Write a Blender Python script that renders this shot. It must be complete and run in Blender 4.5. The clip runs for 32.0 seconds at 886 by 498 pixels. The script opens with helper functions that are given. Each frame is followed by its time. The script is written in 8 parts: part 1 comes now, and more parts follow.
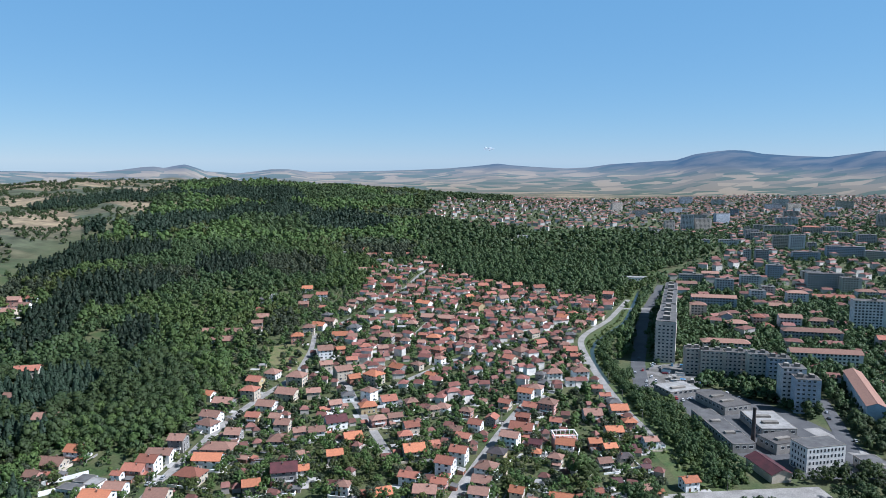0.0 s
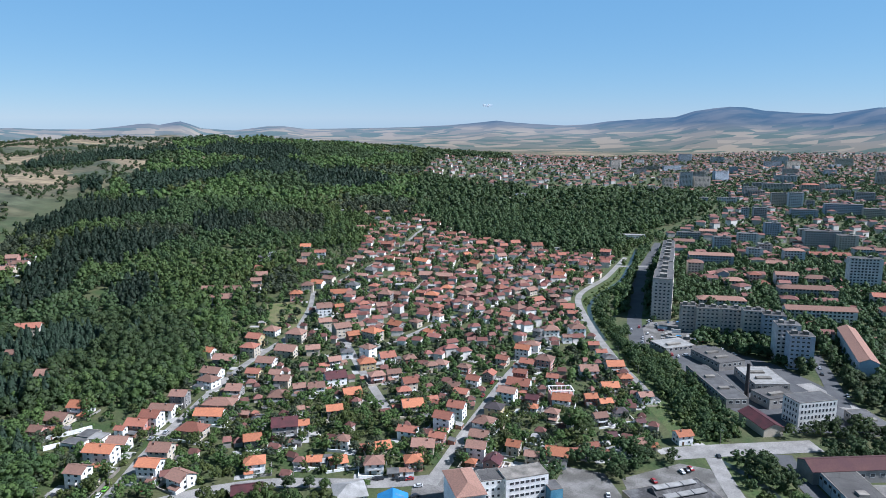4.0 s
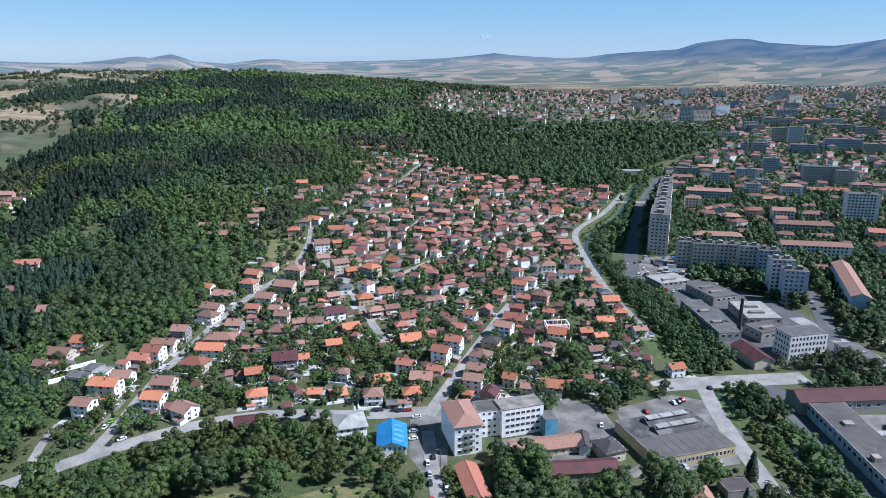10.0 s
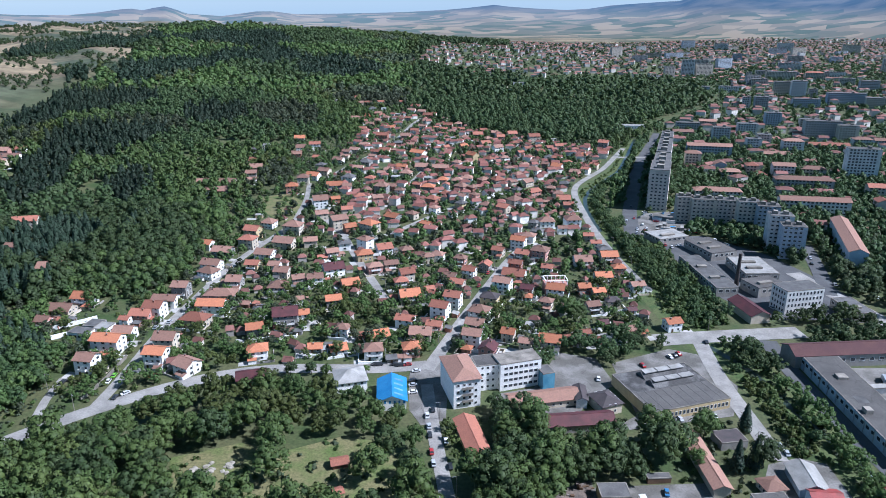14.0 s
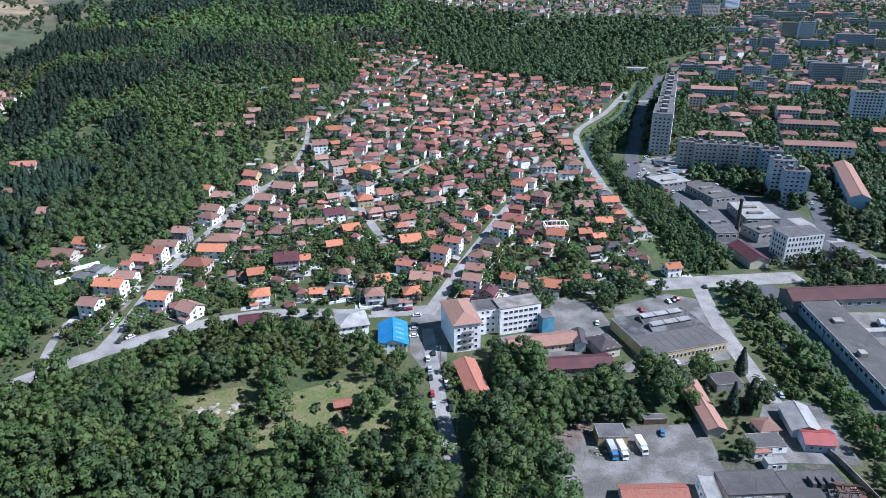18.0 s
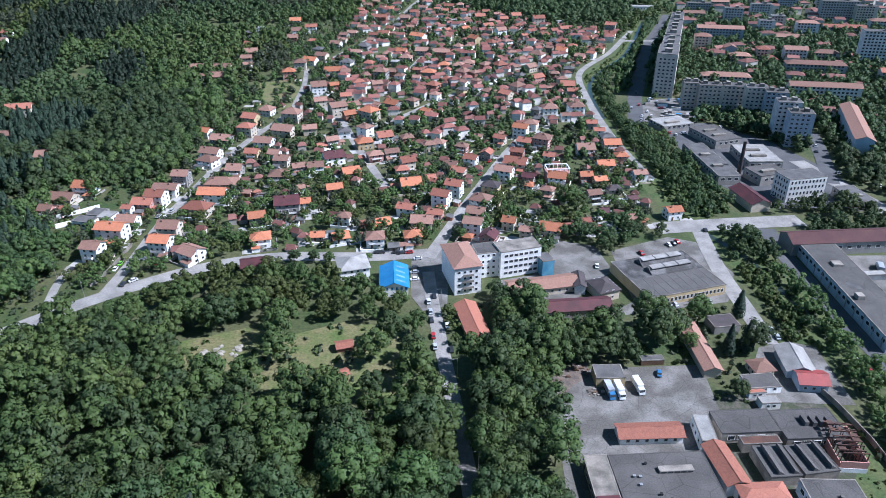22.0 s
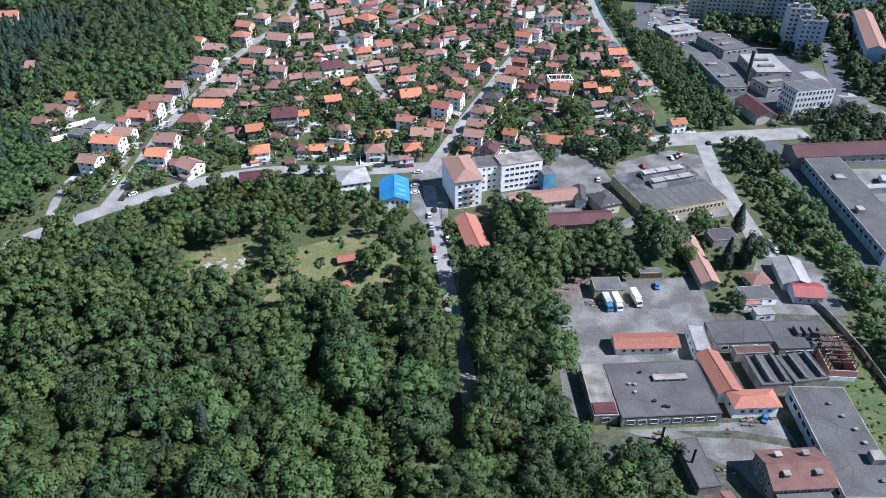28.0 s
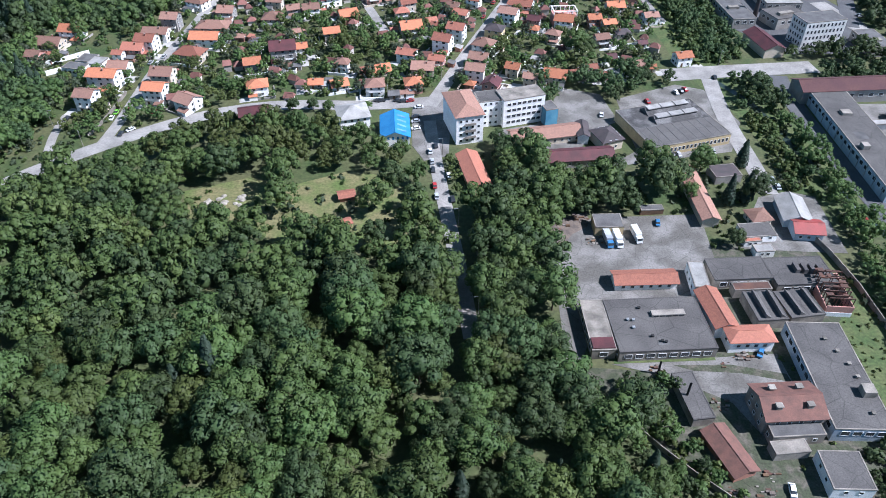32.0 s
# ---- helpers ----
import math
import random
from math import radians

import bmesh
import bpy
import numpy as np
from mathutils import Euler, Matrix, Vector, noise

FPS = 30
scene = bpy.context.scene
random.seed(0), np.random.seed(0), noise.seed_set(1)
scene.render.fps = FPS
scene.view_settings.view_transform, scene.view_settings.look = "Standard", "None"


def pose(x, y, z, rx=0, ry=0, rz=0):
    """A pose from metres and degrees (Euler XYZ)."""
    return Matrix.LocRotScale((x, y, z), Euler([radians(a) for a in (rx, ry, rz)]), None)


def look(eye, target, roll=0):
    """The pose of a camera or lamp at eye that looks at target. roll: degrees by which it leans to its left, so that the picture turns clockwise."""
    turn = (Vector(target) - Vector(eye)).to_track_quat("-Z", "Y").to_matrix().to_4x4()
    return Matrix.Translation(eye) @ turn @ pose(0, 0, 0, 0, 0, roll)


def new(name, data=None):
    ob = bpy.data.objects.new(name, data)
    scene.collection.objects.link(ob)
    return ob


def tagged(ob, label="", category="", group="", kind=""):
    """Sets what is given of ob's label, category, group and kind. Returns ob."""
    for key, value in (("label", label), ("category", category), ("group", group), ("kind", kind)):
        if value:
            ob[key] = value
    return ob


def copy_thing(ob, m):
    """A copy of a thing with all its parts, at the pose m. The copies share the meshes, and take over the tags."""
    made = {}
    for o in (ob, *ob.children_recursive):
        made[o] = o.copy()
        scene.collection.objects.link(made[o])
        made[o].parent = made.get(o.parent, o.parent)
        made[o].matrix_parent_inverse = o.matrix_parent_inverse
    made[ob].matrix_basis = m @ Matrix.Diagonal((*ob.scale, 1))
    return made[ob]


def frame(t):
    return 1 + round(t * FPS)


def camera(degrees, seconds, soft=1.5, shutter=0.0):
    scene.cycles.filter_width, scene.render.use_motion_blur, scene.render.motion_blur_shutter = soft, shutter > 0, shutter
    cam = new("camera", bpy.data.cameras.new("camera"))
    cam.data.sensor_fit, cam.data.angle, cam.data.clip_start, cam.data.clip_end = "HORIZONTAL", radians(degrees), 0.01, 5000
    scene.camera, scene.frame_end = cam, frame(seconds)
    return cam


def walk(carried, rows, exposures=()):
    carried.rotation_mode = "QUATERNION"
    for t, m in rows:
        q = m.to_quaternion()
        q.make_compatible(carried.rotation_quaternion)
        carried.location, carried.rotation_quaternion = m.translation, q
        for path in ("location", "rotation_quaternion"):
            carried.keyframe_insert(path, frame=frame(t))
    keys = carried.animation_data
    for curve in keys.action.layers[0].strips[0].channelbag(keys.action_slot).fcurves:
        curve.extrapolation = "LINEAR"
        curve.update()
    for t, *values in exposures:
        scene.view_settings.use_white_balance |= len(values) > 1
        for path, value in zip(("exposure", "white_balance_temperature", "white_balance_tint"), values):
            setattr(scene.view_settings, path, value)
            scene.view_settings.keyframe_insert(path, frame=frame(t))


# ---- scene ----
# The aircraft hovers 170 m above the valley floor and tilts its camera down.
cam = camera(64.39, 32.0, soft=0.5)
ROWS = [
    (0.0, 0.00, -7.09, -0.12),
    (0.5, -0.01, -7.48, -0.12),
    (1.0, -0.04, -7.93, -0.13),
    (1.5, -0.08, -8.35, -0.13),
    (2.0, -0.10, -8.83, -0.12),
    (2.5, -0.11, -9.23, -0.12),
    (3.0, -0.16, -9.70, -0.12),
    (3.5, -0.16, -10.11, -0.12),
    (5.5, -0.22, -11.81, -0.11),
    (6.0, -0.26, -12.25, -0.11),
    (6.5, -0.27, -12.69, -0.11),
    (7.0, -0.30, -13.11, -0.10),
    (7.5, -0.33, -13.56, -0.10),
    (8.0, -0.34, -14.00, -0.10),
    (8.5, -0.36, -14.41, -0.09),
    (9.0, -0.38, -14.84, -0.09),
    (9.5, -0.39, -15.30, -0.08),
    (10.0, -0.39, -15.72, -0.08),
    (10.5, -0.41, -16.18, -0.07),
    (11.0, -0.42, -16.62, -0.07),
    (11.5, -0.44, -17.05, -0.06),
    (12.0, -0.45, -17.48, -0.06),
    (12.5, -0.45, -17.92, -0.05),
    (13.0, -0.47, -18.36, -0.05),
    (13.5, -0.46, -18.83, -0.04),
    (14.0, -0.50, -19.30, -0.03),
    (14.5, -0.49, -19.77, -0.03),
    (16.5, -0.49, -22.00, -0.00),
    (17.0, -0.49, -22.59, 0.00),
    (17.5, -0.48, -23.13, 0.01),
    (18.0, -0.47, -23.75, 0.01),
    (18.5, -0.49, -24.30, 0.02),
    (19.0, -0.50, -24.90, 0.03),
    (19.5, -0.47, -25.45, 0.03),
    (20.0, -0.46, -26.05, 0.04),
    (20.5, -0.46, -26.59, 0.04),
    (21.0, -0.47, -27.20, 0.05),
    (21.5, -0.45, -27.76, 0.05),
    (22.0, -0.44, -28.35, 0.06),
    (22.5, -0.45, -28.89, 0.06),
    (23.0, -0.44, -29.51, 0.07),
    (23.5, -0.44, -30.07, 0.07),
    (24.0, -0.45, -30.69, 0.08),
    (24.5, -0.45, -31.24, 0.08),
    (25.0, -0.45, -31.84, 0.09),
    (25.5, -0.46, -32.39, 0.09),
    (27.5, -0.42, -34.74, 0.11),
    (28.0, -0.42, -35.37, 0.11),
    (28.5, -0.43, -35.94, 0.11),
    (29.0, -0.42, -36.58, 0.11),
    (29.5, -0.41, -37.19, 0.12),
    (30.0, -0.41, -37.87, 0.12),
    (30.5, -0.40, -38.48, 0.12),
    (31.0, -0.37, -39.19, 0.12),
    (31.5, -0.35, -39.80, 0.12),
    (32.0, -0.33, -40.53, 0.12),
]
walk(cam, [(t, pose(0, 0, 170.0, 90 + pitch, roll, yaw)) for t, yaw, pitch, roll in ROWS], exposures=[(0.0, 0.66, 5400, 14), (8.0, 0.70, 5280, 15), (13.0, 0.74, 5180, 16), (17.5, 0.80, 5130, 17), (25.0, 0.82, 5200, 18), (32.0, 1.00, 5320, 18)])

# ---- light ----
SUN_EL, SUN_ROT = radians(48), radians(101)
world = bpy.data.worlds.new("sky")
scene.world = world
world.use_nodes = True
sky = world.node_tree.nodes.new("ShaderNodeTexSky")
sky.sky_type, sky.sun_disc, sky.sun_elevation, sky.sun_rotation = "NISHITA", False, SUN_EL, SUN_ROT
sky.altitude, sky.air_density, sky.dust_density, sky.ozone_density = 600, 0.8, 0.0, 2.6
back = world.node_tree.nodes["Background"]
back.inputs["Strength"].default_value = 0.043
# a clear summer sky, evened out by a little haze of its own blue
air = world.node_tree.nodes.new("ShaderNodeVectorMath")
air.operation = "MULTIPLY_ADD"
air.inputs[1].default_value = (0.75, 0.62, 0.38)
world.node_tree.links.new(sky.outputs["Color"], air.inputs[0])
# the haze lies low: it thins out towards the zenith
way_up, height_of, thin, low_air = (world.node_tree.nodes.new("ShaderNode" + k) for k in ("TexCoord", "SeparateXYZ", "MapRange", "VectorMath"))
thin.inputs["From Min"].default_value, thin.inputs["From Max"].default_value = 0.22, 0.8
thin.inputs["To Min"].default_value, thin.inputs["To Max"].default_value = 1.0, 0.25
low_air.operation, low_air.inputs[0].default_value = "MULTIPLY", (1.7, 4.2, 7.0)
world.node_tree.links.new(way_up.outputs["Generated"], height_of.inputs[0])
world.node_tree.links.new(height_of.outputs[2], thin.inputs["Value"])
world.node_tree.links.new(thin.outputs[0], low_air.inputs[1])
world.node_tree.links.new(low_air.outputs[0], air.inputs[2])
world.node_tree.links.new(air.outputs[0], back.inputs["Color"])
sun = new("sun", bpy.data.lights.new("sun", "SUN"))
sun.data.energy, sun.data.angle, sun.data.color = 5.0, radians(0.53), (1.0, 0.95, 0.87)
sun_way = Vector((math.sin(SUN_ROT) * math.cos(SUN_EL), math.cos(SUN_ROT) * math.cos(SUN_EL), math.sin(SUN_EL)))
sun.matrix_world = look(sun_way * 900, (0, 0, 0))


# ---- materials ----
def paint(name, col, other=None, rough=0.85, big=0.25, fine=3.0, spread=0.12, relief=0.15, metal=0.0, world_space=False, spec=0.3, stain=0.5, island=0.0, cracks=0.0, grit=0.7):
    """A surface with two scales of variation: broad stains towards a second colour, and fine grain with relief."""
    m = bpy.data.materials.new(name)
    m.use_nodes = True
    nt = m.node_tree
    N, L = nt.nodes.new, nt.links.new
    b = nt.nodes["Principled BSDF"]
    b.inputs["Roughness"].default_value, b.inputs["Metallic"].default_value = rough, metal
    b.inputs["Specular IOR Level"].default_value = spec
    geo, info = N("ShaderNodeNewGeometry"), N("ShaderNodeObjectInfo")
    tc = N("ShaderNodeTexCoord")
    where = geo.outputs["Position"] if world_space else tc.outputs["Object"]
    shift = N("ShaderNodeVectorMath")
    shift.operation = "ADD"
    L(where, shift.inputs[0])
    sc = N("ShaderNodeMath")
    sc.operation, sc.inputs[1].default_value = "MULTIPLY", 57.0
    L(info.outputs["Random"], sc.inputs[0])
    if not world_space:
        L(sc.outputs[0], shift.inputs[1])
    n1, n2 = N("ShaderNodeTexNoise"), N("ShaderNodeTexNoise")
    n1.inputs["Scale"].default_value, n1.inputs["Detail"].default_value = big, 5
    n2.inputs["Scale"].default_value, n2.inputs["Detail"].default_value = fine, 4
    L(shift.outputs[0], n1.inputs["Vector"])
    L(shift.outputs[0], n2.inputs["Vector"])
    ramp = N("ShaderNodeMapRange")
    ramp.inputs["From Min"].default_value, ramp.inputs["From Max"].default_value = 0.35, 0.68
    ramp.inputs["To Max"].default_value = stain * 2
    L(n1.outputs["Fac"], ramp.inputs["Value"])
    mix = N("ShaderNodeMix")
    mix.data_type = "RGBA"
    mix.inputs[6].default_value = (*col, 1)
    mix.inputs[7].default_value = (*(other or [c * 0.6 for c in col]), 1)
    L(ramp.outputs[0], mix.inputs[0])
    val = N("ShaderNodeMath")
    val.operation = "MULTIPLY_ADD"
    val.inputs[1].default_value, val.inputs[2].default_value = 2 * spread, 1 - spread
    L(info.outputs["Random"] if not island else geo.outputs["Random Per Island"], val.inputs[0])
    grain = N("ShaderNodeMath")
    grain.operation, grain.inputs[1].default_value, grain.inputs[2].default_value = "MULTIPLY_ADD", grit, 1 - grit / 2
    L(n2.outputs["Fac"], grain.inputs[0])
    both = N("ShaderNodeMath")
    both.operation = "MULTIPLY"
    L(val.outputs[0], both.inputs[0])
    L(grain.outputs[0], both.inputs[1])
    if cracks:
        # thin dark joints and cracks
        vor = N("ShaderNodeTexVoronoi")
        vor.feature, vor.inputs["Scale"].default_value = "DISTANCE_TO_EDGE", cracks
        L(shift.outputs[0], vor.inputs["Vector"])
        line = N("ShaderNodeMapRange")
        line.inputs["From Max"].default_value, line.inputs["To Min"].default_value = 0.022, 0.68
        L(vor.outputs["Distance"], line.inputs["Value"])
        worn = N("ShaderNodeMath")
        worn.operation = "MULTIPLY"
        L(both.outputs[0], worn.inputs[0])
        L(line.outputs[0], worn.inputs[1])
        both = worn
    hsv = N("ShaderNodeHueSaturation")
    if island:
        # every tree has its own shade of green
        hue, own = N("ShaderNodeMapRange"), N("ShaderNodeMath")
        hue.inputs["To Min"].default_value, hue.inputs["To Max"].default_value = 0.484, 0.506
        L(info.outputs["Random"], hue.inputs["Value"])
        L(hue.outputs[0], hsv.inputs["Hue"])
        own.operation, own.inputs[1].default_value, own.inputs[2].default_value = "MULTIPLY_ADD", 0.5, 0.75
        L(info.outputs["Random"], own.inputs[0])
        mixed = N("ShaderNodeMath")
        mixed.operation = "MULTIPLY"
        L(both.outputs[0], mixed.inputs[0])
        L(own.outputs[0], mixed.inputs[1])
        both = mixed
    L(mix.outputs[2], hsv.inputs["Color"])
    L(both.outputs[0], hsv.inputs["Value"])
    L(hsv.outputs[0], b.inputs["Base Color"])
    if island and world_space:
        # thin leaves let some light through
        thin, blend = N("ShaderNodeBsdfTranslucent"), N("ShaderNodeMixShader")
        L(hsv.outputs[0], thin.inputs["Color"])
        blend.inputs[0].default_value = 0.2
        L(b.outputs[0], blend.inputs[1])
        L(thin.outputs[0], blend.inputs[2])
        L(blend.outputs[0], nt.nodes["Material Output"].inputs["Surface"])
    if relief:
        bp = N("ShaderNodeBump")
        bp.inputs["Strength"].default_value, bp.inputs["Distance"].default_value = relief, 0.1
        L(n2.outputs["Fac"], bp.inputs["Height"])
        L(bp.outputs[0], b.inputs["Normal"])
    return m


ROOF = {
    "o": paint("bright_orange_tile", (0.40, 0.155, 0.078), (0.27, 0.105, 0.062), fine=5, big=1.1, spread=0.3, stain=0.32, grit=0.9),
    "r": paint("red_clay_tile", (0.29, 0.116, 0.075), (0.19, 0.08, 0.058), fine=5, big=1.1, spread=0.3, stain=0.32, grit=0.9),
    "t": paint("weathered_pink_tile", (0.26, 0.145, 0.105), (0.165, 0.098, 0.076), fine=5, big=1.1, spread=0.3, stain=0.32, grit=0.9),
    "d": paint("dark_brown_tile", (0.075, 0.06, 0.06), (0.05, 0.045, 0.045), fine=4),
    "m": paint("maroon_sheet_roof", (0.095, 0.032, 0.034), (0.06, 0.026, 0.027), rough=0.6),
    "g": paint("grey_sheet_roof", (0.12, 0.116, 0.112), (0.075, 0.072, 0.07)),
    "w": paint("pale_concrete_roof", (0.32, 0.308, 0.288), (0.216, 0.208, 0.192)),
    "b": paint("blue_sheet_roof", (0.03, 0.17, 0.38), (0.05, 0.22, 0.44), rough=0.45, spread=0.04),
}
ROOF_WORD = {"o": "bright orange tiled", "r": "red clay tiled", "t": "weathered pinkish tiled", "d": "dark brown tiled", "m": "maroon sheet-metal",
             "g": "grey sheet", "w": "pale flat concrete", "b": "blue sheet-metal"}
WALL = {
    "w": paint("white_render", (0.84, 0.83, 0.80), (0.72, 0.70, 0.67)),
    "c": paint("cream_render", (0.527, 0.459, 0.357), (0.408, 0.348, 0.272)),
    "p": paint("pink_render", (0.493, 0.255, 0.204), (0.383, 0.204, 0.17)),
    "g": paint("bare_grey_render", (0.27, 0.255, 0.232), (0.195, 0.18, 0.165)),
    "y": paint("ochre_render", (0.46, 0.36, 0.2), (0.36, 0.28, 0.16)),
    "b": paint("brick_masonry", (0.33, 0.16, 0.11), (0.24, 0.12, 0.09)),
    "l": paint("pale_blue_panel", (0.385, 0.441, 0.49), (0.294, 0.336, 0.378)),
}
WALL_WORD = {"w": "white rendered", "c": "cream rendered", "p": "pink rendered", "g": "bare grey", "y": "ochre rendered", "b": "red brick", "l": "pale blue"}
FELT = paint("grey_roof_felt", (0.07, 0.065, 0.061), (0.1, 0.093, 0.086), big=0.1, fine=2.2, stain=0.6, grit=1.1, cracks=0.12)
CONCRETE = paint("old_concrete", (0.28, 0.25, 0.212), (0.115, 0.104, 0.088), big=0.2, fine=2)
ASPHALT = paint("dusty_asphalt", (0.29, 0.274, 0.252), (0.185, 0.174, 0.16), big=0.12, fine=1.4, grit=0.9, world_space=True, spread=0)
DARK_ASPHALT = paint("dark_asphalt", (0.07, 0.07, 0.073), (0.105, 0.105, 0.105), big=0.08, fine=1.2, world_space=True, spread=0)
YARD = paint("cracked_yard_concrete", (0.205, 0.193, 0.178), (0.105, 0.098, 0.086), big=0.1, fine=1.6, grit=1.1, world_space=True, spread=0, stain=0.7, cracks=0.2)
GLASS = paint("dark_window_glass", (0.03, 0.035, 0.04), (0.05, 0.055, 0.06), rough=0.12, spec=0.6, relief=0)
FRAME = paint("white_window_frame", (0.7, 0.7, 0.68), spread=0.05)
TIMBER = paint("brown_timber", (0.14, 0.085, 0.05))
RUST = paint("rusty_steel", (0.125, 0.06, 0.04), (0.06, 0.038, 0.032), rough=0.8, fine=6)
STEEL = paint("grey_steel", (0.35, 0.36, 0.37), rough=0.5, metal=0.4)
BARK = paint("tree_bark", (0.10, 0.075, 0.055), fine=6)
RUBBER = paint("tyre_rubber", (0.02, 0.02, 0.02))
OLD_TILE = paint("faded_red_tile", (0.165, 0.082, 0.062), (0.11, 0.06, 0.048), fine=4, big=0.5)
WATER = paint("river_water", (0.025, 0.035, 0.028), (0.03, 0.045, 0.03), rough=0.3, spec=0.3, fine=0.6, relief=0.05, world_space=True, spread=0)
GRASS = paint("dry_grass", (0.085, 0.115, 0.032), (0.15, 0.138, 0.062), big=0.09, fine=0.9, world_space=True, spread=0, grit=1.5, stain=0.8)
LEAF = {kind: paint(kind + "_leaves", a, b, rough=0.6, big=big, fine=0.9, spread=spread, relief=0, world_space=True, island=1, spec=0.2) for kind, a, b, big, spread in (
    ("broad", (0.053, 0.089, 0.026), (0.076, 0.111, 0.031), 0.06, 0.13), ("dark", (0.039, 0.066, 0.024), (0.055, 0.082, 0.029), 0.06, 0.13),
    ("pine", (0.023, 0.041, 0.025), (0.030, 0.049, 0.028), 0.03, 0.15), ("grey", (0.058, 0.075, 0.041), (0.047, 0.064, 0.033), 0.06, 0.22),
    ("light", (0.105, 0.133, 0.037), (0.078, 0.109, 0.033), 0.06, 0.25), ("olive", (0.078, 0.101, 0.027), (0.059, 0.083, 0.025), 0.06, 0.25))}
DIRT = paint("trodden_dirt", (0.1, 0.09, 0.07), (0.05, 0.058, 0.032), big=0.3, fine=1.5, world_space=True, spread=0, grit=1.5, stain=0.8)
LUSH = paint("lush_bank_grass", (0.05, 0.08, 0.024), (0.085, 0.1, 0.036), big=0.12, fine=0.9, world_space=True, spread=0, grit=1.6, stain=0.7)

# ---- ground ----
EYE = 170.0


def smooth(a, b, v):
    t = np.clip((v - a) / (b - a), 0.0, 1.0)
    return t * t * (3 - 2 * t)


def bump(x, y, cx, cy, sx, sy):
    return np.exp(-((x - cx) / sx) ** 2 / 2 - ((y - cy) / sy) ** 2 / 2)


# skyline of the distant hills: bearing in degrees and elevation in degrees
SKY_AZ = (-60, -30.79, -28.81, -26.4, -24.59, -22.9, -22.15, -21.52, -20.81, -20.03, -19.35, -18.52, -16.12, -14.88, -13.62, -12.37, -10.69, -7.67, -5.05, -2.41, 0.42, 2.45, 4.43, 5.53, 7.28, 9.88, 11.59, 13.26, 15.74, 18.16, 19.5, 20.84, 21.98, 23.11, 24.25, 26.44, 28.54, 29.87, 31.4, 60)
SKY_EL = (-0.7, -0.71, -0.8, -0.82, -0.67, -0.44, -0.41, -0.52, -0.37, -0.25, -0.45, -0.77, -0.94, -0.78, -0.62, -0.62, -0.83, -0.79, -0.75, -0.67, -0.54, -0.37, -0.15, -0.28, -0.4, -0.52, -0.43, -0.18, -0.01, 0.15, 0.59, 0.79, 0.9, 0.85, 0.62, 0.46, 0.38, 0.56, 0.8, 0.9)



def terrain(x, y):
    """Height of the ground: a flat valley floor, a wooded ridge and the distant hills."""
    x, y = np.asarray(x, float), np.asarray(y, float)
    g = 108 * bump(x, y, -950, 2310, 750, 650) + 36 * bump(x, y, -760, 1090, 230, 350)
    g = g * smooth(2.0, 14.0, g)
    # spurs and hollows on the wooded slope
    g = g + smooth(12.0, 45.0, g) * (5 * np.sin(x * 0.019 + 0.8 * np.sin(y * 0.008)) * np.sin(y * 0.011 + 0.6) + 3 * np.sin(x * 0.043 + y * 0.017))
    r = np.hypot(x, y)
    az = np.degrees(np.arctan2(x, y))
    crest = EYE + 4750 * np.tan(np.radians(np.interp(az, SKY_AZ, SKY_EL)))
    rise = smooth(3600, 4750, r) ** 1.3
    crest = crest + 14 * np.interp(r, (4100, 4300, 4420, 4500, 4750), (0.0, -1.2, -2.0, -1.0, 0.0))
    ripple = 5 * np.sin(x * 0.0061 + y * 0.0023) * np.sin(y * 0.0049 - x * 0.002 + 1.0) + 4 * np.sin(x * 0.017) * np.sin(y * 0.013)
    return g * (1 - smooth(3300, 4400, r)) + rise * crest + ripple * smooth(3500, 4000, r) * (1 - smooth(4300, 4750, r))


def ground_z(x, y):
    return float(terrain(x, y))


def mesh_of(name, verts, faces, mats, slots=None):
    me = bpy.data.meshes.new(name)
    me.from_pydata([tuple(v) for v in verts], [], [tuple(f) for f in faces])
    for m in mats if isinstance(mats, (list, tuple)) else [mats]:
        me.materials.append(m)
    if slots is not None:
        me.polygons.foreach_set("material_index", slots)
    me.update()
    return me


def quads_mesh(name, verts, quads, mat, normals=None):
    """A mesh from arrays of corner points and four-cornered faces; foliage is given the rounded normals of its crown."""
    me = bpy.data.meshes.new(name)
    me.vertices.add(len(verts))
    me.vertices.foreach_set("co", np.asarray(verts, np.float32).ravel())
    me.loops.add(len(quads) * 4)
    me.loops.foreach_set("vertex_index", np.asarray(quads, np.int32).ravel())
    me.polygons.add(len(quads))
    me.polygons.foreach_set("loop_start", np.arange(0, len(quads) * 4, 4, dtype=np.int32))
    me.materials.append(mat)
    me.update(calc_edges=True)
    if normals is not None:
        me.attributes.new("custom_normal", "FLOAT_VECTOR", "POINT").data.foreach_set("vector", np.asarray(normals, np.float32).ravel())
    return me


def child(name, me, parent, place=None, label=""):
    ob = new(name, me)
    ob.parent = parent
    if place is not None:
        ob.matrix_basis = place
    return tagged(ob, label)


def base(name, x, y, yaw, label, category, group="", z=None, kind=""):
    ob = new(name)
    ob.empty_display_size = 0.5
    ob.matrix_basis = pose(x, y, ground_z(x, y) if z is None else z, 0, 0, yaw)
    return tagged(ob, label, category, group, kind)


BOX_FACES = [(0, 3, 2, 1), (4, 5, 6, 7), (0, 1, 5, 4), (1, 2, 6, 5), (2, 3, 7, 6), (3, 0, 4, 7)]


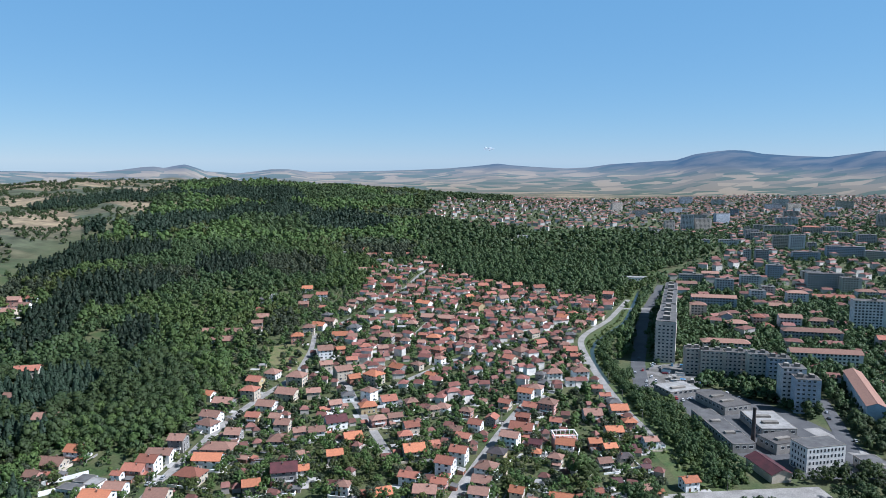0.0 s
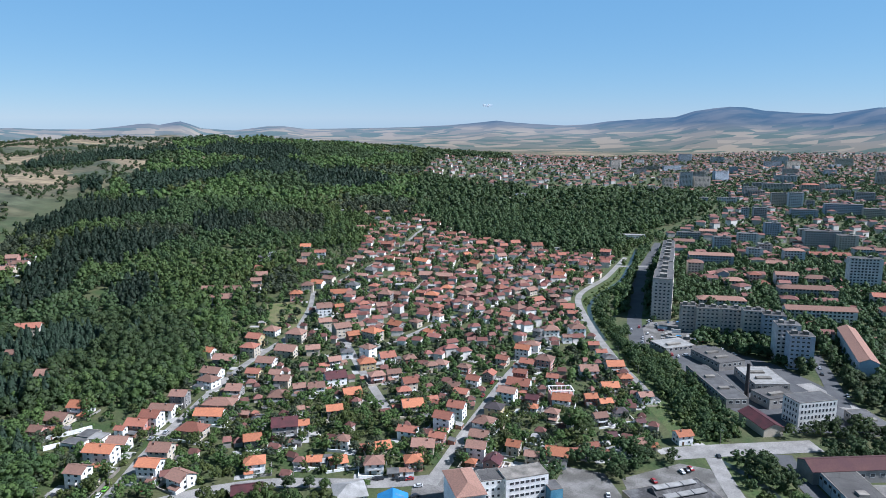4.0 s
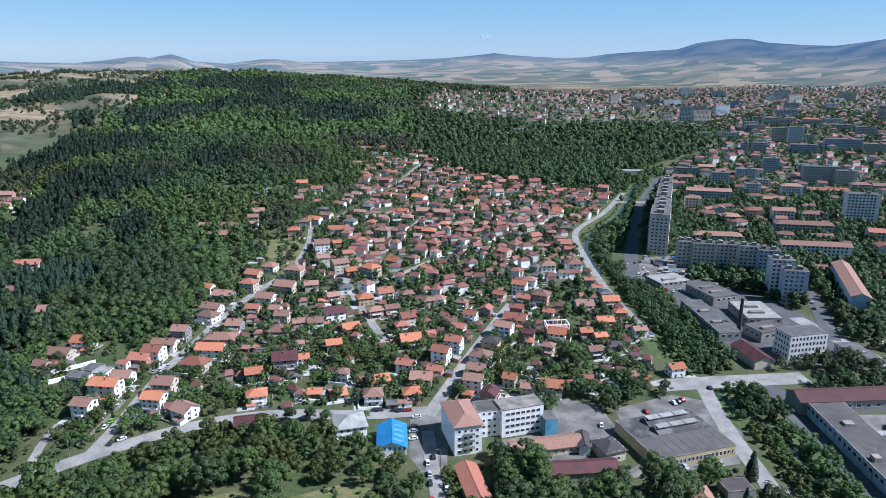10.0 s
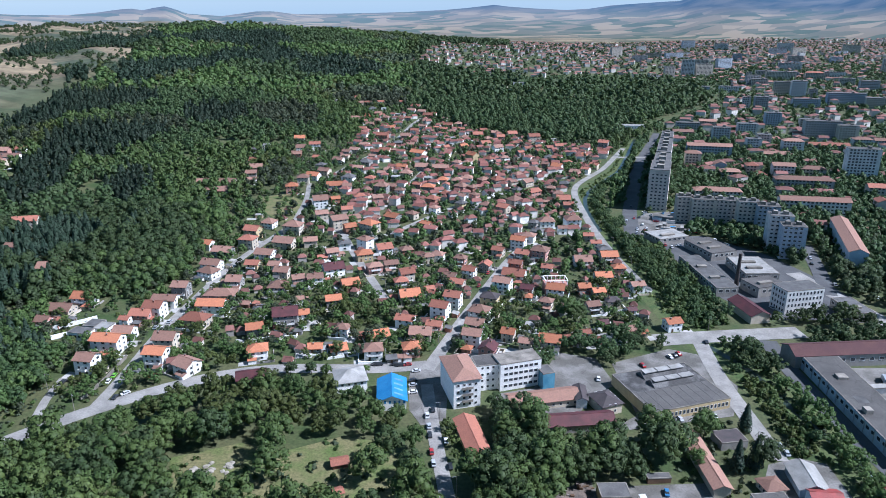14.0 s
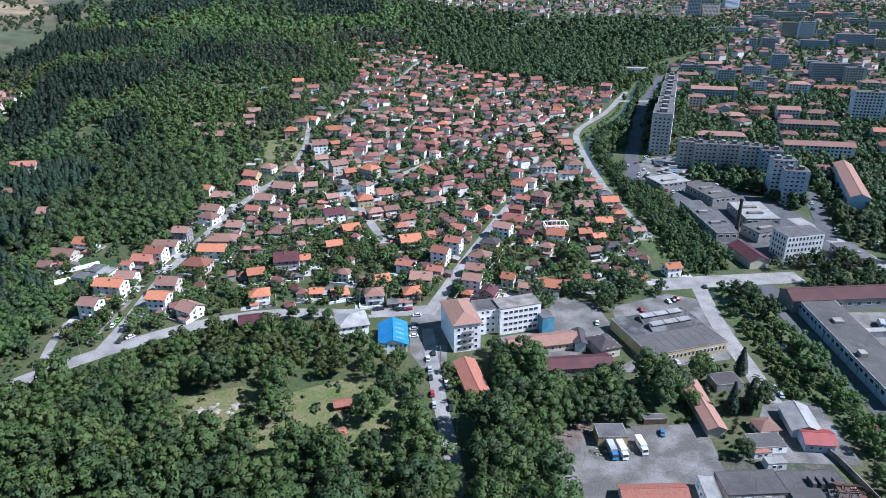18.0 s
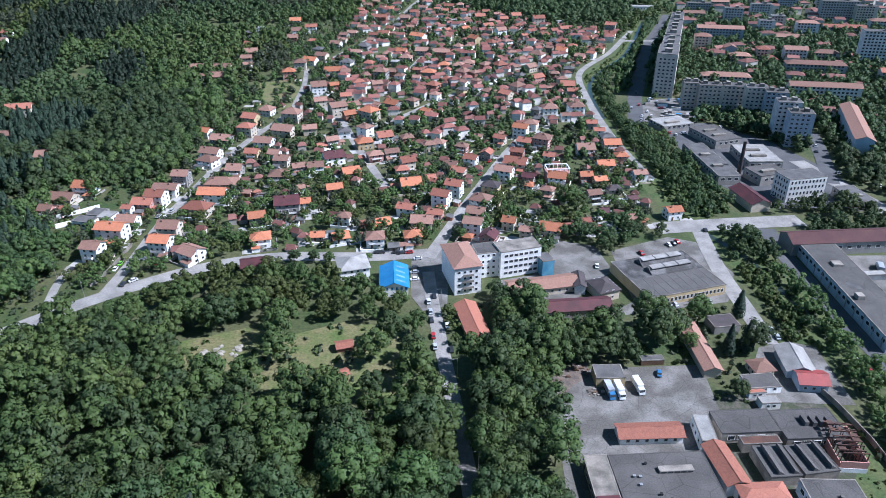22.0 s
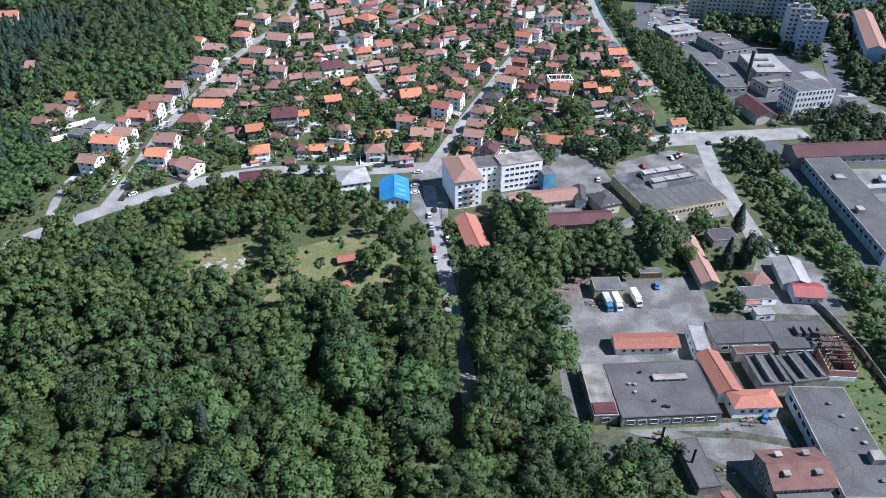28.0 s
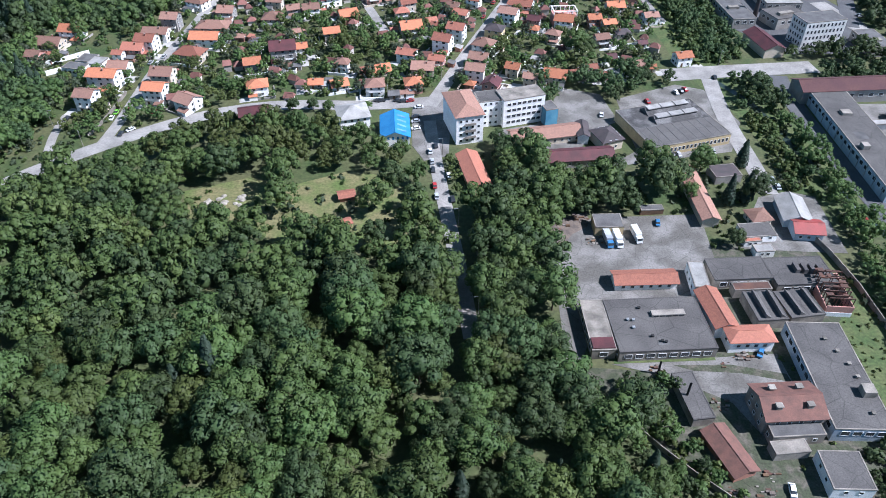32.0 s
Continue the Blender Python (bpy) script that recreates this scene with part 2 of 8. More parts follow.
def box_pts(x0, x1, y0, y1, z0, z1):
    return [(x0, y0, z0), (x1, y0, z0), (x1, y1, z0), (x0, y1, z0), (x0, y0, z1), (x1, y0, z1), (x1, y1, z1), (x0, y1, z1)]


def boxes(name, rows, mats, slots=None):
    """One mesh of several boxes; rows of x0, x1, y0, y1, z0, z1."""
    v, f, s = [], [], []
    for i, r in enumerate(rows):
        k = len(v)
        v += box_pts(*r)
        f += [tuple(a + k for a in q) for q in BOX_FACES]
        s += [slots[i] if slots else 0] * 6
    return mesh_of(name, v, f, mats, s)


# the ground, one sheet in rings out to the distant hills
def far_material():
    m = paint("valley_and_hills", (0.042, 0.066, 0.02), (0.08, 0.084, 0.036), big=0.05, fine=0.7, world_space=True, spread=0, relief=0.1, grit=1.4, stain=0.8)
    nt = m.node_tree
    N, L = nt.nodes.new, nt.links.new
    geo = N("ShaderNodeNewGeometry")
    near = nt.nodes["Principled BSDF"].inputs["Base Color"].links[0].from_socket
    dist = N("ShaderNodeVectorMath")
    dist.operation = "LENGTH"
    L(geo.outputs["Position"], dist.inputs[0])
    fields = N("ShaderNodeTexVoronoi")
    fields.inputs["Scale"].default_value = 0.011
    stretch = N("ShaderNodeMapping")
    stretch.inputs["Scale"].default_value = (0.5, 1.0, 0.0)
    L(geo.outputs["Position"], stretch.inputs["Vector"])
    L(stretch.outputs[0], fields.inputs["Vector"])
    ramp = N("ShaderNodeValToRGB")
    ramp.color_ramp.interpolation = "CONSTANT"
    pts = [(0.0, (0.2, 0.155, 0.095)), (0.25, (0.11, 0.1, 0.06)), (0.42, (0.25, 0.195, 0.12)), (0.58, (0.08, 0.088, 0.05)), (0.72, (0.15, 0.125, 0.08)), (0.86, (0.065, 0.078, 0.045))]
    el = ramp.color_ramp.elements
    for p, c in pts[2:]:
        el.new(p)
    for e, (p, c) in zip(el, pts):
        e.position, e.color = p, (*c, 1)
    sep = N("ShaderNodeSeparateColor")
    L(fields.outputs["Color"], sep.inputs[0])
    L(sep.outputs[0], ramp.inputs["Fac"])
    tufts, tufted, rough = N("ShaderNodeTexNoise"), N("ShaderNodeMapRange"), N("ShaderNodeHueSaturation")
    tufts.inputs["Scale"].default_value, tufts.inputs["Detail"].default_value = 0.045, 9
    tufted.inputs["From Min"].default_value, tufted.inputs["From Max"].default_value = 0.3, 0.7
    tufted.inputs["To Min"].default_value, tufted.inputs["To Max"].default_value = 0.45, 1.35
    L(geo.outputs["Position"], tufts.inputs["Vector"])
    L(tufts.outputs["Fac"], tufted.inputs["Value"])
    L(tufted.outputs[0], rough.inputs["Value"])
    L(ramp.outputs[0], rough.inputs["Color"])
    to_fields = N("ShaderNodeMapRange")
    to_fields.inputs["From Min"].default_value, to_fields.inputs["From Max"].default_value = 3000, 3500
    L(dist.outputs["Value"], to_fields.inputs["Value"])
    # dry open fields on the western hilltop
    xyz = N("ShaderNodeSeparateXYZ")
    L(geo.outputs["Position"], xyz.inputs[0])
    west = N("ShaderNodeMapRange")
    west.inputs["From Min"].default_value, west.inputs["From Max"].default_value = -540, -640
    L(xyz.outputs[0], west.inputs["Value"])
    either = N("ShaderNodeMath")
    either.operation, either.use_clamp = "ADD", True
    L(to_fields.outputs[0], either.inputs[0])
    L(west.outputs[0], either.inputs[1])
    a = N("ShaderNodeMix")
    a.data_type = "RGBA"
    L(either.outputs[0], a.inputs[0])
    L(near, a.inputs[6])
    L(rough.outputs[0], a.inputs[7])
    L(a.outputs[2], nt.nodes["Principled BSDF"].inputs["Base Color"])
    return m


def hills_material():
    """Distant hills: straw fields below, scrub and woods above, blue haze added as a glow."""
    m = bpy.data.materials.new("distant_hills")
    m.use_nodes = True
    nt = m.node_tree
    N, L = nt.nodes.new, nt.links.new
    shade = nt.nodes["Principled BSDF"]
    shade.inputs["Roughness"].default_value, shade.inputs["Specular IOR Level"].default_value = 1.0, 0.0
    geo, xyz = N("ShaderNodeNewGeometry"), N("ShaderNodeSeparateXYZ")
    L(geo.outputs["Position"], xyz.inputs[0])
    lay = N("ShaderNodeMapping")
    lay.inputs["Scale"].default_value = (0.36, 1.0, 0.0)
    L(geo.outputs["Position"], lay.inputs["Vector"])
    fields, woods = N("ShaderNodeTexVoronoi"), N("ShaderNodeTexNoise")
    fields.inputs["Scale"].default_value = 0.02
    woods.inputs["Scale"].default_value, woods.inputs["Detail"].default_value = 0.011, 9
    L(lay.outputs[0], fields.inputs["Vector"])
    L(lay.outputs[0], woods.inputs["Vector"])
    sep, ramp, scrub = N("ShaderNodeSeparateColor"), N("ShaderNodeValToRGB"), N("ShaderNodeValToRGB")
    L(fields.outputs["Color"], sep.inputs[0])
    L(sep.outputs[0], ramp.inputs["Fac"])
    ramp.color_ramp.interpolation = "CONSTANT"
    for p in (0.3, 0.55, 0.75):
        ramp.color_ramp.elements.new(p)
    for e, c in zip(ramp.color_ramp.elements, ((0.15, 0.122, 0.075), (0.10, 0.095, 0.058), (0.21, 0.165, 0.1), (0.065, 0.078, 0.042), (0.125, 0.105, 0.066))):
        e.color = (*c, 1)
    for e, p, c in zip(scrub.color_ramp.elements, (0.42, 0.62), ((0.016, 0.027, 0.026), (0.075, 0.07, 0.055))):
        e.position, e.color = p, (*c, 1)
    L(woods.outputs["Fac"], scrub.inputs["Fac"])
    up, pick = N("ShaderNodeMapRange"), N("ShaderNodeMix")
    up.inputs["From Min"].default_value, up.inputs["From Max"].default_value = 95, 150
    wander = N("ShaderNodeMath")
    wander.operation, wander.inputs[1].default_value = "MULTIPLY_ADD", 90.0
    L(woods.outputs["Fac"], wander.inputs[0])
    low = N("ShaderNodeMath")
    low.operation, low.inputs[1].default_value = "ADD", -45.0
    L(xyz.outputs[2], low.inputs[0])
    L(low.outputs[0], wander.inputs[2])
    L(wander.outputs[0], up.inputs["Value"])
    pick.data_type = "RGBA"
    L(up.outputs[0], pick.inputs[0])
    L(ramp.outputs[0], pick.inputs[6])
    L(scrub.outputs[0], pick.inputs[7])
    L(pick.outputs[2], shade.inputs["Base Color"])
    # aerial haze imitated by blue emission of the hills, stronger with distance
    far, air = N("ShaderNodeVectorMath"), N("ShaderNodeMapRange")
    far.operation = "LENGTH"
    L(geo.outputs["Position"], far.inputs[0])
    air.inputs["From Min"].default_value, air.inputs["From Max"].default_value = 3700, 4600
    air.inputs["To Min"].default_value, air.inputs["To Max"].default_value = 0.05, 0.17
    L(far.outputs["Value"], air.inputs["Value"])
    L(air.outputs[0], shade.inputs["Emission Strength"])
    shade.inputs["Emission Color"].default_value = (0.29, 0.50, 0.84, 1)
    return m


def ring_sheet(name, radii, az, mat):
    A, R = np.meshgrid(np.radians(az), radii)
    X, Y = R * np.sin(A), R * np.cos(A)
    V = np.stack([X, Y, terrain(X, Y)], -1).reshape(-1, 3)
    n, k = len(radii), len(az)
    i, j = np.meshgrid(np.arange(n - 1), np.arange(k), indexing="ij")
    j2 = (j + 1) % k
    me = quads_mesh(name, V, np.stack([i * k + j, i * k + j2, (i + 1) * k + j2, (i + 1) * k + j], -1).reshape(-1, 4)[:, ::-1], mat)
    me.polygons.foreach_set("use_smooth", np.ones(len(me.polygons), bool))
    return me


def build_ground():
    az = np.concatenate([np.arange(-180, -45, 5.0), np.arange(-45, 45, 0.5), np.arange(45, 180, 5.0)])
    me = ring_sheet("ground", np.concatenate([np.arange(0, 1400, 14.0)[1:], np.arange(1400, 3000, 25.0), np.arange(3000, 3701, 35.0)]), az, far_material())
    bm = bmesh.new()
    bm.from_mesh(me)
    bm.verts.ensure_lookup_table()
    bm.faces.new([bm.verts[q] for q in range(len(az))][::-1])
    bm.to_mesh(me)
    bm.free()
    tagged(new("ground", me), "grassy valley floor rising to dry fields", "ground", kind="structure")
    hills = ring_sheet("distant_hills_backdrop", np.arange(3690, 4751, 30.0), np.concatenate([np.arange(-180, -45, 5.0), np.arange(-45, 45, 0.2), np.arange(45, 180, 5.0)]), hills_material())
    tagged(new("distant_hills_backdrop", hills), "distant hills with straw fields and scrub, blue haze painted on as glow", "hills", kind="structure")


build_ground()


def strip(name, pts, width, mat, lift, label, category, sides=(0, 0)):
    """A road or channel laid along a line over the ground."""
    P = []
    for (a, b) in zip(pts, pts[1:]):
        n = max(1, int(math.dist(a, b) / 9))
        P += [(a[0] + (b[0] - a[0]) * i / n, a[1] + (b[1] - a[1]) * i / n) for i in range(n)]
    P = np.array(P + [pts[-1]], float)
    for _ in range(6):
        P[1:-1] = (P[:-2] + 2 * P[1:-1] + P[2:]) / 4
    T = np.gradient(P, axis=0)
    T /= np.linalg.norm(T, axis=1)[:, None]
    Nn = np.stack([-T[:, 1], T[:, 0]], 1)
    rows = []
    for s in (-0.5, -0.17, 0.17, 0.5):
        q = P + Nn * width * s
        rows.append(np.column_stack([q, terrain(q[:, 0], q[:, 1]) + lift]))
    V = np.concatenate(rows)
    k = len(P)
    Q = [(r * k + i + 1, r * k + i, (r + 1) * k + i, (r + 1) * k + i + 1) for r in range(3) for i in range(k - 1)]
    ob = new(name, quads_mesh(name, V, Q, mat))
    return tagged(ob, label, category, kind="structure"), P


def patch(name, pts, mat, lift, label, category):
    """A level piece of paving or meadow with the given corners."""
    bm = bmesh.new()
    top = [bm.verts.new((x, y, ground_z(x, y) + lift)) for x, y in pts]
    f = bm.faces.new(top)
    if f.normal.z < 0 or sum(a[0] * b[1] - b[0] * a[1] for a, b in zip(pts, pts[1:] + pts[:1])) < 0:
        f.normal_flip()
    low = bmesh.ops.extrude_face_region(bm, geom=[f])["geom"]
    bmesh.ops.translate(bm, verts=[v for v in low if isinstance(v, bmesh.types.BMVert)], vec=(0, 0, 0.06))
    bmesh.ops.triangulate(bm, faces=bm.faces[:])
    bmesh.ops.recalc_face_normals(bm, faces=bm.faces[:])
    me = bpy.data.meshes.new(name)
    bm.to_mesh(me)
    bm.free()
    me.materials.append(mat)
    return tagged(new(name, me), label, category, kind="structure")


STREETS = {
    "road_cross": (9, [(-183, 241), (-171, 259), (-158, 266), (-145, 275), (-134, 287), (-119, 297), (-103, 304), (-82, 310), (-60, 309), (-34, 304), (-5, 311)]),
    "street_main": (7, [(-5, 306), (5, 334), (13, 360), (26, 395), (39, 431), (52, 465), (68, 500)]),
    "lane_wood": (5.8, [(-5, 292), (-3, 265), (0, 239), (3, 213), (6, 196), (8, 175), (10, 154)]),
    "street_left": (5.5, [(-153, 267), (-150, 291), (-151, 316), (-153, 340), (-150, 364), (-147, 393), (-144, 429), (-136, 478), (-124, 518), (-117, 546)]),
    "street_upper_left": (4.5, [(-117, 546), (-119, 626), (-127, 684)]),
    "drive_left": (4, [(-172, 259), (-179, 277), (-182, 288), (-179, 299)]),
    "street_mid": (5.5, [(-115, 626), (-93, 559), (-72, 521), (-60, 475), (-45, 433), (-32, 394)]),
    "street_east": (5, [(-55, 498), (-33, 525), (-9, 562), (13, 596), (45, 630), (67, 646)]),
    "street_ridge": (5, [(-115, 703), (-103, 739), (-87, 791), (-68, 842), (-50, 930), (-36, 1022), (-19, 1087)]),
    "street_ne": (4.5, [(-27, 680), (-11, 756), (14, 798), (42, 824), (70, 837)]),
    "street_river": (6, [(230, 859), (203, 798), (179, 743), (151, 699), (133, 670), (128, 636), (124, 547), (125, 476), (129, 435), (132, 405)]),
    "avenue": (13.5, [(117, 337), (138, 341), (160, 342), (184, 345), (199, 346)]),
    "drive_works": (8, [(139, 333), (136, 310), (134, 283), (135, 265), (135, 247), (134, 232)]),
    "boulevard": (12, [(150, 511), (166, 584), (188, 650), (202, 702), (239, 806), (262, 860), (304, 964)]),
    "street_factory": (11, [(237, 435), (241, 410), (247, 388), (253, 360), (258, 332)]),
    "street_parking": (10, [(273, 492), (257, 440), (241, 397)]),
    "service_road": (9, [(176, 336), (172, 318), (172.5, 297), (172.8, 266), (173, 241), (174, 225), (176, 205)]),
    "bridge_deck": (8, [(205, 805), (220, 808), (246, 805)]),
}
ROAD_LINES = []
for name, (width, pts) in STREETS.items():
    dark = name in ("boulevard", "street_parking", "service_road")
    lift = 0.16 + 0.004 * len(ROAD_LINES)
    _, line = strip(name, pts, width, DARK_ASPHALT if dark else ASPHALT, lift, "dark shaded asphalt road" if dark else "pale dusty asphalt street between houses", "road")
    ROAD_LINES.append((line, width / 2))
    if name == "lane_wood":
        LANE = np.array(line)
RIVER = [(261, 921), (222, 811), (192, 729), (157, 675), (136, 632), (129, 580), (128, 525), (131, 465), (135, 425), (138, 386), (140, 351), (140, 333), (155, 307), (156, 270), (161, 247), (167, 222)]
strip("river", RIVER[:7], 3.6, WATER, 0.10, "narrow shallow river between grassy banks", "river")
strip("channel", RIVER[11:] + [(172, 190), (174, 150)], 3.4, WATER, 0.10, "dark narrow channel between trees", "river")
_, river_line = strip("river_bank", RIVER, 26, LUSH, 0.06, "lush green river bank", "bank")
ROAD_LINES.append((river_line[:26], 3.0))

YARDS = [[(172, 395), (190, 362), (255, 362), (250, 420), (236, 470), (205, 515), (170, 510), (166, 470)],
         [(38, 196), (48, 210), (59, 217), (102, 219), (100, 193), (90, 174), (54, 169), (44, 144), (39, 144), (40, 169)],
         [(53, 143), (106, 147), (107, 131), (92, 114), (86, 128), (70, 138)],
         [(26, 283), (45, 288.5), (62, 324), (80, 317), (84, 291), (70, 281), (60, 262), (30, 266)],
         [(71, 252), (129, 264), (141, 289), (133, 321), (120, 327), (87, 312), (87, 265)],
         [(142, 234), (129, 230), (110, 198), (150, 195), (152, 230)],
         [(-13.5, 298), (-13, 314), (6, 314), (3.6, 262), (-7, 258), (-12.5, 270)],
         [(197, 306), (245, 306), (245, 225), (196, 225)],
         [(154, 545), (160, 512), (174, 507), (206, 526), (200, 581), (178, 576)]]
for pts in YARDS:
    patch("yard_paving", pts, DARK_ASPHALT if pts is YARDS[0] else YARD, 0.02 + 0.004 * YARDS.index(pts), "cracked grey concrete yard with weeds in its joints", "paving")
CLEARING = [(-106, 236), (-80, 246), (-62, 240), (-40, 250), (-19, 246), (-9, 215), (-18, 196), (-40, 206), (-58, 196), (-70, 210), (-96, 212)]
MEADOW = [(-161, 632), (-141, 643), (-122, 618), (-113, 568), (-127, 552), (-148, 581)]
patch("meadow", MEADOW, GRASS, 0.05, "dry grass plot between the upper houses", "meadow")
patch("meadow", CLEARING, GRASS, 0.01, "dry yellow-green grass clearing in the wood", "meadow")
patch("works_ground", [(44, 142), (66, 140), (84, 149), (84, 200), (138, 202), (141, 172), (128, 156), (128, 116), (120, 90), (75, 88), (58, 115), (50, 130)], DIRT, 0.012, "trodden dirt and weeds between the works buildings", "ground")
patch("works_verge", [(128, 108), (146, 106), (146, 160), (141, 172), (128, 156)], LUSH, 0.014, "lush grass verge beside the works wall", "grass")
patch("weed_strip", [(54, 143.2), (86, 144.4), (86, 146.2), (54, 144.9)], LUSH, 0.05, "weedy strip along the hall front", "grass")
patch("dirt_track", [(72, 142.5), (90, 142.6), (106, 138.8), (106.5, 135.6), (92, 139.2), (78, 140.2)], DIRT, 0.054, "trodden dirt track across the yard", "track")
patch("dirt_track", [(78, 121), (84, 127), (88, 118), (92, 104), (86, 96), (80, 103), (86, 110)], DIRT, 0.058, "weedy dirt beside the shed", "track")

# ---- houses ----
FOOT = []          # x, y, radius of all that trees keep clear of


def window_mesh(w, h):
    """A framed window: a proud frame round a pane set back in it."""
    a, f = w / 2, 0.11
    v = []
    for x, y, z0, z1 in ((a, 0.05, 0, h), (a, -0.09, 0, h), (a - f, -0.09, f, h - f), (a - f, -0.02, f, h - f)):
        v += [(-x, y, z0), (x, y, z0), (x, y, z1), (-x, y, z1)]
    q = [(k * 4 + i, k * 4 + (i + 1) % 4, k * 4 + 4 + (i + 1) % 4, k * 4 + 4 + i) for k in range(3) for i in range(4)] + [(12, 13, 14, 15)]
    return mesh_of("window", v, q, [FRAME, GLASS], [0] * 12 + [1])


WINDOW = window_mesh(1.3, 1.35)
WIDE_WINDOW = window_mesh(2.0, 1.5)
DOOR = boxes("door", [(-0.55, 0.55, -0.06, 0.02, 0, 2.1), (0.34, 0.42, -0.1, -0.06, 0.95, 1.05)], [TIMBER, STEEL], [0, 1])
CHIMNEY = boxes("chimney", [(-0.3, 0.3, -0.3, 0.3, -1.2, 0.9), (-0.38, 0.38, -0.38, 0.38, 0.9, 1.02)], [WALL["b"], CONCRETE], [0, 1])


def wall_mesh(w, d, h, rise, gable, mat):
    a, b = w / 2, d / 2
    v = box_pts(-a, a, -b, b, -1.5, h)
    f = list(BOX_FACES)
    if gable:
        v += [(-a, 0, h + rise), (a, 0, h + rise)]
        f = f[:1] + f[2:] + [(4, 8, 7), (5, 6, 9), (4, 5, 9, 8), (6, 7, 8, 9)]
    return mesh_of("wall", v, f, mat)


def roof_mesh(w, d, h, rise, gable, mat, over=0.7, thick=0.2):
    """A pitched roof with eaves: its ridge runs along the longer side."""
    a, b = w / 2 + over, d / 2 + over
    drop = rise * over / (d / 2)
    z = h - drop + 0.04
    top = h + rise + 0.06
    r = a if gable else max(0.3, a - b * 0.95)
    pts = [(-a, -b, z), (a, -b, z), (a, b, z), (-a, b, z), (-r, 0, top), (r, 0, top)]
    v = [(x, y, q + thick) for x, y, q in pts] + pts
    f = [(0, 1, 5, 4), (2, 3, 4, 5), (1, 2, 5), (3, 0, 4)] if not gable else [(0, 1, 5, 4), (2, 3, 4, 5)]
    f += [tuple(q + 6 for q in reversed(g)) for g in f]
    f += [(0, 6, 7, 1), (2, 8, 9, 3)]
    f += [(1, 7, 8, 2), (3, 9, 6, 0)] if not gable else [(1, 7, 11, 5), (5, 11, 8, 2), (3, 9, 10, 4), (4, 10, 6, 0)]
    # a raised ridge cap
    k = len(v)
    v += box_pts(-r, r, -0.16, 0.16, top + thick - 0.1, top + thick + 0.07)
    f += [tuple(q + k for q in g) for g in BOX_FACES]
    return mesh_of("roof", v, f, mat)


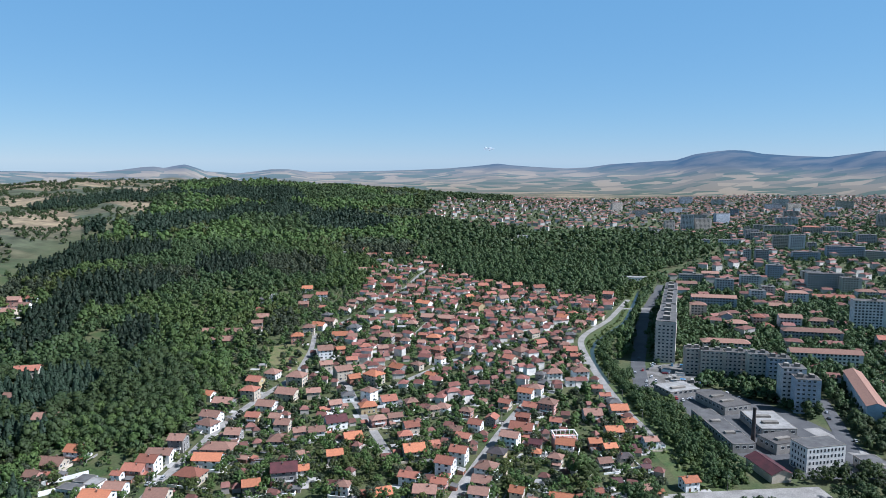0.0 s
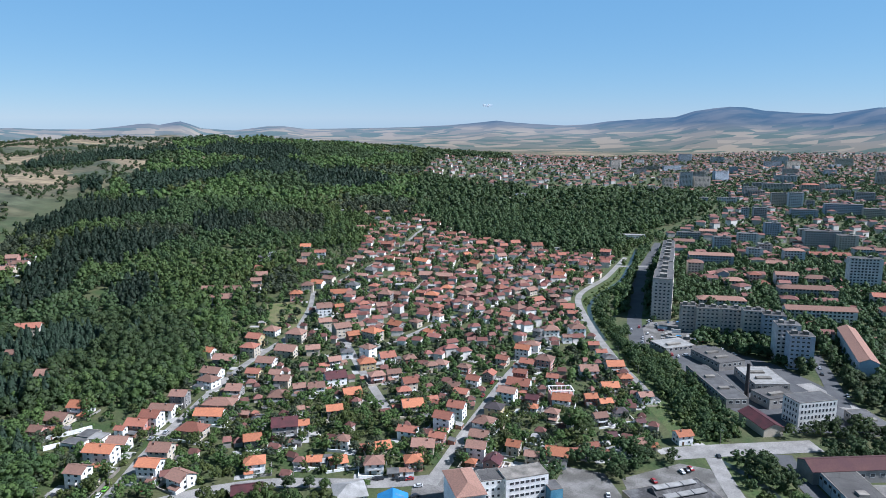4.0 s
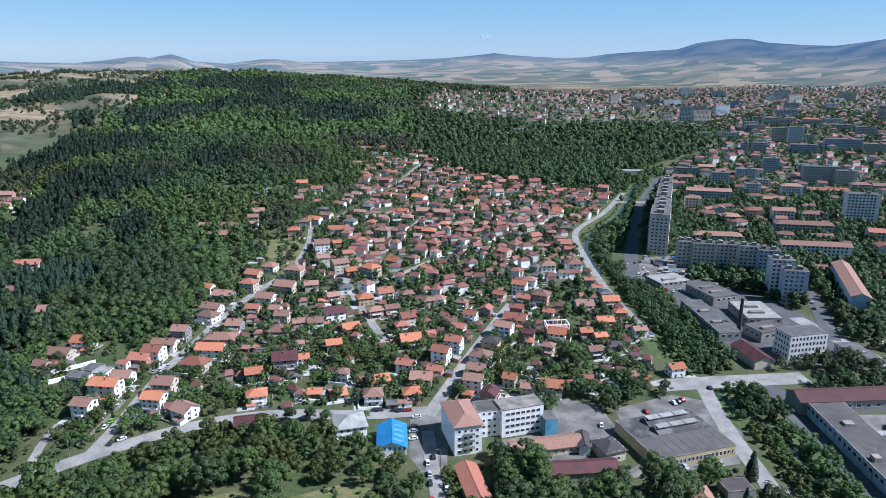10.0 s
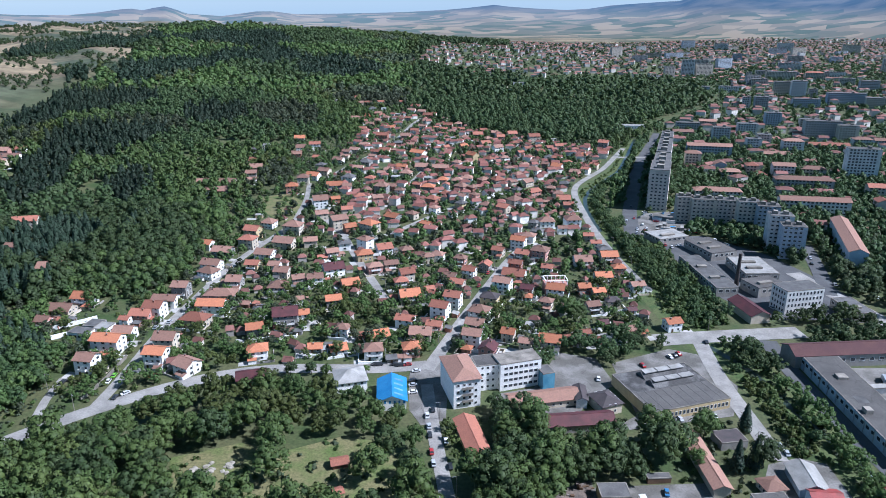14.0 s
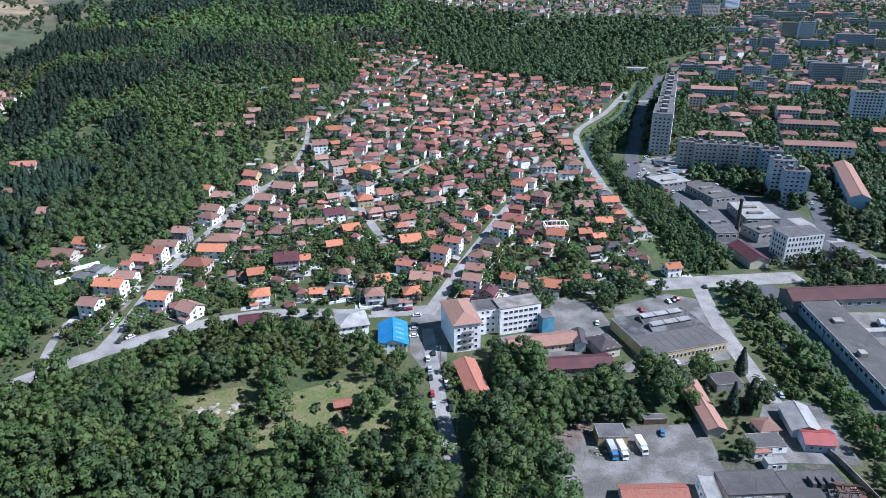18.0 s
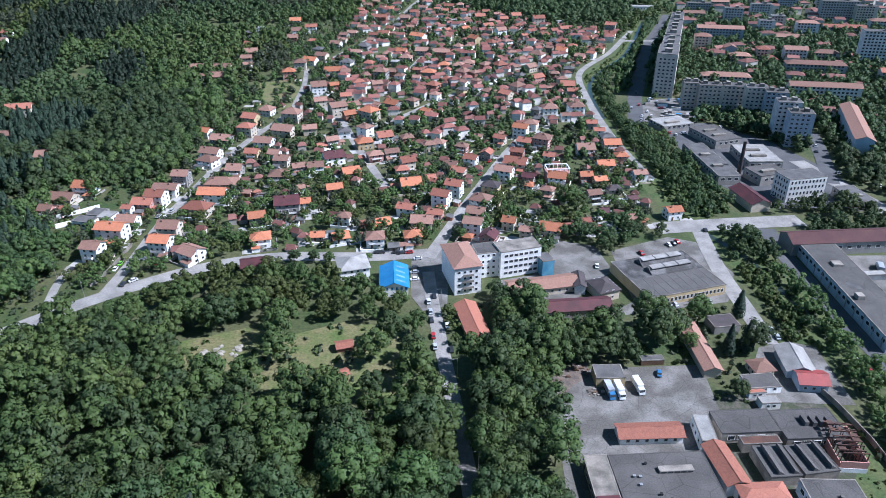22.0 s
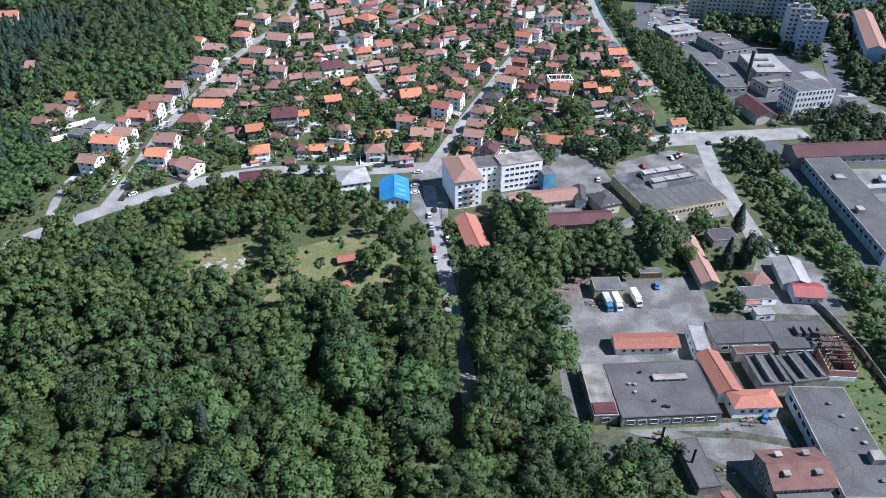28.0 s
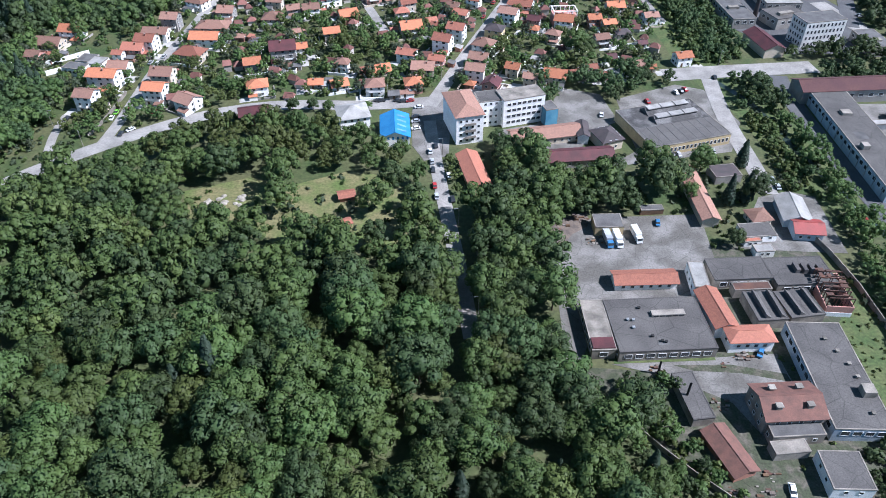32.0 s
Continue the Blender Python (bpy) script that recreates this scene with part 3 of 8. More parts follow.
def house(x, y, yaw, w, d, storeys, kind, roof, wall):
    rng = random.Random(int(x * 7 + y * 13))
    gable = kind == "gable"
    if d > w:
        w, d, yaw = d, w, yaw + 90
    yaw = (yaw + 45) % 180 - 45
    h = 2.65 * storeys + 0.1
    rise = d / 2 * rng.uniform(0.44, 0.58)
    far = math.hypot(x, y) > 480
    flat = roof == "w"
    words = f"{('one', 'two', 'three')[storeys - 1]}-storey {WALL_WORD[wall]} house with {ROOF_WORD[roof]} {'roof' if flat else kind + ' roof'}"
    ob = base("house", x, y, yaw, words, "house", "houses of the hillside quarter", ground_z(x, y) - 0.1)
    FOOT.append((x, y, 0.5 * math.hypot(w, d) * 0.85))
    child("wall", wall_mesh(w, d, h, rise, gable and not flat, WALL[wall]), ob)
    if flat:
        child("roof", boxes("roof", [(-w / 2 - 0.3, w / 2 + 0.3, -d / 2 - 0.3, d / 2 + 0.3, h, h + 0.25)], ROOF[roof]), ob)
    else:
        child("roof", roof_mesh(w, d, h, rise, gable, ROOF[roof]), ob)
        child("chimney", CHIMNEY, ob, pose(w * rng.uniform(-0.3, 0.3), d * rng.choice((-0.14, 0.14)), h + rise * 0.85))
    sides = [(0, -d / 2, 0, w), (w / 2, 0, 90, d), (-w / 2, 0, -90, d)]
    if far:
        sides.pop(2 if yaw < 45 else 1)
        if math.hypot(x, y) > 700:
            sides.pop(1)
    for cx, cy, turn, run in sides:
        n = 1 if run < 5.6 or far and run < 9.5 else 2 if run < 10 else 3
        for s in range(storeys):
            for i in range(n):
                u = (i - (n - 1) / 2) * run / (n + 0.4)
                m = pose(cx, cy, 0, 0, 0, turn) @ pose(u, -0.02, s * 2.65 + 1.0)
                if s == 0 and i == 0 and turn == 0 and not far:
                    child("door", DOOR, ob, pose(cx, cy, 0, 0, 0, turn) @ pose(u, -0.02, 0.1))
                else:
                    child("window", WINDOW if (i + s) % 3 else WIDE_WINDOW, ob, m)
    if storeys > 1 and w > 7 and rng.random() < 0.6 and not far:
        bw = w * rng.uniform(0.4, 0.8)
        z = 2.75
        balcony = child("balcony", boxes("balcony", [(-bw / 2, bw / 2, -1.3, 0, z - 0.18, z)], CONCRETE), ob, pose(0, -d / 2, 0))
        child("railing", boxes("railing", [(-bw / 2, bw / 2, -1.3, -1.22, z, z + 0.95), (-bw / 2, -bw / 2 + 0.08, -1.22, 0, z, z + 0.95), (bw / 2 - 0.08, bw / 2, -1.22, 0, z, z + 0.95)], WALL["w"]), balcony)
    if not far and w > 7 and rng.random() < 0.5:
        # a lower wing under a single slope
        aw, ad, s = w * rng.uniform(0.35, 0.6), rng.uniform(2.6, 4.0), rng.choice((-1, 1))
        cx = s * (w - aw) / 2
        y0, y1 = -d / 2 - ad, -d / 2 + 0.02
        child("annex", mesh_of("annex", [(cx - aw / 2, y0, -1), (cx + aw / 2, y0, -1), (cx + aw / 2, y1, -1), (cx - aw / 2, y1, -1), (cx - aw / 2, y0, 2.3), (cx + aw / 2, y0, 2.3), (cx + aw / 2, y1, 2.9), (cx - aw / 2, y1, 2.9)], BOX_FACES, WALL[rng.choice((wall, "w", "g"))]), ob)
        e = 0.35
        child("annex_roof", mesh_of("annex_roof", [(cx - aw / 2 - e, y0 - e, 2.25), (cx + aw / 2 + e, y0 - e, 2.25), (cx + aw / 2 + e, y1, 2.94), (cx - aw / 2 - e, y1, 2.94), (cx - aw / 2 - e, y0 - e, 2.4), (cx + aw / 2 + e, y0 - e, 2.4), (cx + aw / 2 + e, y1, 3.1), (cx - aw / 2 - e, y1, 3.1)], BOX_FACES, ROOF[rng.choice((roof, "t", "g"))]), ob)
    side = rng.choice((-1, 1))
    COURTS.append((x, y, yaw, side * (w / 2 + 2.2), -d / 2 - 1.5, rng.uniform(5, 9), rng.uniform(4, 8)))
    if not far:
        plot_wall(x, y, yaw, w, d, rng)
    if not far and rng.random() < 0.6:
        m = pose(x, y, 0, 0, 0, yaw) @ pose(-side * (w / 2 + 3.2), d * rng.uniform(-0.2, 0.6), 0)
        garden_shed(m.translation.x, m.translation.y, yaw + rng.choice((0, 90)), rng.uniform(2.6, 4.6), rng.uniform(2.4, 3.6), rng.choice("tgrgw"), rng.choice("wgcb"))
    return ob


def off_roads(x, y, pad=1.0):
    p = np.array([x, y])
    return all(np.min(np.hypot(*(line - p).T)) > half + pad + 3.0 * (len(line) < 8) for line, half in ROAD_LINES)


def plot_wall(x, y, yaw, w, d, rng):
    """A low rendered garden wall along two sides of the plot."""
    m = pose(x, y, 0, 0, 0, yaw)
    s = rng.choice((-1, 1))
    pts = [m @ Vector(p) for p in ((s * (w / 2 + 3.0), d * 0.5, 0), (s * (w / 2 + 3.0), -d / 2 - 3.2, 0), (-s * w * rng.uniform(0.1, 0.5), -d / 2 - 3.2, 0))]
    if not all(off_roads(p.x, p.y) for p in pts) or any((p.x - q[0]) ** 2 + (p.y - q[1]) ** 2 < q[2] ** 2 for p in pts for q in FOOT):
        return
    t, hh = 0.2, rng.uniform(0.9, 1.5)
    z = ground_z(x, y)
    a, b, e = pts
    v, f = [], []
    for p, q in ((a, b), (b, e)):
        n = Vector((-(q - p).y, (q - p).x, 0)).normalized() * t
        k = len(v)
        v += [(*(p - n).xy, z - 0.3), (*(q - n).xy, z - 0.3), (*(q + n).xy, z - 0.3), (*(p + n).xy, z - 0.3), (*(p - n).xy, z + hh), (*(q - n).xy, z + hh), (*(q + n).xy, z + hh), (*(p + n).xy, z + hh)]
        f += [tuple(i + k for i in g) for g in BOX_FACES]
    tagged(new("garden_wall", mesh_of("garden_wall", v, f, WALL[rng.choice("wwgc")])), "low rendered garden wall beside a house", "wall", "garden walls")


def garden_shed(x, y, yaw, w, d, roof, wall):
    """A small outbuilding under a single slope."""
    if any((x - q[0]) ** 2 + (y - q[1]) ** 2 < (q[2] + 1.2) ** 2 for q in FOOT[:-1]):
        return
    ob = base("garden_shed", x, y, yaw, f"small {WALL_WORD[wall]} garden shed with {ROOF_WORD[roof]} lean-to roof", "shed", "garden sheds", ground_z(x, y) - 0.1)
    a, b = w / 2, d / 2
    child("wall", mesh_of("wall", [(-a, -b, 0), (a, -b, 0), (a, b, 0), (-a, b, 0), (-a, -b, 2.2), (a, -b, 2.2), (a, b, 2.8), (-a, b, 2.8)], BOX_FACES, WALL[wall]), ob)
    e, k = a + 0.25, b + 0.3
    child("roof", mesh_of("roof", [(-e, -k, 2.17), (e, -k, 2.17), (e, k, 2.9), (-e, k, 2.9), (-e, -k, 2.3), (e, -k, 2.3), (e, k, 3.03), (-e, k, 3.03)], BOX_FACES, ROOF[roof]), ob)
    child("door", DOOR, ob, pose(0, -b - 0.01, 0.02))


COURTS = []


def lay_courts():
    """Pale concrete aprons beside the houses, joined as one spread."""
    v, f = [], []
    for x, y, yaw, u, w, sx, sy in COURTS:
        m = pose(x, y, 0, 0, 0, yaw)
        k = len(v)
        for a, b in ((-1, -1), (1, -1), (1, 1), (-1, 1)):
            p = m @ Vector((u + a * sx / 2, w + b * sy / 2, 0))
            v.append((p.x, p.y, ground_z(p.x, p.y) + 0.1 + 0.0013 * (len(v) // 4 % 37)))
        f.append((k, k + 1, k + 2, k + 3))
    tagged(new("courtyard_paving", mesh_of("courtyard_paving", v, f, paint("courtyard_concrete", (0.44, 0.42, 0.39), (0.29, 0.28, 0.26), world_space=True, big=0.12, fine=1.2, spread=0))), "pale concrete courtyards beside the houses", "paving", kind="stuff")


house(-51.2, 325.9, 19, 8.1, 7.9, 1, "gable", "o", "w")
house(-32.6, 320.6, 6, 9.1, 8.9, 2, "hip", "t", "w")
house(-13.5, 322.3, 10, 8.2, 8.0, 2, "hip", "o", "p")
house(-8.7, 339.2, -6, 11.1, 9.5, 2, "gable", "t", "c")
house(-63.0, 327.3, 4, 6.7, 6.5, 1, "gable", "o", "g")
house(-31.8, 341.2, 19, 10.6, 8.0, 1, "gable", "o", "c")
house(-23.1, 315.0, 9, 4.6, 4.4, 1, "gable", "g", "g")
house(-169.1, 327.3, -7, 14.3, 9.5, 3, "gable", "o", "w")
house(-170.0, 306.2, -9, 8.8, 8.6, 3, "gable", "t", "w")
house(-138.9, 312.7, -7, 10.0, 9.0, 3, "gable", "o", "w")
house(-121.6, 305.3, -30, 9.7, 9.5, 2, "gable", "t", "w")
house(-139.8, 328.6, -4, 10.4, 9.5, 3, "gable", "t", "c")
house(-166.5, 364.0, -7, 11.0, 9.0, 2, "gable", "r", "p")
house(-160.8, 369.0, -8, 10.1, 9.5, 3, "gable", "r", "w")
house(-160.7, 384.7, -4, 13.5, 9.0, 2, "gable", "t", "w")
house(-156.1, 399.0, -5, 9.1, 8.9, 3, "gable", "t", "g")
house(-130.2, 392.9, -3, 17.7, 11.0, 2, "hip", "t", "g")
house(-131.2, 377.1, -3, 15.5, 9.0, 2, "gable", "o", "w")
house(-134.3, 357.7, -14, 14.3, 10.0, 2, "hip", "r", "c")
house(-210.1, 388.1, -8, 11.8, 9.0, 2, "gable", "o", "w")
house(-218.3, 376.9, -7, 13.5, 10.0, 1, "gable", "t", "c")
house(-216.9, 355.4, -10, 7.3, 7.1, 2, "gable", "t", "p")
house(-235.9, 354.4, -1, 5.0, 4.8, 2, "gable", "t", "w")
house(-166.8, 341.6, -4, 9.8, 9.0, 2, "gable", "t", "w")
house(-172.7, 356.5, -9, 5.0, 4.8, 2, "gable", "r", "w")
house(-149.2, 430.1, -23, 11.6, 9.0, 2, "hip", "t", "w")
house(-151.3, 444.6, -14, 12.6, 9.0, 2, "gable", "t", "w")
house(-151.3, 470.8, -10, 13.2, 10.0, 2, "gable", "t", "g")
house(-127.8, 414.5, -5, 9.1, 8.9, 2, "gable", "t", "g")
house(-167.3, 486.4, -16, 7.8, 7.6, 2, "gable", "o", "w")
house(-204.9, 380.7, -8, 5.1, 4.9, 1, "hip", "o", "c")
house(-211.4, 360.9, -8, 5.0, 4.8, 1, "gable", "r", "p")
house(-325.3, 535.9, 13, 18.0, 10.8, 3, "gable", "r", "c")
house(-305.3, 480.7, 0, 8.0, 7.6, 2, "gable", "t", "w")
house(-256.8, 440.1, 4, 14.8, 10.8, 2, "gable", "t", "w")
house(-138.2, 489.1, 168, 11.0, 9.7, 3, "hip", "r", "c")
house(-140.0, 510.8, 163, 10.8, 9.2, 3, "gable", "r", "y")
house(-134.2, 538.7, 165, 10.3, 9.9, 2, "hip", "t", "w")
house(-148.6, 566.5, 1, 5.9, 5.4, 1, "hip", "w", "y")
house(-111.6, 490.4, 164, 14.7, 10.8, 2, "gable", "t", "c")
house(-120.3, 465.4, 169, 11.9, 10.8, 2, "gable", "t", "w")
house(-123.6, 443.6, 172, 8.6, 7.4, 2, "gable", "r", "y")
house(-111.5, 522.2, 168, 13.2, 10.8, 3, "hip", "t", "c")
house(-93.4, 492.7, 12, 9.4, 8.0, 2, "gable", "t", "c")
house(-108.4, 441.4, 169, 7.1, 7.0, 2, "gable", "t", "w")
house(-101.3, 430.8, 172, 9.0, 8.6, 2, "gable", "t", "c")
house(-98.6, 404.4, 178, 10.4, 9.6, 2, "hip", "t", "g")
house(-104.5, 374.9, 173, 4.6, 4.7, 1, "hip", "g", "g")
house(-113.1, 383.0, 172, 5.0, 4.4, 1, "gable", "t", "b")
house(-84.4, 358.0, 11, 13.0, 10.8, 3, "gable", "m", "g")
house(-98.7, 345.5, 16, 8.5, 8.1, 2, "gable", "o", "g")
house(-81.0, 347.0, 180, 4.6, 4.4, 1, "gable", "t", "w")
house(-76.2, 363.6, 13, 7.0, 6.9, 2, "gable", "o", "w")
house(-61.5, 383.8, 15, 8.5, 7.8, 2, "gable", "o", "g")
house(-82.7, 389.6, 17, 4.6, 4.4, 1, "gable", "t", "w")
house(-88.5, 417.6, 20, 7.3, 6.1, 2, "gable", "t", "g")
house(-77.9, 418.6, 15, 9.3, 7.7, 2, "gable", "t", "w")
house(-68.8, 436.1, 22, 13.0, 10.8, 2, "gable", "m", "w")
house(-80.6, 462.9, 24, 5.8, 4.9, 1, "gable", "r", "y")
house(-74.0, 467.4, 24, 8.0, 7.0, 2, "gable", "t", "g")
house(-96.0, 562.7, 18, 9.7, 9.0, 2, "gable", "t", "c")
house(-78.7, 538.6, 28, 12.5, 10.8, 3, "gable", "t", "c")
house(-75.8, 570.9, 17, 7.2, 6.2, 2, "gable", "r", "g")
house(-67.7, 549.4, 30, 8.6, 8.2, 2, "gable", "t", "c")
house(-68.2, 526.2, 28, 9.1, 7.4, 2, "gable", "o", "b")
house(-52.8, 526.4, 142, 13.0, 10.8, 3, "hip", "o", "c")
house(-48.9, 559.5, 146, 5.6, 5.4, 1, "gable", "t", "c")
house(-52.4, 487.2, 142, 9.3, 8.4, 3, "hip", "t", "w")
house(-35.9, 554.3, 147, 11.1, 10.8, 2, "gable", "o", "g")
house(-20.8, 562.3, 145, 8.7, 7.3, 2, "hip", "t", "c")
house(-67.6, 486.1, 12, 8.4, 8.1, 2, "hip", "g", "w")
house(-51.1, 463.9, 19, 10.8, 9.3, 2, "hip", "o", "y")
house(-38.1, 476.0, 21, 10.4, 10.2, 2, "gable", "r", "w")
house(-41.9, 439.0, 22, 9.6, 7.7, 2, "hip", "t", "p")
house(-31.2, 443.2, 18, 9.0, 7.1, 2, "gable", "t", "c")
house(-21.8, 472.0, 19, 8.0, 7.2, 2, "hip", "t", "b")
house(-6.8, 457.7, 19, 7.9, 6.6, 2, "hip", "t", "c")
house(-8.6, 533.5, 147, 7.5, 6.4, 2, "gable", "o", "b")
house(-19.6, 420.4, 20, 8.7, 8.4, 3, "gable", "r", "c")
house(-22.9, 412.4, 15, 7.8, 6.4, 2, "hip", "r", "c")
house(-16.7, 390.6, 13, 11.7, 10.8, 2, "gable", "o", "c")
house(-5.1, 404.6, 18, 5.6, 5.5, 1, "gable", "r", "w")
house(-17.6, 355.9, 163, 9.6, 7.6, 2, "gable", "r", "w")
house(-54.5, 408.8, 21, 10.3, 9.6, 2, "gable", "o", "b")
house(-51.0, 345.1, 170, 6.7, 6.7, 2, "hip", "t", "w")
house(-91.1, 320.4, 14, 9.6, 8.9, 2, "hip", "o", "w")
house(0.3, 461.2, 161, 8.6, 7.1, 2, "hip", "t", "w")
house(16.1, 454.1, 158, 7.8, 6.4, 2, "hip", "t", "p")
house(28.8, 480.5, 159, 4.9, 4.6, 1, "gable", "t", "c")
house(43.5, 470.6, 153, 8.0, 6.5, 2, "gable", "r", "c")
house(21.3, 431.3, 158, 8.0, 7.6, 2, "gable", "r", "w")
house(32.3, 440.8, 157, 6.9, 7.0, 2, "gable", "r", "g")
house(8.5, 420.1, 160, 7.2, 7.0, 2, "gable", "t", "c")
house(12.9, 409.4, 156, 8.3, 7.2, 2, "gable", "r", "c")
house(9.5, 382.3, 160, 9.2, 8.4, 3, "gable", "r", "w")
house(1.8, 367.6, 158, 9.4, 8.6, 3, "gable", "r", "w")
house(-2.2, 398.8, 157, 4.6, 4.4, 1, "gable", "r", "c")
house(31.5, 386.8, 159, 9.7, 8.6, 2, "hip", "d", "y")
house(24.2, 367.2, 156, 10.5, 9.7, 2, "hip", "t", "w")
house(20.8, 349.8, 163, 9.4, 7.8, 2, "gable", "t", "g")
house(18.3, 331.8, 166, 9.2, 8.1, 3, "gable", "t", "w")
house(-1.4, 348.4, 164, 7.8, 6.2, 2, "gable", "r", "p")
house(25.8, 320.9, 160, 7.8, 8.0, 2, "gable", "m", "p")
house(15.2, 325.1, 163, 4.6, 4.4, 1, "hip", "o", "b")
house(37.9, 338.4, 160, 6.5, 6.5, 2, "gable", "o", "c")
house(45.9, 327.0, 161, 6.4, 5.4, 2, "gable", "t", "c")
house(58.8, 329.8, 164, 10.7, 9.3, 2, "gable", "o", "c")
house(70.6, 336.2, 10, 5.9, 5.9, 1, "gable", "r", "c")
house(49.9, 424.1, 160, 13.9, 10.8, 2, "gable", "r", "w")
house(40.7, 404.5, 156, 10.4, 9.0, 3, "gable", "t", "w")
house(52.2, 436.8, 160, 8.3, 7.0, 3, "gable", "r", "b")
house(60.3, 463.4, 154, 9.4, 8.1, 2, "gable", "r", "g")
house(72.0, 462.9, 154, 11.0, 10.1, 3, "hip", "t", "p")
house(59.5, 485.4, 156, 10.0, 8.3, 3, "gable", "o", "w")
house(69.1, 502.8, 158, 9.4, 8.2, 2, "hip", "t", "w")
house(88.0, 541.0, 4, 11.8, 9.6, 2, "hip", "t", "w")
house(77.0, 514.0, 158, 8.9, 7.1, 2, "hip", "g", "w")
house(97.3, 521.0, 5, 6.7, 5.8, 2, "gable", "t", "w")
house(108.0, 536.9, 5, 12.0, 10.7, 3, "hip", "t", "w")
house(76.9, 536.1, 155, 6.7, 5.9, 2, "hip", "g", "g")
house(115.7, 485.3, -1, 7.0, 5.8, 2, "gable", "r", "w")
house(119.0, 472.7, 5, 8.3, 7.7, 2, "hip", "g", "w")
house(118.9, 458.4, 3, 11.0, 9.2, 2, "gable", "o", "c")
house(99.1, 449.5, 2, 11.4, 10.7, 2, "gable", "t", "w")
house(113.8, 502.5, -2, 7.2, 6.1, 2, "gable", "r", "g")
house(120.2, 434.9, 4, 7.8, 6.6, 2, "hip", "o", "p")
house(106.3, 419.7, 4, 10.1, 8.8, 2, "gable", "o", "c")
house(90.6, 401.5, 5, 7.1, 6.9, 2, "gable", "o", "b")
house(97.8, 394.3, 9, 7.0, 6.4, 2, "gable", "o", "y")
house(111.6, 399.5, 4, 5.2, 5.0, 1, "gable", "m", "g")
house(124.2, 404.2, 9, 8.0, 7.0, 2, "gable", "t", "w")
house(103.1, 380.5, 9, 8.0, 6.7, 2, "hip", "d", "c")
house(90.0, 373.8, 14, 7.3, 6.2, 2, "gable", "t", "g")
house(76.9, 375.6, 157, 7.2, 7.5, 2, "hip", "t", "c")
house(64.1, 379.7, 156, 7.3, 6.1, 2, "hip", "t", "c")
house(54.5, 392.7, 159, 6.1, 5.7, 1, "hip", "o", "w")
house(55.3, 399.9, 163, 6.9, 6.8, 2, "gable", "m", "g")
house(73.0, 399.9, 164, 10.2, 9.9, 2, "gable", "o", "w")
house(112.5, 372.2, 13, 4.6, 4.4, 1, "gable", "m", "w")
house(91.9, 354.8, 9, 5.2, 5.1, 1, "gable", "m", "w")
house(83.9, 333.9, 10, 4.6, 4.4, 1, "gable", "r", "p")
house(79.8, 342.8, 14, 4.6, 4.5, 1, "gable", "r", "w")
house(102.4, 340.8, 10, 6.7, 5.8, 2, "gable", "t", "c")
house(110.4, 342.5, 9, 5.1, 4.4, 1, "gable", "o", "c")
house(89.1, 336.1, 7, 6.0, 6.1, 1, "hip", "w", "c")
house(73.1, 435.2, 162, 6.9, 6.1, 2, "gable", "r", "w")
house(51.2, 352.8, 165, 4.6, 4.4, 1, "hip", "w", "w")
house(129.2, 350.6, 13, 8.2, 7.2, 2, "gable", "o", "w")
house(105.3, 556.8, 176, 7.1, 6.9, 2, "gable", "t", "c")
house(97.0, 569.0, 176, 5.4, 4.7, 1, "gable", "t", "w")
house(46.9, 486.5, 156, 4.9, 4.4, 1, "gable", "t", "w")
house(-228.9, 674.6, 10, 11.0, 8.8, 2, "gable", "t", "p")
house(-214.5, 641.3, 1, 6.5, 5.1, 2, "gable", "t", "w")
house(-204.6, 672.9, 3, 15.0, 10.8, 2, "gable", "t", "c")
house(-199.3, 639.9, 3, 16.3, 10.8, 2, "gable", "t", "y")
house(-183.7, 682.2, 8, 8.9, 7.1, 2, "gable", "t", "w")
house(-190.6, 709.3, 10, 10.3, 8.5, 2, "gable", "t", "g")
house(-191.9, 735.6, 8, 12.9, 10.6, 2, "gable", "t", "p")
house(-200.1, 768.8, 2, 12.3, 10.2, 2, "gable", "r", "c")
house(-206.7, 800.8, 5, 8.5, 8.5, 2, "hip", "g", "w")
house(-214.6, 824.6, 3, 9.4, 7.8, 2, "hip", "g", "g")
house(-203.1, 835.9, 3, 10.7, 10.5, 3, "hip", "w", "w")
house(-174.3, 893.6, 9, 12.8, 10.8, 2, "gable", "o", "w")
house(-162.8, 839.4, 13, 12.0, 10.8, 2, "gable", "t", "w")
house(-161.5, 803.8, 5, 10.8, 9.5, 2, "gable", "t", "b")
house(-147.7, 847.2, 8, 12.7, 10.3, 3, "gable", "r", "w")
house(-135.5, 785.9, 165, 8.2, 6.9, 2, "gable", "r", "c")
house(-136.6, 646.4, 9, 10.7, 9.5, 3, "hip", "o", "p")
house(-132.2, 680.6, 4, 11.2, 9.8, 3, "hip", "t", "c")
house(-125.4, 700.1, 162, 12.6, 10.0, 2, "gable", "o", "w")
house(-117.1, 720.9, 161, 11.3, 10.1, 2, "gable", "t", "c")
house(-125.0, 748.0, 163, 9.5, 9.0, 2, "hip", "g", "g")
house(-98.4, 659.8, 7, 14.3, 10.8, 2, "gable", "o", "w")
house(-85.8, 655.1, 7, 8.2, 7.4, 2, "gable", "t", "w")
house(-88.8, 692.9, 162, 11.9, 10.8, 2, "hip", "g", "w")
house(-102.4, 597.7, 16, 12.3, 10.8, 3, "gable", "t", "w")
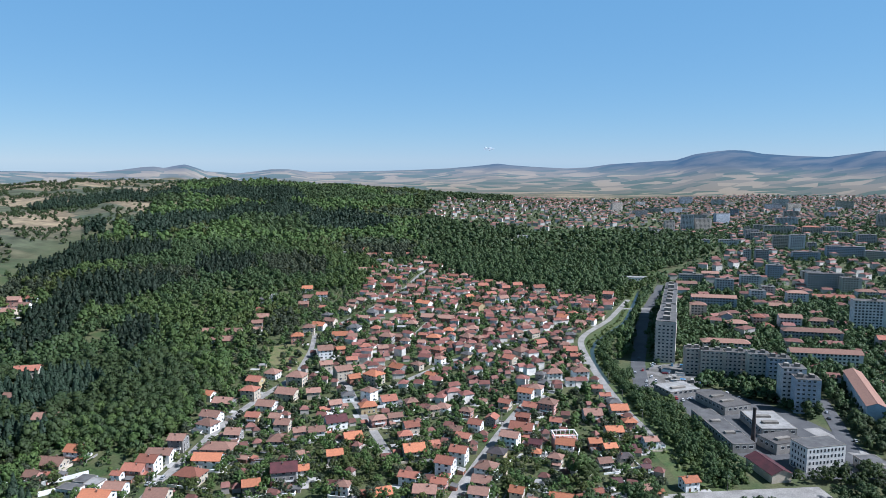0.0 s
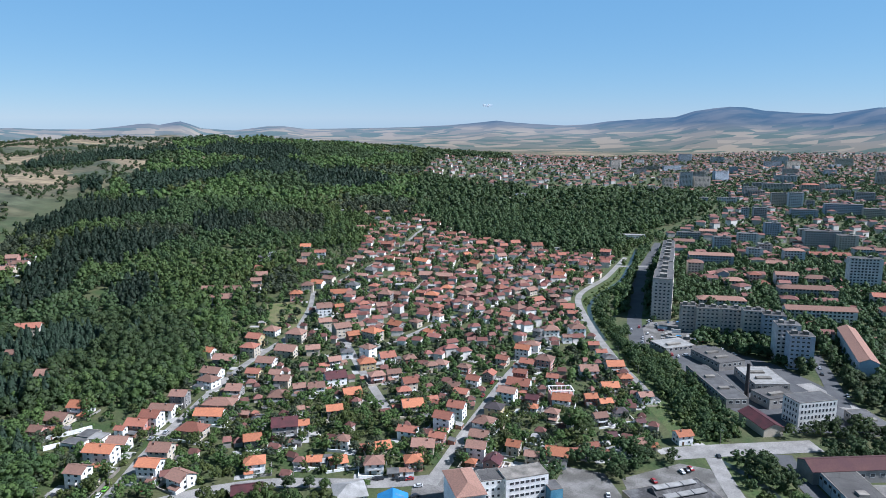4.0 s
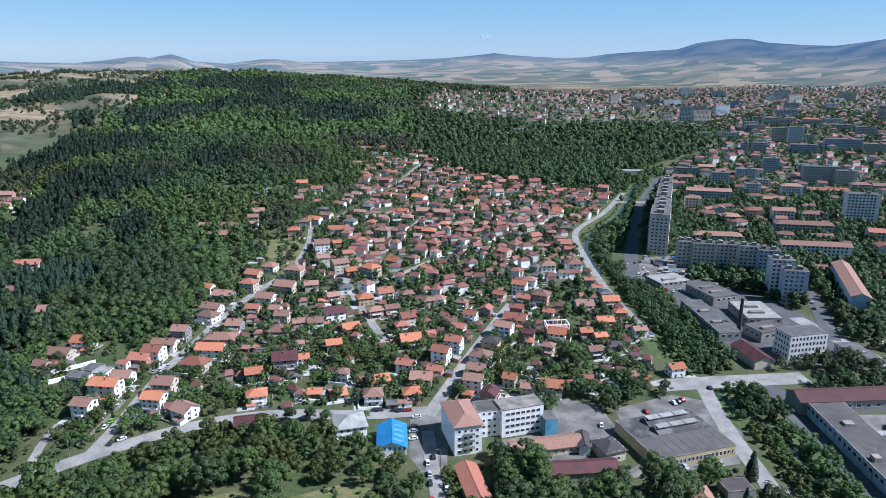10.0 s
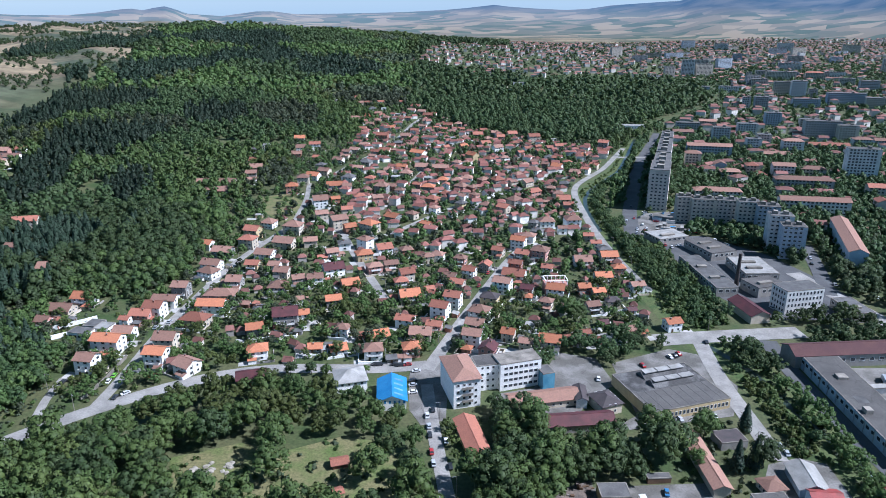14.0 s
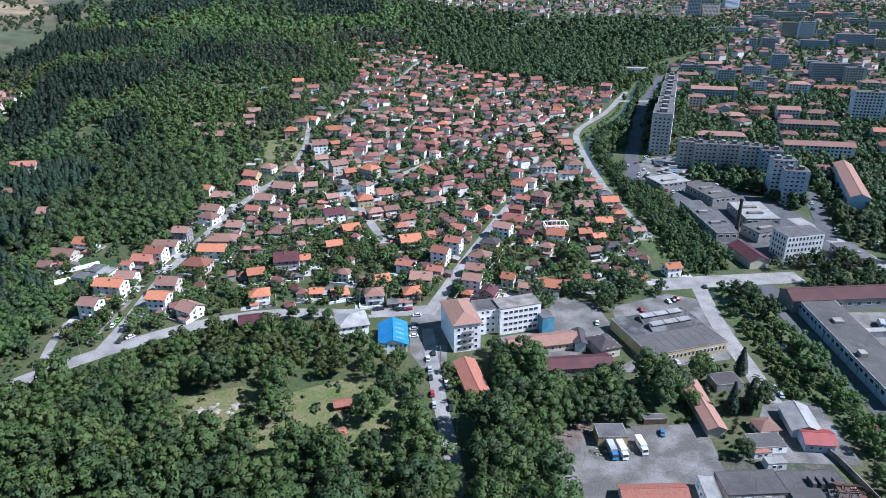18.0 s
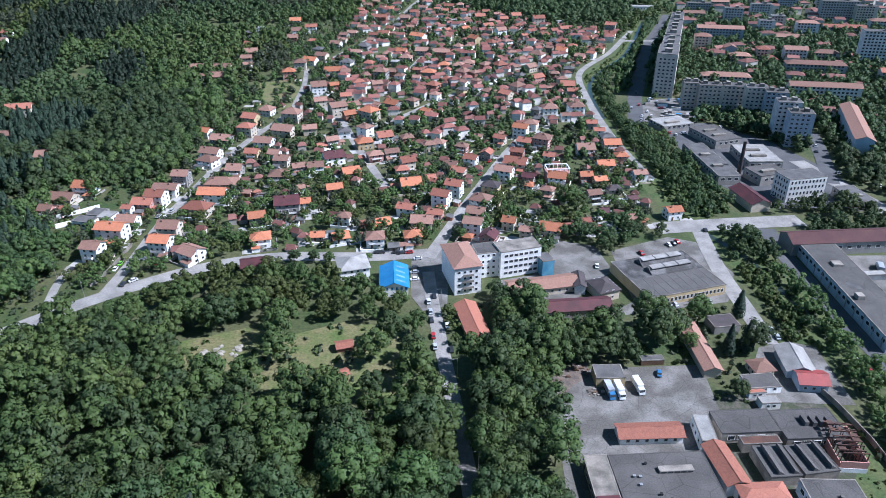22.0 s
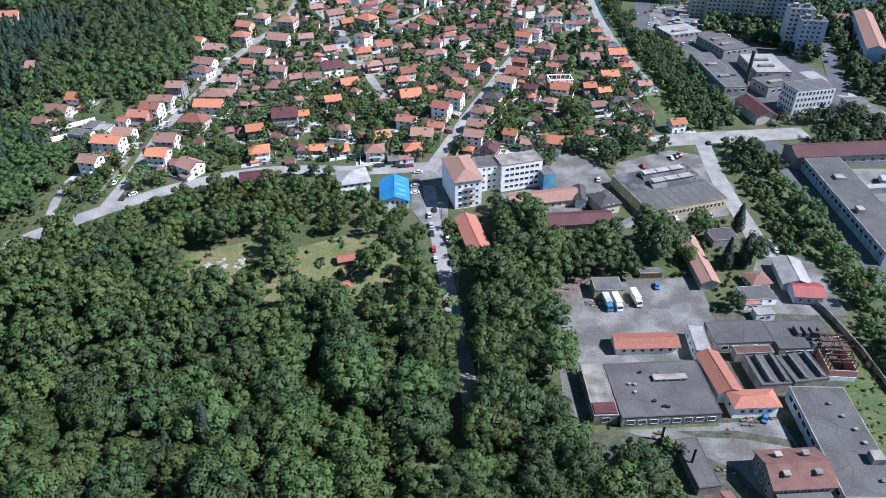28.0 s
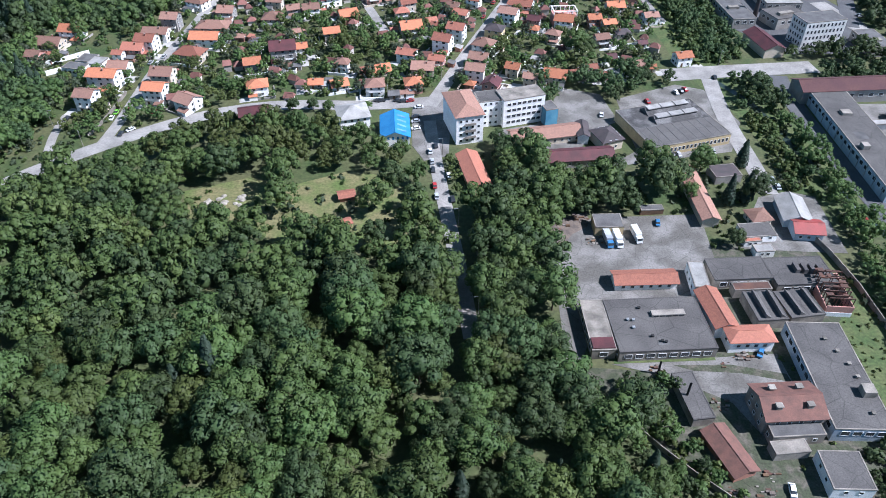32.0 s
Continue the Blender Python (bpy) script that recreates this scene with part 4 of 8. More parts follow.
house(-90.7, 609.2, 19, 7.2, 7.1, 2, "gable", "o", "b")
house(-70.6, 619.3, 20, 9.6, 9.0, 2, "hip", "r", "w")
house(-75.3, 566.7, 15, 8.6, 7.0, 3, "gable", "r", "c")
house(-109.6, 774.5, 162, 10.9, 9.9, 2, "gable", "t", "w")
house(-104.3, 792.8, 165, 8.2, 7.1, 2, "gable", "t", "c")
house(-105.5, 818.6, 159, 9.2, 8.4, 2, "gable", "t", "g")
house(-97.3, 829.0, 162, 10.5, 10.1, 2, "gable", "t", "c")
house(-88.9, 860.4, 167, 10.8, 8.8, 2, "gable", "t", "w")
house(-83.0, 734.4, 164, 10.4, 8.4, 2, "gable", "t", "w")
house(-78.6, 763.1, 161, 13.0, 10.8, 2, "hip", "g", "g")
house(-73.1, 793.3, 161, 7.7, 7.2, 2, "gable", "t", "g")
house(-71.4, 819.4, 160, 10.3, 9.1, 2, "gable", "r", "g")
house(-61.1, 826.6, 161, 12.8, 10.8, 2, "gable", "r", "c")
house(-50.4, 826.3, 157, 7.3, 5.8, 2, "gable", "t", "b")
house(-66.6, 687.8, 165, 9.2, 7.8, 2, "hip", "r", "c")
house(-57.0, 710.3, 168, 7.9, 6.3, 2, "gable", "t", "w")
house(-51.1, 726.5, 170, 9.1, 8.8, 2, "hip", "t", "w")
house(-41.4, 692.7, 171, 7.7, 7.2, 2, "hip", "w", "g")
house(-31.9, 710.7, 165, 11.0, 10.2, 2, "hip", "t", "c")
house(-37.4, 740.3, 165, 10.4, 9.5, 2, "gable", "o", "p")
house(-48.1, 872.8, 171, 9.7, 9.3, 2, "hip", "g", "g")
house(-55.5, 854.3, 166, 8.9, 8.5, 2, "gable", "r", "c")
house(-32.1, 862.0, 170, 8.9, 7.8, 2, "gable", "t", "b")
house(-70.9, 921.7, 168, 14.4, 10.8, 2, "gable", "r", "b")
house(-63.0, 975.2, 170, 10.2, 9.3, 2, "gable", "o", "w")
house(-40.8, 919.4, 172, 11.6, 10.8, 2, "gable", "t", "p")
house(-100.6, 963.1, 173, 8.6, 8.5, 2, "gable", "r", "c")
house(-94.3, 997.1, 170, 10.4, 9.3, 2, "gable", "t", "b")
house(-87.6, 1023.7, 169, 10.7, 9.3, 2, "hip", "t", "b")
house(-119.5, 1035.7, -2, 12.3, 10.8, 2, "gable", "t", "g")
house(-100.1, 1052.3, 165, 11.0, 10.6, 2, "gable", "o", "w")
house(-88.4, 1076.6, 163, 9.6, 9.6, 2, "gable", "t", "b")
house(-75.0, 1047.6, 166, 9.4, 9.3, 2, "hip", "t", "g")
house(-58.6, 1072.5, 164, 8.0, 7.2, 2, "hip", "w", "g")
house(-42.0, 1047.7, 168, 9.4, 8.1, 2, "gable", "r", "g")
house(-39.0, 1108.9, 168, 11.6, 9.5, 2, "gable", "t", "w")
house(-83.5, 1118.7, 5, 7.6, 6.9, 2, "hip", "w", "w")
house(-91.7, 1166.1, 7, 10.5, 8.7, 2, "gable", "r", "w")
house(-111.4, 1156.5, 12, 10.4, 9.5, 2, "gable", "r", "p")
house(-133.1, 1202.8, 10, 10.0, 8.7, 2, "gable", "r", "c")
house(-162.3, 1167.2, 13, 8.9, 7.8, 2, "hip", "w", "g")
house(-123.3, 1153.5, 16, 8.7, 7.6, 2, "gable", "t", "c")
house(-100.1, 1110.7, 10, 10.0, 9.5, 2, "hip", "g", "w")
house(-56.3, 1173.9, 4, 8.8, 7.8, 2, "gable", "r", "w")
house(-65.6, 642.0, 20, 7.6, 7.2, 2, "hip", "t", "p")
house(-52.1, 646.6, 165, 12.0, 10.8, 3, "hip", "t", "g")
house(-43.1, 655.1, 165, 8.2, 6.8, 2, "gable", "t", "b")
house(-34.7, 639.8, 165, 8.0, 7.3, 2, "hip", "t", "w")
house(-52.8, 603.2, 19, 8.6, 7.4, 3, "gable", "t", "p")
house(-33.7, 1144.0, 163, 14.5, 10.8, 2, "gable", "r", "c")
house(-22.7, 1102.2, 164, 11.5, 9.6, 2, "gable", "t", "g")
house(-13.4, 1075.2, 164, 12.8, 10.4, 2, "gable", "r", "b")
house(-3.9, 1085.4, 166, 6.6, 5.9, 2, "gable", "r", "w")
house(-13.7, 1028.5, 161, 11.5, 9.4, 2, "gable", "t", "c")
house(-19.6, 987.5, 171, 10.3, 8.4, 2, "gable", "t", "w")
house(11.5, 1049.3, 165, 7.9, 7.4, 2, "hip", "t", "w")
house(15.8, 999.2, 171, 12.6, 10.1, 2, "gable", "r", "c")
house(30.8, 1009.2, 173, 9.7, 9.4, 2, "hip", "t", "g")
house(-0.4, 979.7, 168, 7.3, 5.9, 2, "gable", "r", "c")
house(9.9, 967.4, 172, 8.6, 7.3, 2, "gable", "r", "c")
house(33.6, 968.6, 6, 8.6, 7.3, 2, "gable", "r", "c")
house(21.3, 950.9, 169, 12.0, 9.6, 2, "hip", "t", "c")
house(20.3, 905.1, 10, 6.7, 6.2, 2, "hip", "w", "g")
house(36.2, 913.6, 7, 8.1, 7.0, 2, "hip", "t", "w")
house(-30.0, 956.7, 173, 11.3, 9.1, 2, "gable", "r", "w")
house(-14.7, 884.5, 173, 6.6, 5.4, 2, "gable", "m", "w")
house(-21.6, 813.8, 146, 17.4, 10.8, 2, "gable", "o", "w")
house(10.7, 844.7, 44, 7.5, 7.5, 2, "gable", "r", "c")
house(32.5, 852.3, 27, 8.8, 8.4, 2, "gable", "o", "p")
house(40.5, 788.3, 134, 12.2, 10.8, 3, "gable", "o", "y")
house(54.3, 931.0, 1, 12.4, 10.8, 2, "gable", "r", "b")
house(63.8, 961.1, 0, 9.3, 8.6, 2, "gable", "r", "g")
house(77.3, 944.1, 6, 8.4, 7.7, 2, "gable", "t", "g")
house(83.2, 914.9, 5, 9.5, 8.9, 2, "gable", "r", "p")
house(65.9, 902.3, 26, 8.7, 7.8, 2, "hip", "t", "b")
house(60.2, 871.4, 24, 12.2, 10.8, 2, "gable", "r", "c")
house(72.5, 831.4, 24, 11.1, 9.3, 3, "gable", "t", "w")
house(100.4, 936.4, 9, 11.9, 10.1, 2, "gable", "r", "c")
house(96.6, 871.6, 24, 10.4, 8.6, 2, "hip", "r", "w")
house(97.7, 814.1, 30, 7.3, 6.0, 2, "gable", "r", "g")
house(108.2, 838.3, 25, 7.5, 6.9, 2, "gable", "r", "w")
house(125.1, 903.5, 9, 14.1, 10.8, 3, "gable", "r", "c")
house(122.7, 849.2, 24, 7.6, 6.3, 2, "gable", "r", "b")
house(121.0, 817.8, 24, 8.5, 8.4, 2, "gable", "r", "c")
house(152.6, 909.3, 14, 6.1, 5.5, 1, "hip", "w", "w")
house(135.5, 842.1, 23, 7.6, 7.1, 2, "gable", "r", "g")
house(149.1, 853.3, 5, 9.0, 8.7, 2, "gable", "r", "c")
house(171.3, 845.8, 158, 7.7, 6.3, 2, "hip", "t", "c")
house(168.0, 797.9, 154, 8.4, 8.1, 2, "hip", "o", "w")
house(185.7, 834.2, 155, 6.2, 6.4, 1, "gable", "r", "c")
house(206.1, 861.1, 154, 11.8, 10.8, 3, "gable", "r", "g")
house(195.4, 814.8, 155, 10.5, 10.2, 2, "gable", "r", "w")
house(58.5, 778.8, 136, 10.9, 9.6, 2, "hip", "r", "w")
house(76.3, 785.0, 22, 9.9, 7.9, 2, "hip", "t", "w")
house(105.2, 788.2, 26, 7.6, 7.8, 2, "hip", "t", "b")
house(108.9, 763.4, 147, 8.5, 6.9, 2, "gable", "t", "w")
house(127.1, 788.1, 155, 8.2, 7.7, 2, "hip", "g", "w")
house(135.8, 782.1, 153, 9.9, 8.8, 2, "gable", "r", "w")
house(143.5, 760.6, 145, 8.0, 7.1, 2, "hip", "r", "c")
house(118.4, 751.7, 148, 7.9, 6.6, 2, "gable", "t", "g")
house(128.9, 740.6, 152, 10.6, 10.2, 2, "gable", "o", "w")
house(169.8, 746.1, 151, 8.4, 7.8, 2, "gable", "r", "c")
house(157.1, 726.6, 145, 8.2, 7.7, 2, "gable", "r", "w")
house(143.2, 713.2, 148, 9.1, 8.9, 2, "gable", "t", "p")
house(94.3, 746.3, 7, 11.7, 10.8, 2, "hip", "t", "w")
house(101.1, 724.0, 147, 14.0, 10.8, 2, "hip", "t", "w")
house(76.2, 732.0, 12, 9.3, 7.7, 2, "hip", "t", "w")
house(82.6, 702.8, 34, 8.9, 7.4, 2, "hip", "t", "w")
house(22.2, 760.4, 148, 9.5, 8.0, 2, "hip", "t", "w")
house(32.8, 760.4, 147, 7.3, 6.6, 2, "hip", "t", "w")
house(-15.5, 740.5, 169, 13.6, 10.8, 2, "gable", "t", "g")
house(4.0, 735.0, 169, 16.8, 10.8, 2, "gable", "t", "b")
house(5.9, 680.6, 171, 9.5, 8.5, 2, "hip", "o", "g")
house(-8.3, 653.0, 167, 12.0, 9.7, 2, "hip", "o", "g")
house(-9.3, 687.7, 171, 7.0, 6.3, 2, "hip", "w", "g")
house(29.9, 688.1, 170, 11.7, 10.8, 2, "hip", "t", "w")
house(19.9, 678.2, 172, 10.0, 8.3, 2, "hip", "t", "g")
house(23.6, 655.2, 140, 11.1, 9.8, 2, "hip", "t", "p")
house(34.8, 650.6, 36, 8.1, 7.7, 2, "hip", "t", "b")
house(46.4, 680.6, 32, 9.5, 8.6, 2, "hip", "t", "b")
house(59.9, 680.8, 32, 11.6, 10.8, 2, "hip", "r", "g")
house(74.1, 670.9, 34, 6.9, 5.6, 2, "gable", "t", "c")
house(88.0, 671.2, 39, 10.5, 8.8, 2, "gable", "t", "c")
house(75.6, 639.7, 34, 8.0, 7.4, 2, "hip", "g", "g")
house(89.1, 633.6, 34, 11.9, 9.9, 2, "gable", "r", "p")
house(47.4, 631.3, 35, 8.9, 7.9, 2, "gable", "m", "w")
house(34.4, 623.0, 137, 7.8, 6.3, 2, "hip", "t", "p")
house(8.1, 627.2, 140, 8.8, 8.2, 2, "hip", "r", "g")
house(23.8, 616.9, 133, 7.2, 5.8, 2, "gable", "t", "w")
house(-3.8, 609.4, 147, 10.4, 9.2, 2, "hip", "r", "b")
house(-18.8, 661.8, 165, 7.3, 6.7, 2, "gable", "r", "p")
house(-19.1, 633.4, 170, 6.5, 6.2, 2, "gable", "t", "w")
house(8.5, 659.5, 172, 6.7, 6.9, 2, "gable", "r", "w")
house(123.4, 664.1, 169, 8.4, 7.8, 2, "hip", "g", "g")
house(107.4, 646.2, 170, 8.2, 6.8, 2, "hip", "t", "b")
house(111.2, 627.2, 179, 8.9, 7.6, 2, "hip", "t", "c")
house(112.9, 607.4, 174, 11.4, 10.8, 2, "gable", "r", "c")
house(97.7, 606.9, 177, 5.3, 4.4, 1, "gable", "t", "p")
house(114.0, 588.4, 181, 8.4, 6.9, 2, "gable", "r", "g")
house(100.5, 586.6, 179, 4.6, 4.4, 1, "gable", "r", "g")
house(69.2, 605.5, 39, 11.3, 10.7, 2, "hip", "t", "g")
house(21.0, 594.0, 138, 8.3, 7.2, 2, "hip", "g", "y")
house(42.9, 588.5, 137, 10.0, 8.4, 2, "hip", "t", "c")
house(57.4, 581.3, 140, 9.9, 8.9, 2, "gable", "r", "c")
house(-2.1, 579.5, 147, 7.2, 7.1, 2, "hip", "t", "w")
house(-446.0, 733.7, 9, 14.6, 10.8, 2, "gable", "t", "w")
house(-446.8, 711.7, 9, 13.0, 10.8, 2, "gable", "t", "c")
house(-452.8, 764.0, 6, 9.8, 9.5, 2, "gable", "r", "w")
house(-460.9, 744.1, 11, 12.2, 10.7, 3, "gable", "t", "p")
lay_courts()

# ---- larger buildings ----
def flat_top(ob, w, d, h, mat, parapet=0.2, edge=None):
    """A flat roof with a parapet round it."""
    a, b = w / 2, d / 2
    child("roof", boxes("roof", [(-a + 0.25, a - 0.25, -b + 0.25, b - 0.25, h - 0.1, h + 0.12)], mat), ob)
    t = 0.28
    child("parapet", boxes("parapet", [(-a - 0.08, a + 0.08, -b - 0.08, -b + t, h - 0.2, h + parapet), (-a - 0.08, a + 0.08, b - t, b + 0.08, h - 0.2, h + parapet),
                                       (-a - 0.08, -a + t, -b + t, b - t, h - 0.2, h + parapet), (a - t, a + 0.08, -b + t, b - t, h - 0.2, h + parapet)], edge or (FELT if mat is FELT and ob.name[:4] in ("flat", "work", "nort", "fact", "sawt") and w > 9 and not (w < 17 and d > 40) else CONCRETE)), ob)


def openings(ob, w, d, storeys, pitch, step, mesh, sides="fbrl", first=1.0):
    """Windows in rows on the chosen sides."""
    table = {"f": (0, -d / 2, 0, w), "b": (0, d / 2, 180, w), "r": (w / 2, 0, 90, d), "l": (-w / 2, 0, -90, d)}
    for s in sides:
        cx, cy, turn, run = table[s]
        n = max(1, int((run - 1.0) / step))
        for k in range(storeys):
            for i in range(n):
                child("window", mesh, ob, pose(cx, cy, 0, 0, 0, turn) @ pose((i - (n - 1) / 2) * step, -0.02, k * pitch + first))


def block(name, x, y, yaw, w, d, h, roof, wall, label, category, windows=None, group=""):
    """A building of one mass. roof: flat, gable, hip and its covering."""
    kind, cover = roof
    swap = d > w and kind != "flat"
    if swap:
        w, d, yaw = d, w, yaw + 90
    ob = base(name, x, y, yaw, label, category, group)
    n = max(1, int(max(w, d) / 12))
    for i in range(n):
        u = ((i + 0.5) / n - 0.5)
        px, py = (u * w, 0) if w > d else (0, u * d)
        c, s = math.cos(radians(yaw)), math.sin(radians(yaw))
        FOOT.append((x + px * c - py * s, y + px * s + py * c, min(w, d) * 0.62 + 1.0))
    if kind == "flat":
        child("wall", wall_mesh(w, d, h, 0, False, wall), ob)
        flat_top(ob, w, d, h, cover)
    else:
        rise = d / 2 * 0.42
        child("wall", wall_mesh(w, d, h, rise, kind == "gable", wall), ob)
        child("roof", roof_mesh(w, d, h, rise, kind == "gable", cover), ob)
    if windows:
        openings(ob, w, d, *windows)
    return ob


INDUSTRIAL_WINDOW = window_mesh(2.6, 1.9)
TALL_WINDOW = window_mesh(1.35, 2.0)


def on_roof(ob, name, rows, mat):
    return child(name, boxes(name, rows, mat), ob)


# works on the near side of the avenue
hall = block("factory_hall", 70.0, 156.3, 3, 31.0, 23.0, 4.4, ("flat", FELT), CONCRETE, "long low factory hall with grey felt roof and skylight", "hall", (1, 3, 3.6, INDUSTRIAL_WINDOW, "fl", 1.3))
on_roof(hall, "skylight", [(-1.5, 9.5, 2.6, 5.0, 4.4, 5.5)], CONCRETE)
on_roof(hall, "skylight_glazing", [(-1.0 + k * 2.1, 0.7 + k * 2.1, 2.52, 2.62, 4.75, 5.25) for k in range(5)], GLASS)
for u, v in ((-9, -2), (-10, 1.5), (-8.2, 1.2), (-4, -6), (-1.5, -8.2), (-0.4, -8.6), (-5, 6.5)):
    on_roof(hall, "vent", [(u, u + 0.6, v, v + 0.6, 4.4, 5.1), (u - 0.15, u + 0.75, v - 0.15, v + 0.75, 5.1, 5.25)], RUBBER if u > -6 else STEEL)
on_roof(hall, "felt_patch", [(-2.6, 0.9, -9.4, -8.0, 4.5, 4.535)], ROOF["g"])
side = block("side_hall", 50.3, 156.2, 2, 7.6, 21.9, 4.2, ("flat", CONCRETE), CONCRETE, "narrow concrete side hall with pale patched roof", "hall", (1, 3, 4, INDUSTRIAL_WINDOW, "fl", 1.3))
on_roof(side, "lean_to_roof", [(-3.5, 3.5, -10.5, -6.0, 4.2, 4.75)], ROOF["m"])
block("storage_shed", 70.9, 179.6, 2, 21.4, 6.6, 3.2, ("gable", ROOF["r"]), WALL["w"], "low white shed with orange tiled gable roof in the yard", "shed", (1, 3, 3.2, WINDOW, "f", 1.1))
block("brick_store", 63.6, 210.1, 1, 10.8, 8.0, 4.2, ("flat", ROOF["g"]), WALL["y"], "small ochre brick store with grey flat roof", "store", (1, 3, 4, WINDOW, "fr", 1.6))
big = block("workshop", 118.0, 134.9, -2, 16.8, 40.6, 5.5, ("flat", FELT), WALL["l"], "long grey-roofed workshop with pale blue glazed side", "workshop", (1, 4, 3.4, INDUSTRIAL_WINDOW, "fl", 2.6))
for i, (u, v) in enumerate([(1, 13), (3, 8), (4.5, 3), (5, -2), (5.5, -7), (4, -15)]):
    on_roof(big, "roof_vent", [(u - 0.4, u + 0.4, v - 0.4, v + 0.4, 5.5, 6.3), (u - 0.55, u + 0.55, v - 0.55, v + 0.55, 6.3, 6.45)], CONCRETE)
on_roof(big, "stair_head", [(3.5, 7.0, -9.5, -6.0, 5.5, 8.0)], CONCRETE)
red = block("tiled_hall", 98.7, 123.8, 3, 17.0, 12.3, 6.5, ("gable", OLD_TILE), CONCRETE, "old grey hall with faded red tiled roof and dormers", "hall", (2, 3.0, 3.4, WINDOW, "flr", 1.2))
for u, v in ((-4.5, -3.2), (4.5, -3.2), (-4, 3.2), (4, 3.2)):
    on_roof(red, "dormer", [(u - 0.8, u + 0.8, v - 0.7, v + 0.7, 6.6, 9.0), (u - 1.0, u + 1.0, v - 0.9, v + 0.9, 9.0, 9.2)], CONCRETE)
block("lean_to", 98.9, 116.2, 3, 15.0, 5.2, 4.2, ("flat", ROOF["g"]), CONCRETE, "grey lean-to against the tiled hall", "annex", (1, 3, 3.2, WINDOW, "flr", 1.4))
block("lean_to", 95.6, 110.9, 5, 9.9, 4.1, 3.2, ("flat", CONCRETE), CONCRETE, "low concrete lean-to with patched roof", "annex")
block("pump_house", 107.2, 103.0, -2, 11.1, 11.6, 4.2, ("flat", FELT), WALL["w"], "square white outbuilding with grey flat roof and parapet", "outbuilding", (1, 3, 4, WINDOW, "flr", 2.0))
block("red_shed", 78.7, 110.1, 18, 6.9, 14.9, 3.0, ("gable", OLD_TILE), WALL["b"], "weathered shed with faded red ribbed roof", "shed", (1, 3, 4, WINDOW, "f", 1.2))
block("tiled_wing", 90.2, 162.4, 7, 7.0, 17.0, 5.2, ("gable", ROOF["r"]), WALL["w"], "long wing with orange tiled gable roof", "wing", (1, 3.4, 3.2, WINDOW, "f", 1.6))
block("tiled_wing", 97.4, 150.9, 2, 14.0, 6.4, 5.2, ("hip", ROOF["r"]), WALL["w"], "white two-storey wing with orange tiled hip roof", "wing", (1, 3.4, 2.8, WINDOW, "flr", 2.4))
block("works_shed", 104.3, 182.7, 3, 20.5, 11.1, 4.2, ("flat", FELT), CONCRETE, "flat grey works building with rusty edge", "works", (1, 3, 3.4, INDUSTRIAL_WINDOW, "f", 1.2))
wk = block("works_shed", 125.3, 181.4, 3, 21.2, 14.0, 4.2, ("flat", FELT), CONCRETE, "flat grey works building with roof ducts", "works", (1, 3, 3.4, INDUSTRIAL_WINDOW, "f", 1.2))
SOOT = paint("sooty_steel", (0.06, 0.056, 0.055), (0.1, 0.09, 0.085))
for i in range(4):
    on_roof(wk, "duct", [(-2 + i * 2.6, -0.6 + i * 2.6, -1.5 - i * 0.4, 2.5 - i * 0.4, 4.2, 6.0)], SOOT)
for x, y, yaw, w, d in ((107.4, 164.6, 4, 10.1, 13.6), (119.1, 165.6, 8, 11.8, 12.4)):
    ob = block("north_light_shed", x, y, yaw, w, d, 4.0, ("flat", FELT), CONCRETE, "low works bay with raised glazed roof ridges", "works")
    for k in (-0.22, 0.28):
        cx = k * w
        child("roof_light", mesh_of("roof_light", [(cx - 0.2, -d / 2 + 0.8, 4.1), (cx + 2.0, -d / 2 + 0.8, 4.1), (cx - 0.2, -d / 2 + 0.8, 5.7), (cx - 0.2, d / 2 - 0.8, 4.1), (cx + 2.0, d / 2 - 0.8, 4.1), (cx - 0.2, d / 2 - 0.8, 5.7)],
                                    [(0, 1, 2), (3, 5, 4), (0, 2, 5, 3), (1, 4, 5, 2)], [FELT, ROOF["g"]], [0, 0, 1, 0]), ob)
ruin = base("steel_frame_ruin", 132.6, 171.7, -5, "rusty open steel roof frame over broken white walls", "ruin")
FOOT.append((132.6, 171.7, 9))
child("wall", boxes("wall", [(-4.3, 4.3, -8.7, -8.4, -1, 4.6), (-4.3, -4.0, -8.4, 8.4, -1, 3.6), (4.0, 4.3, -8.4, 8.4, -1, 4.5), (-4.3, 4.3, 8.4, 8.7, -1, 4)], WALL["p"]), ruin)
child("plinth", boxes("plinth", [(-4.35, 4.35, -8.78, -8.7, -1, 1.9)], WALL["w"]), ruin, None, "peeling white plinth")
rq = random.Random(5)
for i in range(9):
    v = -7.6 + i * 1.9 + rq.uniform(-0.4, 0.4)
    t = rq.uniform(6.2, 7.4)
    rows = [(-4.2, 4.2, v - 0.12, v + 0.12, t, t + 0.35), (-4.2, -3.95, v - 0.12, v + 0.12, 0, t + 0.3), (3.95, 4.2, v - 0.12, v + 0.12, 0, t + 0.3), (-0.1, 0.1, v - 0.1, v + 0.1, 2, t)]
    rows += [(u, u + rq.uniform(0.8, 2.4), v, v + rq.uniform(0.5, 1.7), t + 0.36, t + 0.44) for u in (-4.1, -1.5, 1.2) if rq.random() < 0.5]
    child("truss", boxes("truss", rows, RUST), ruin)
block("white_store", 89.3, 179.0, -4, 5.3, 13.0, 4.8, ("flat", ROOF["w"]), WALL["w"], "narrow white store with pale roof beside the works", "store", (1, 3, 3.6, WINDOW, "fl", 1.6))
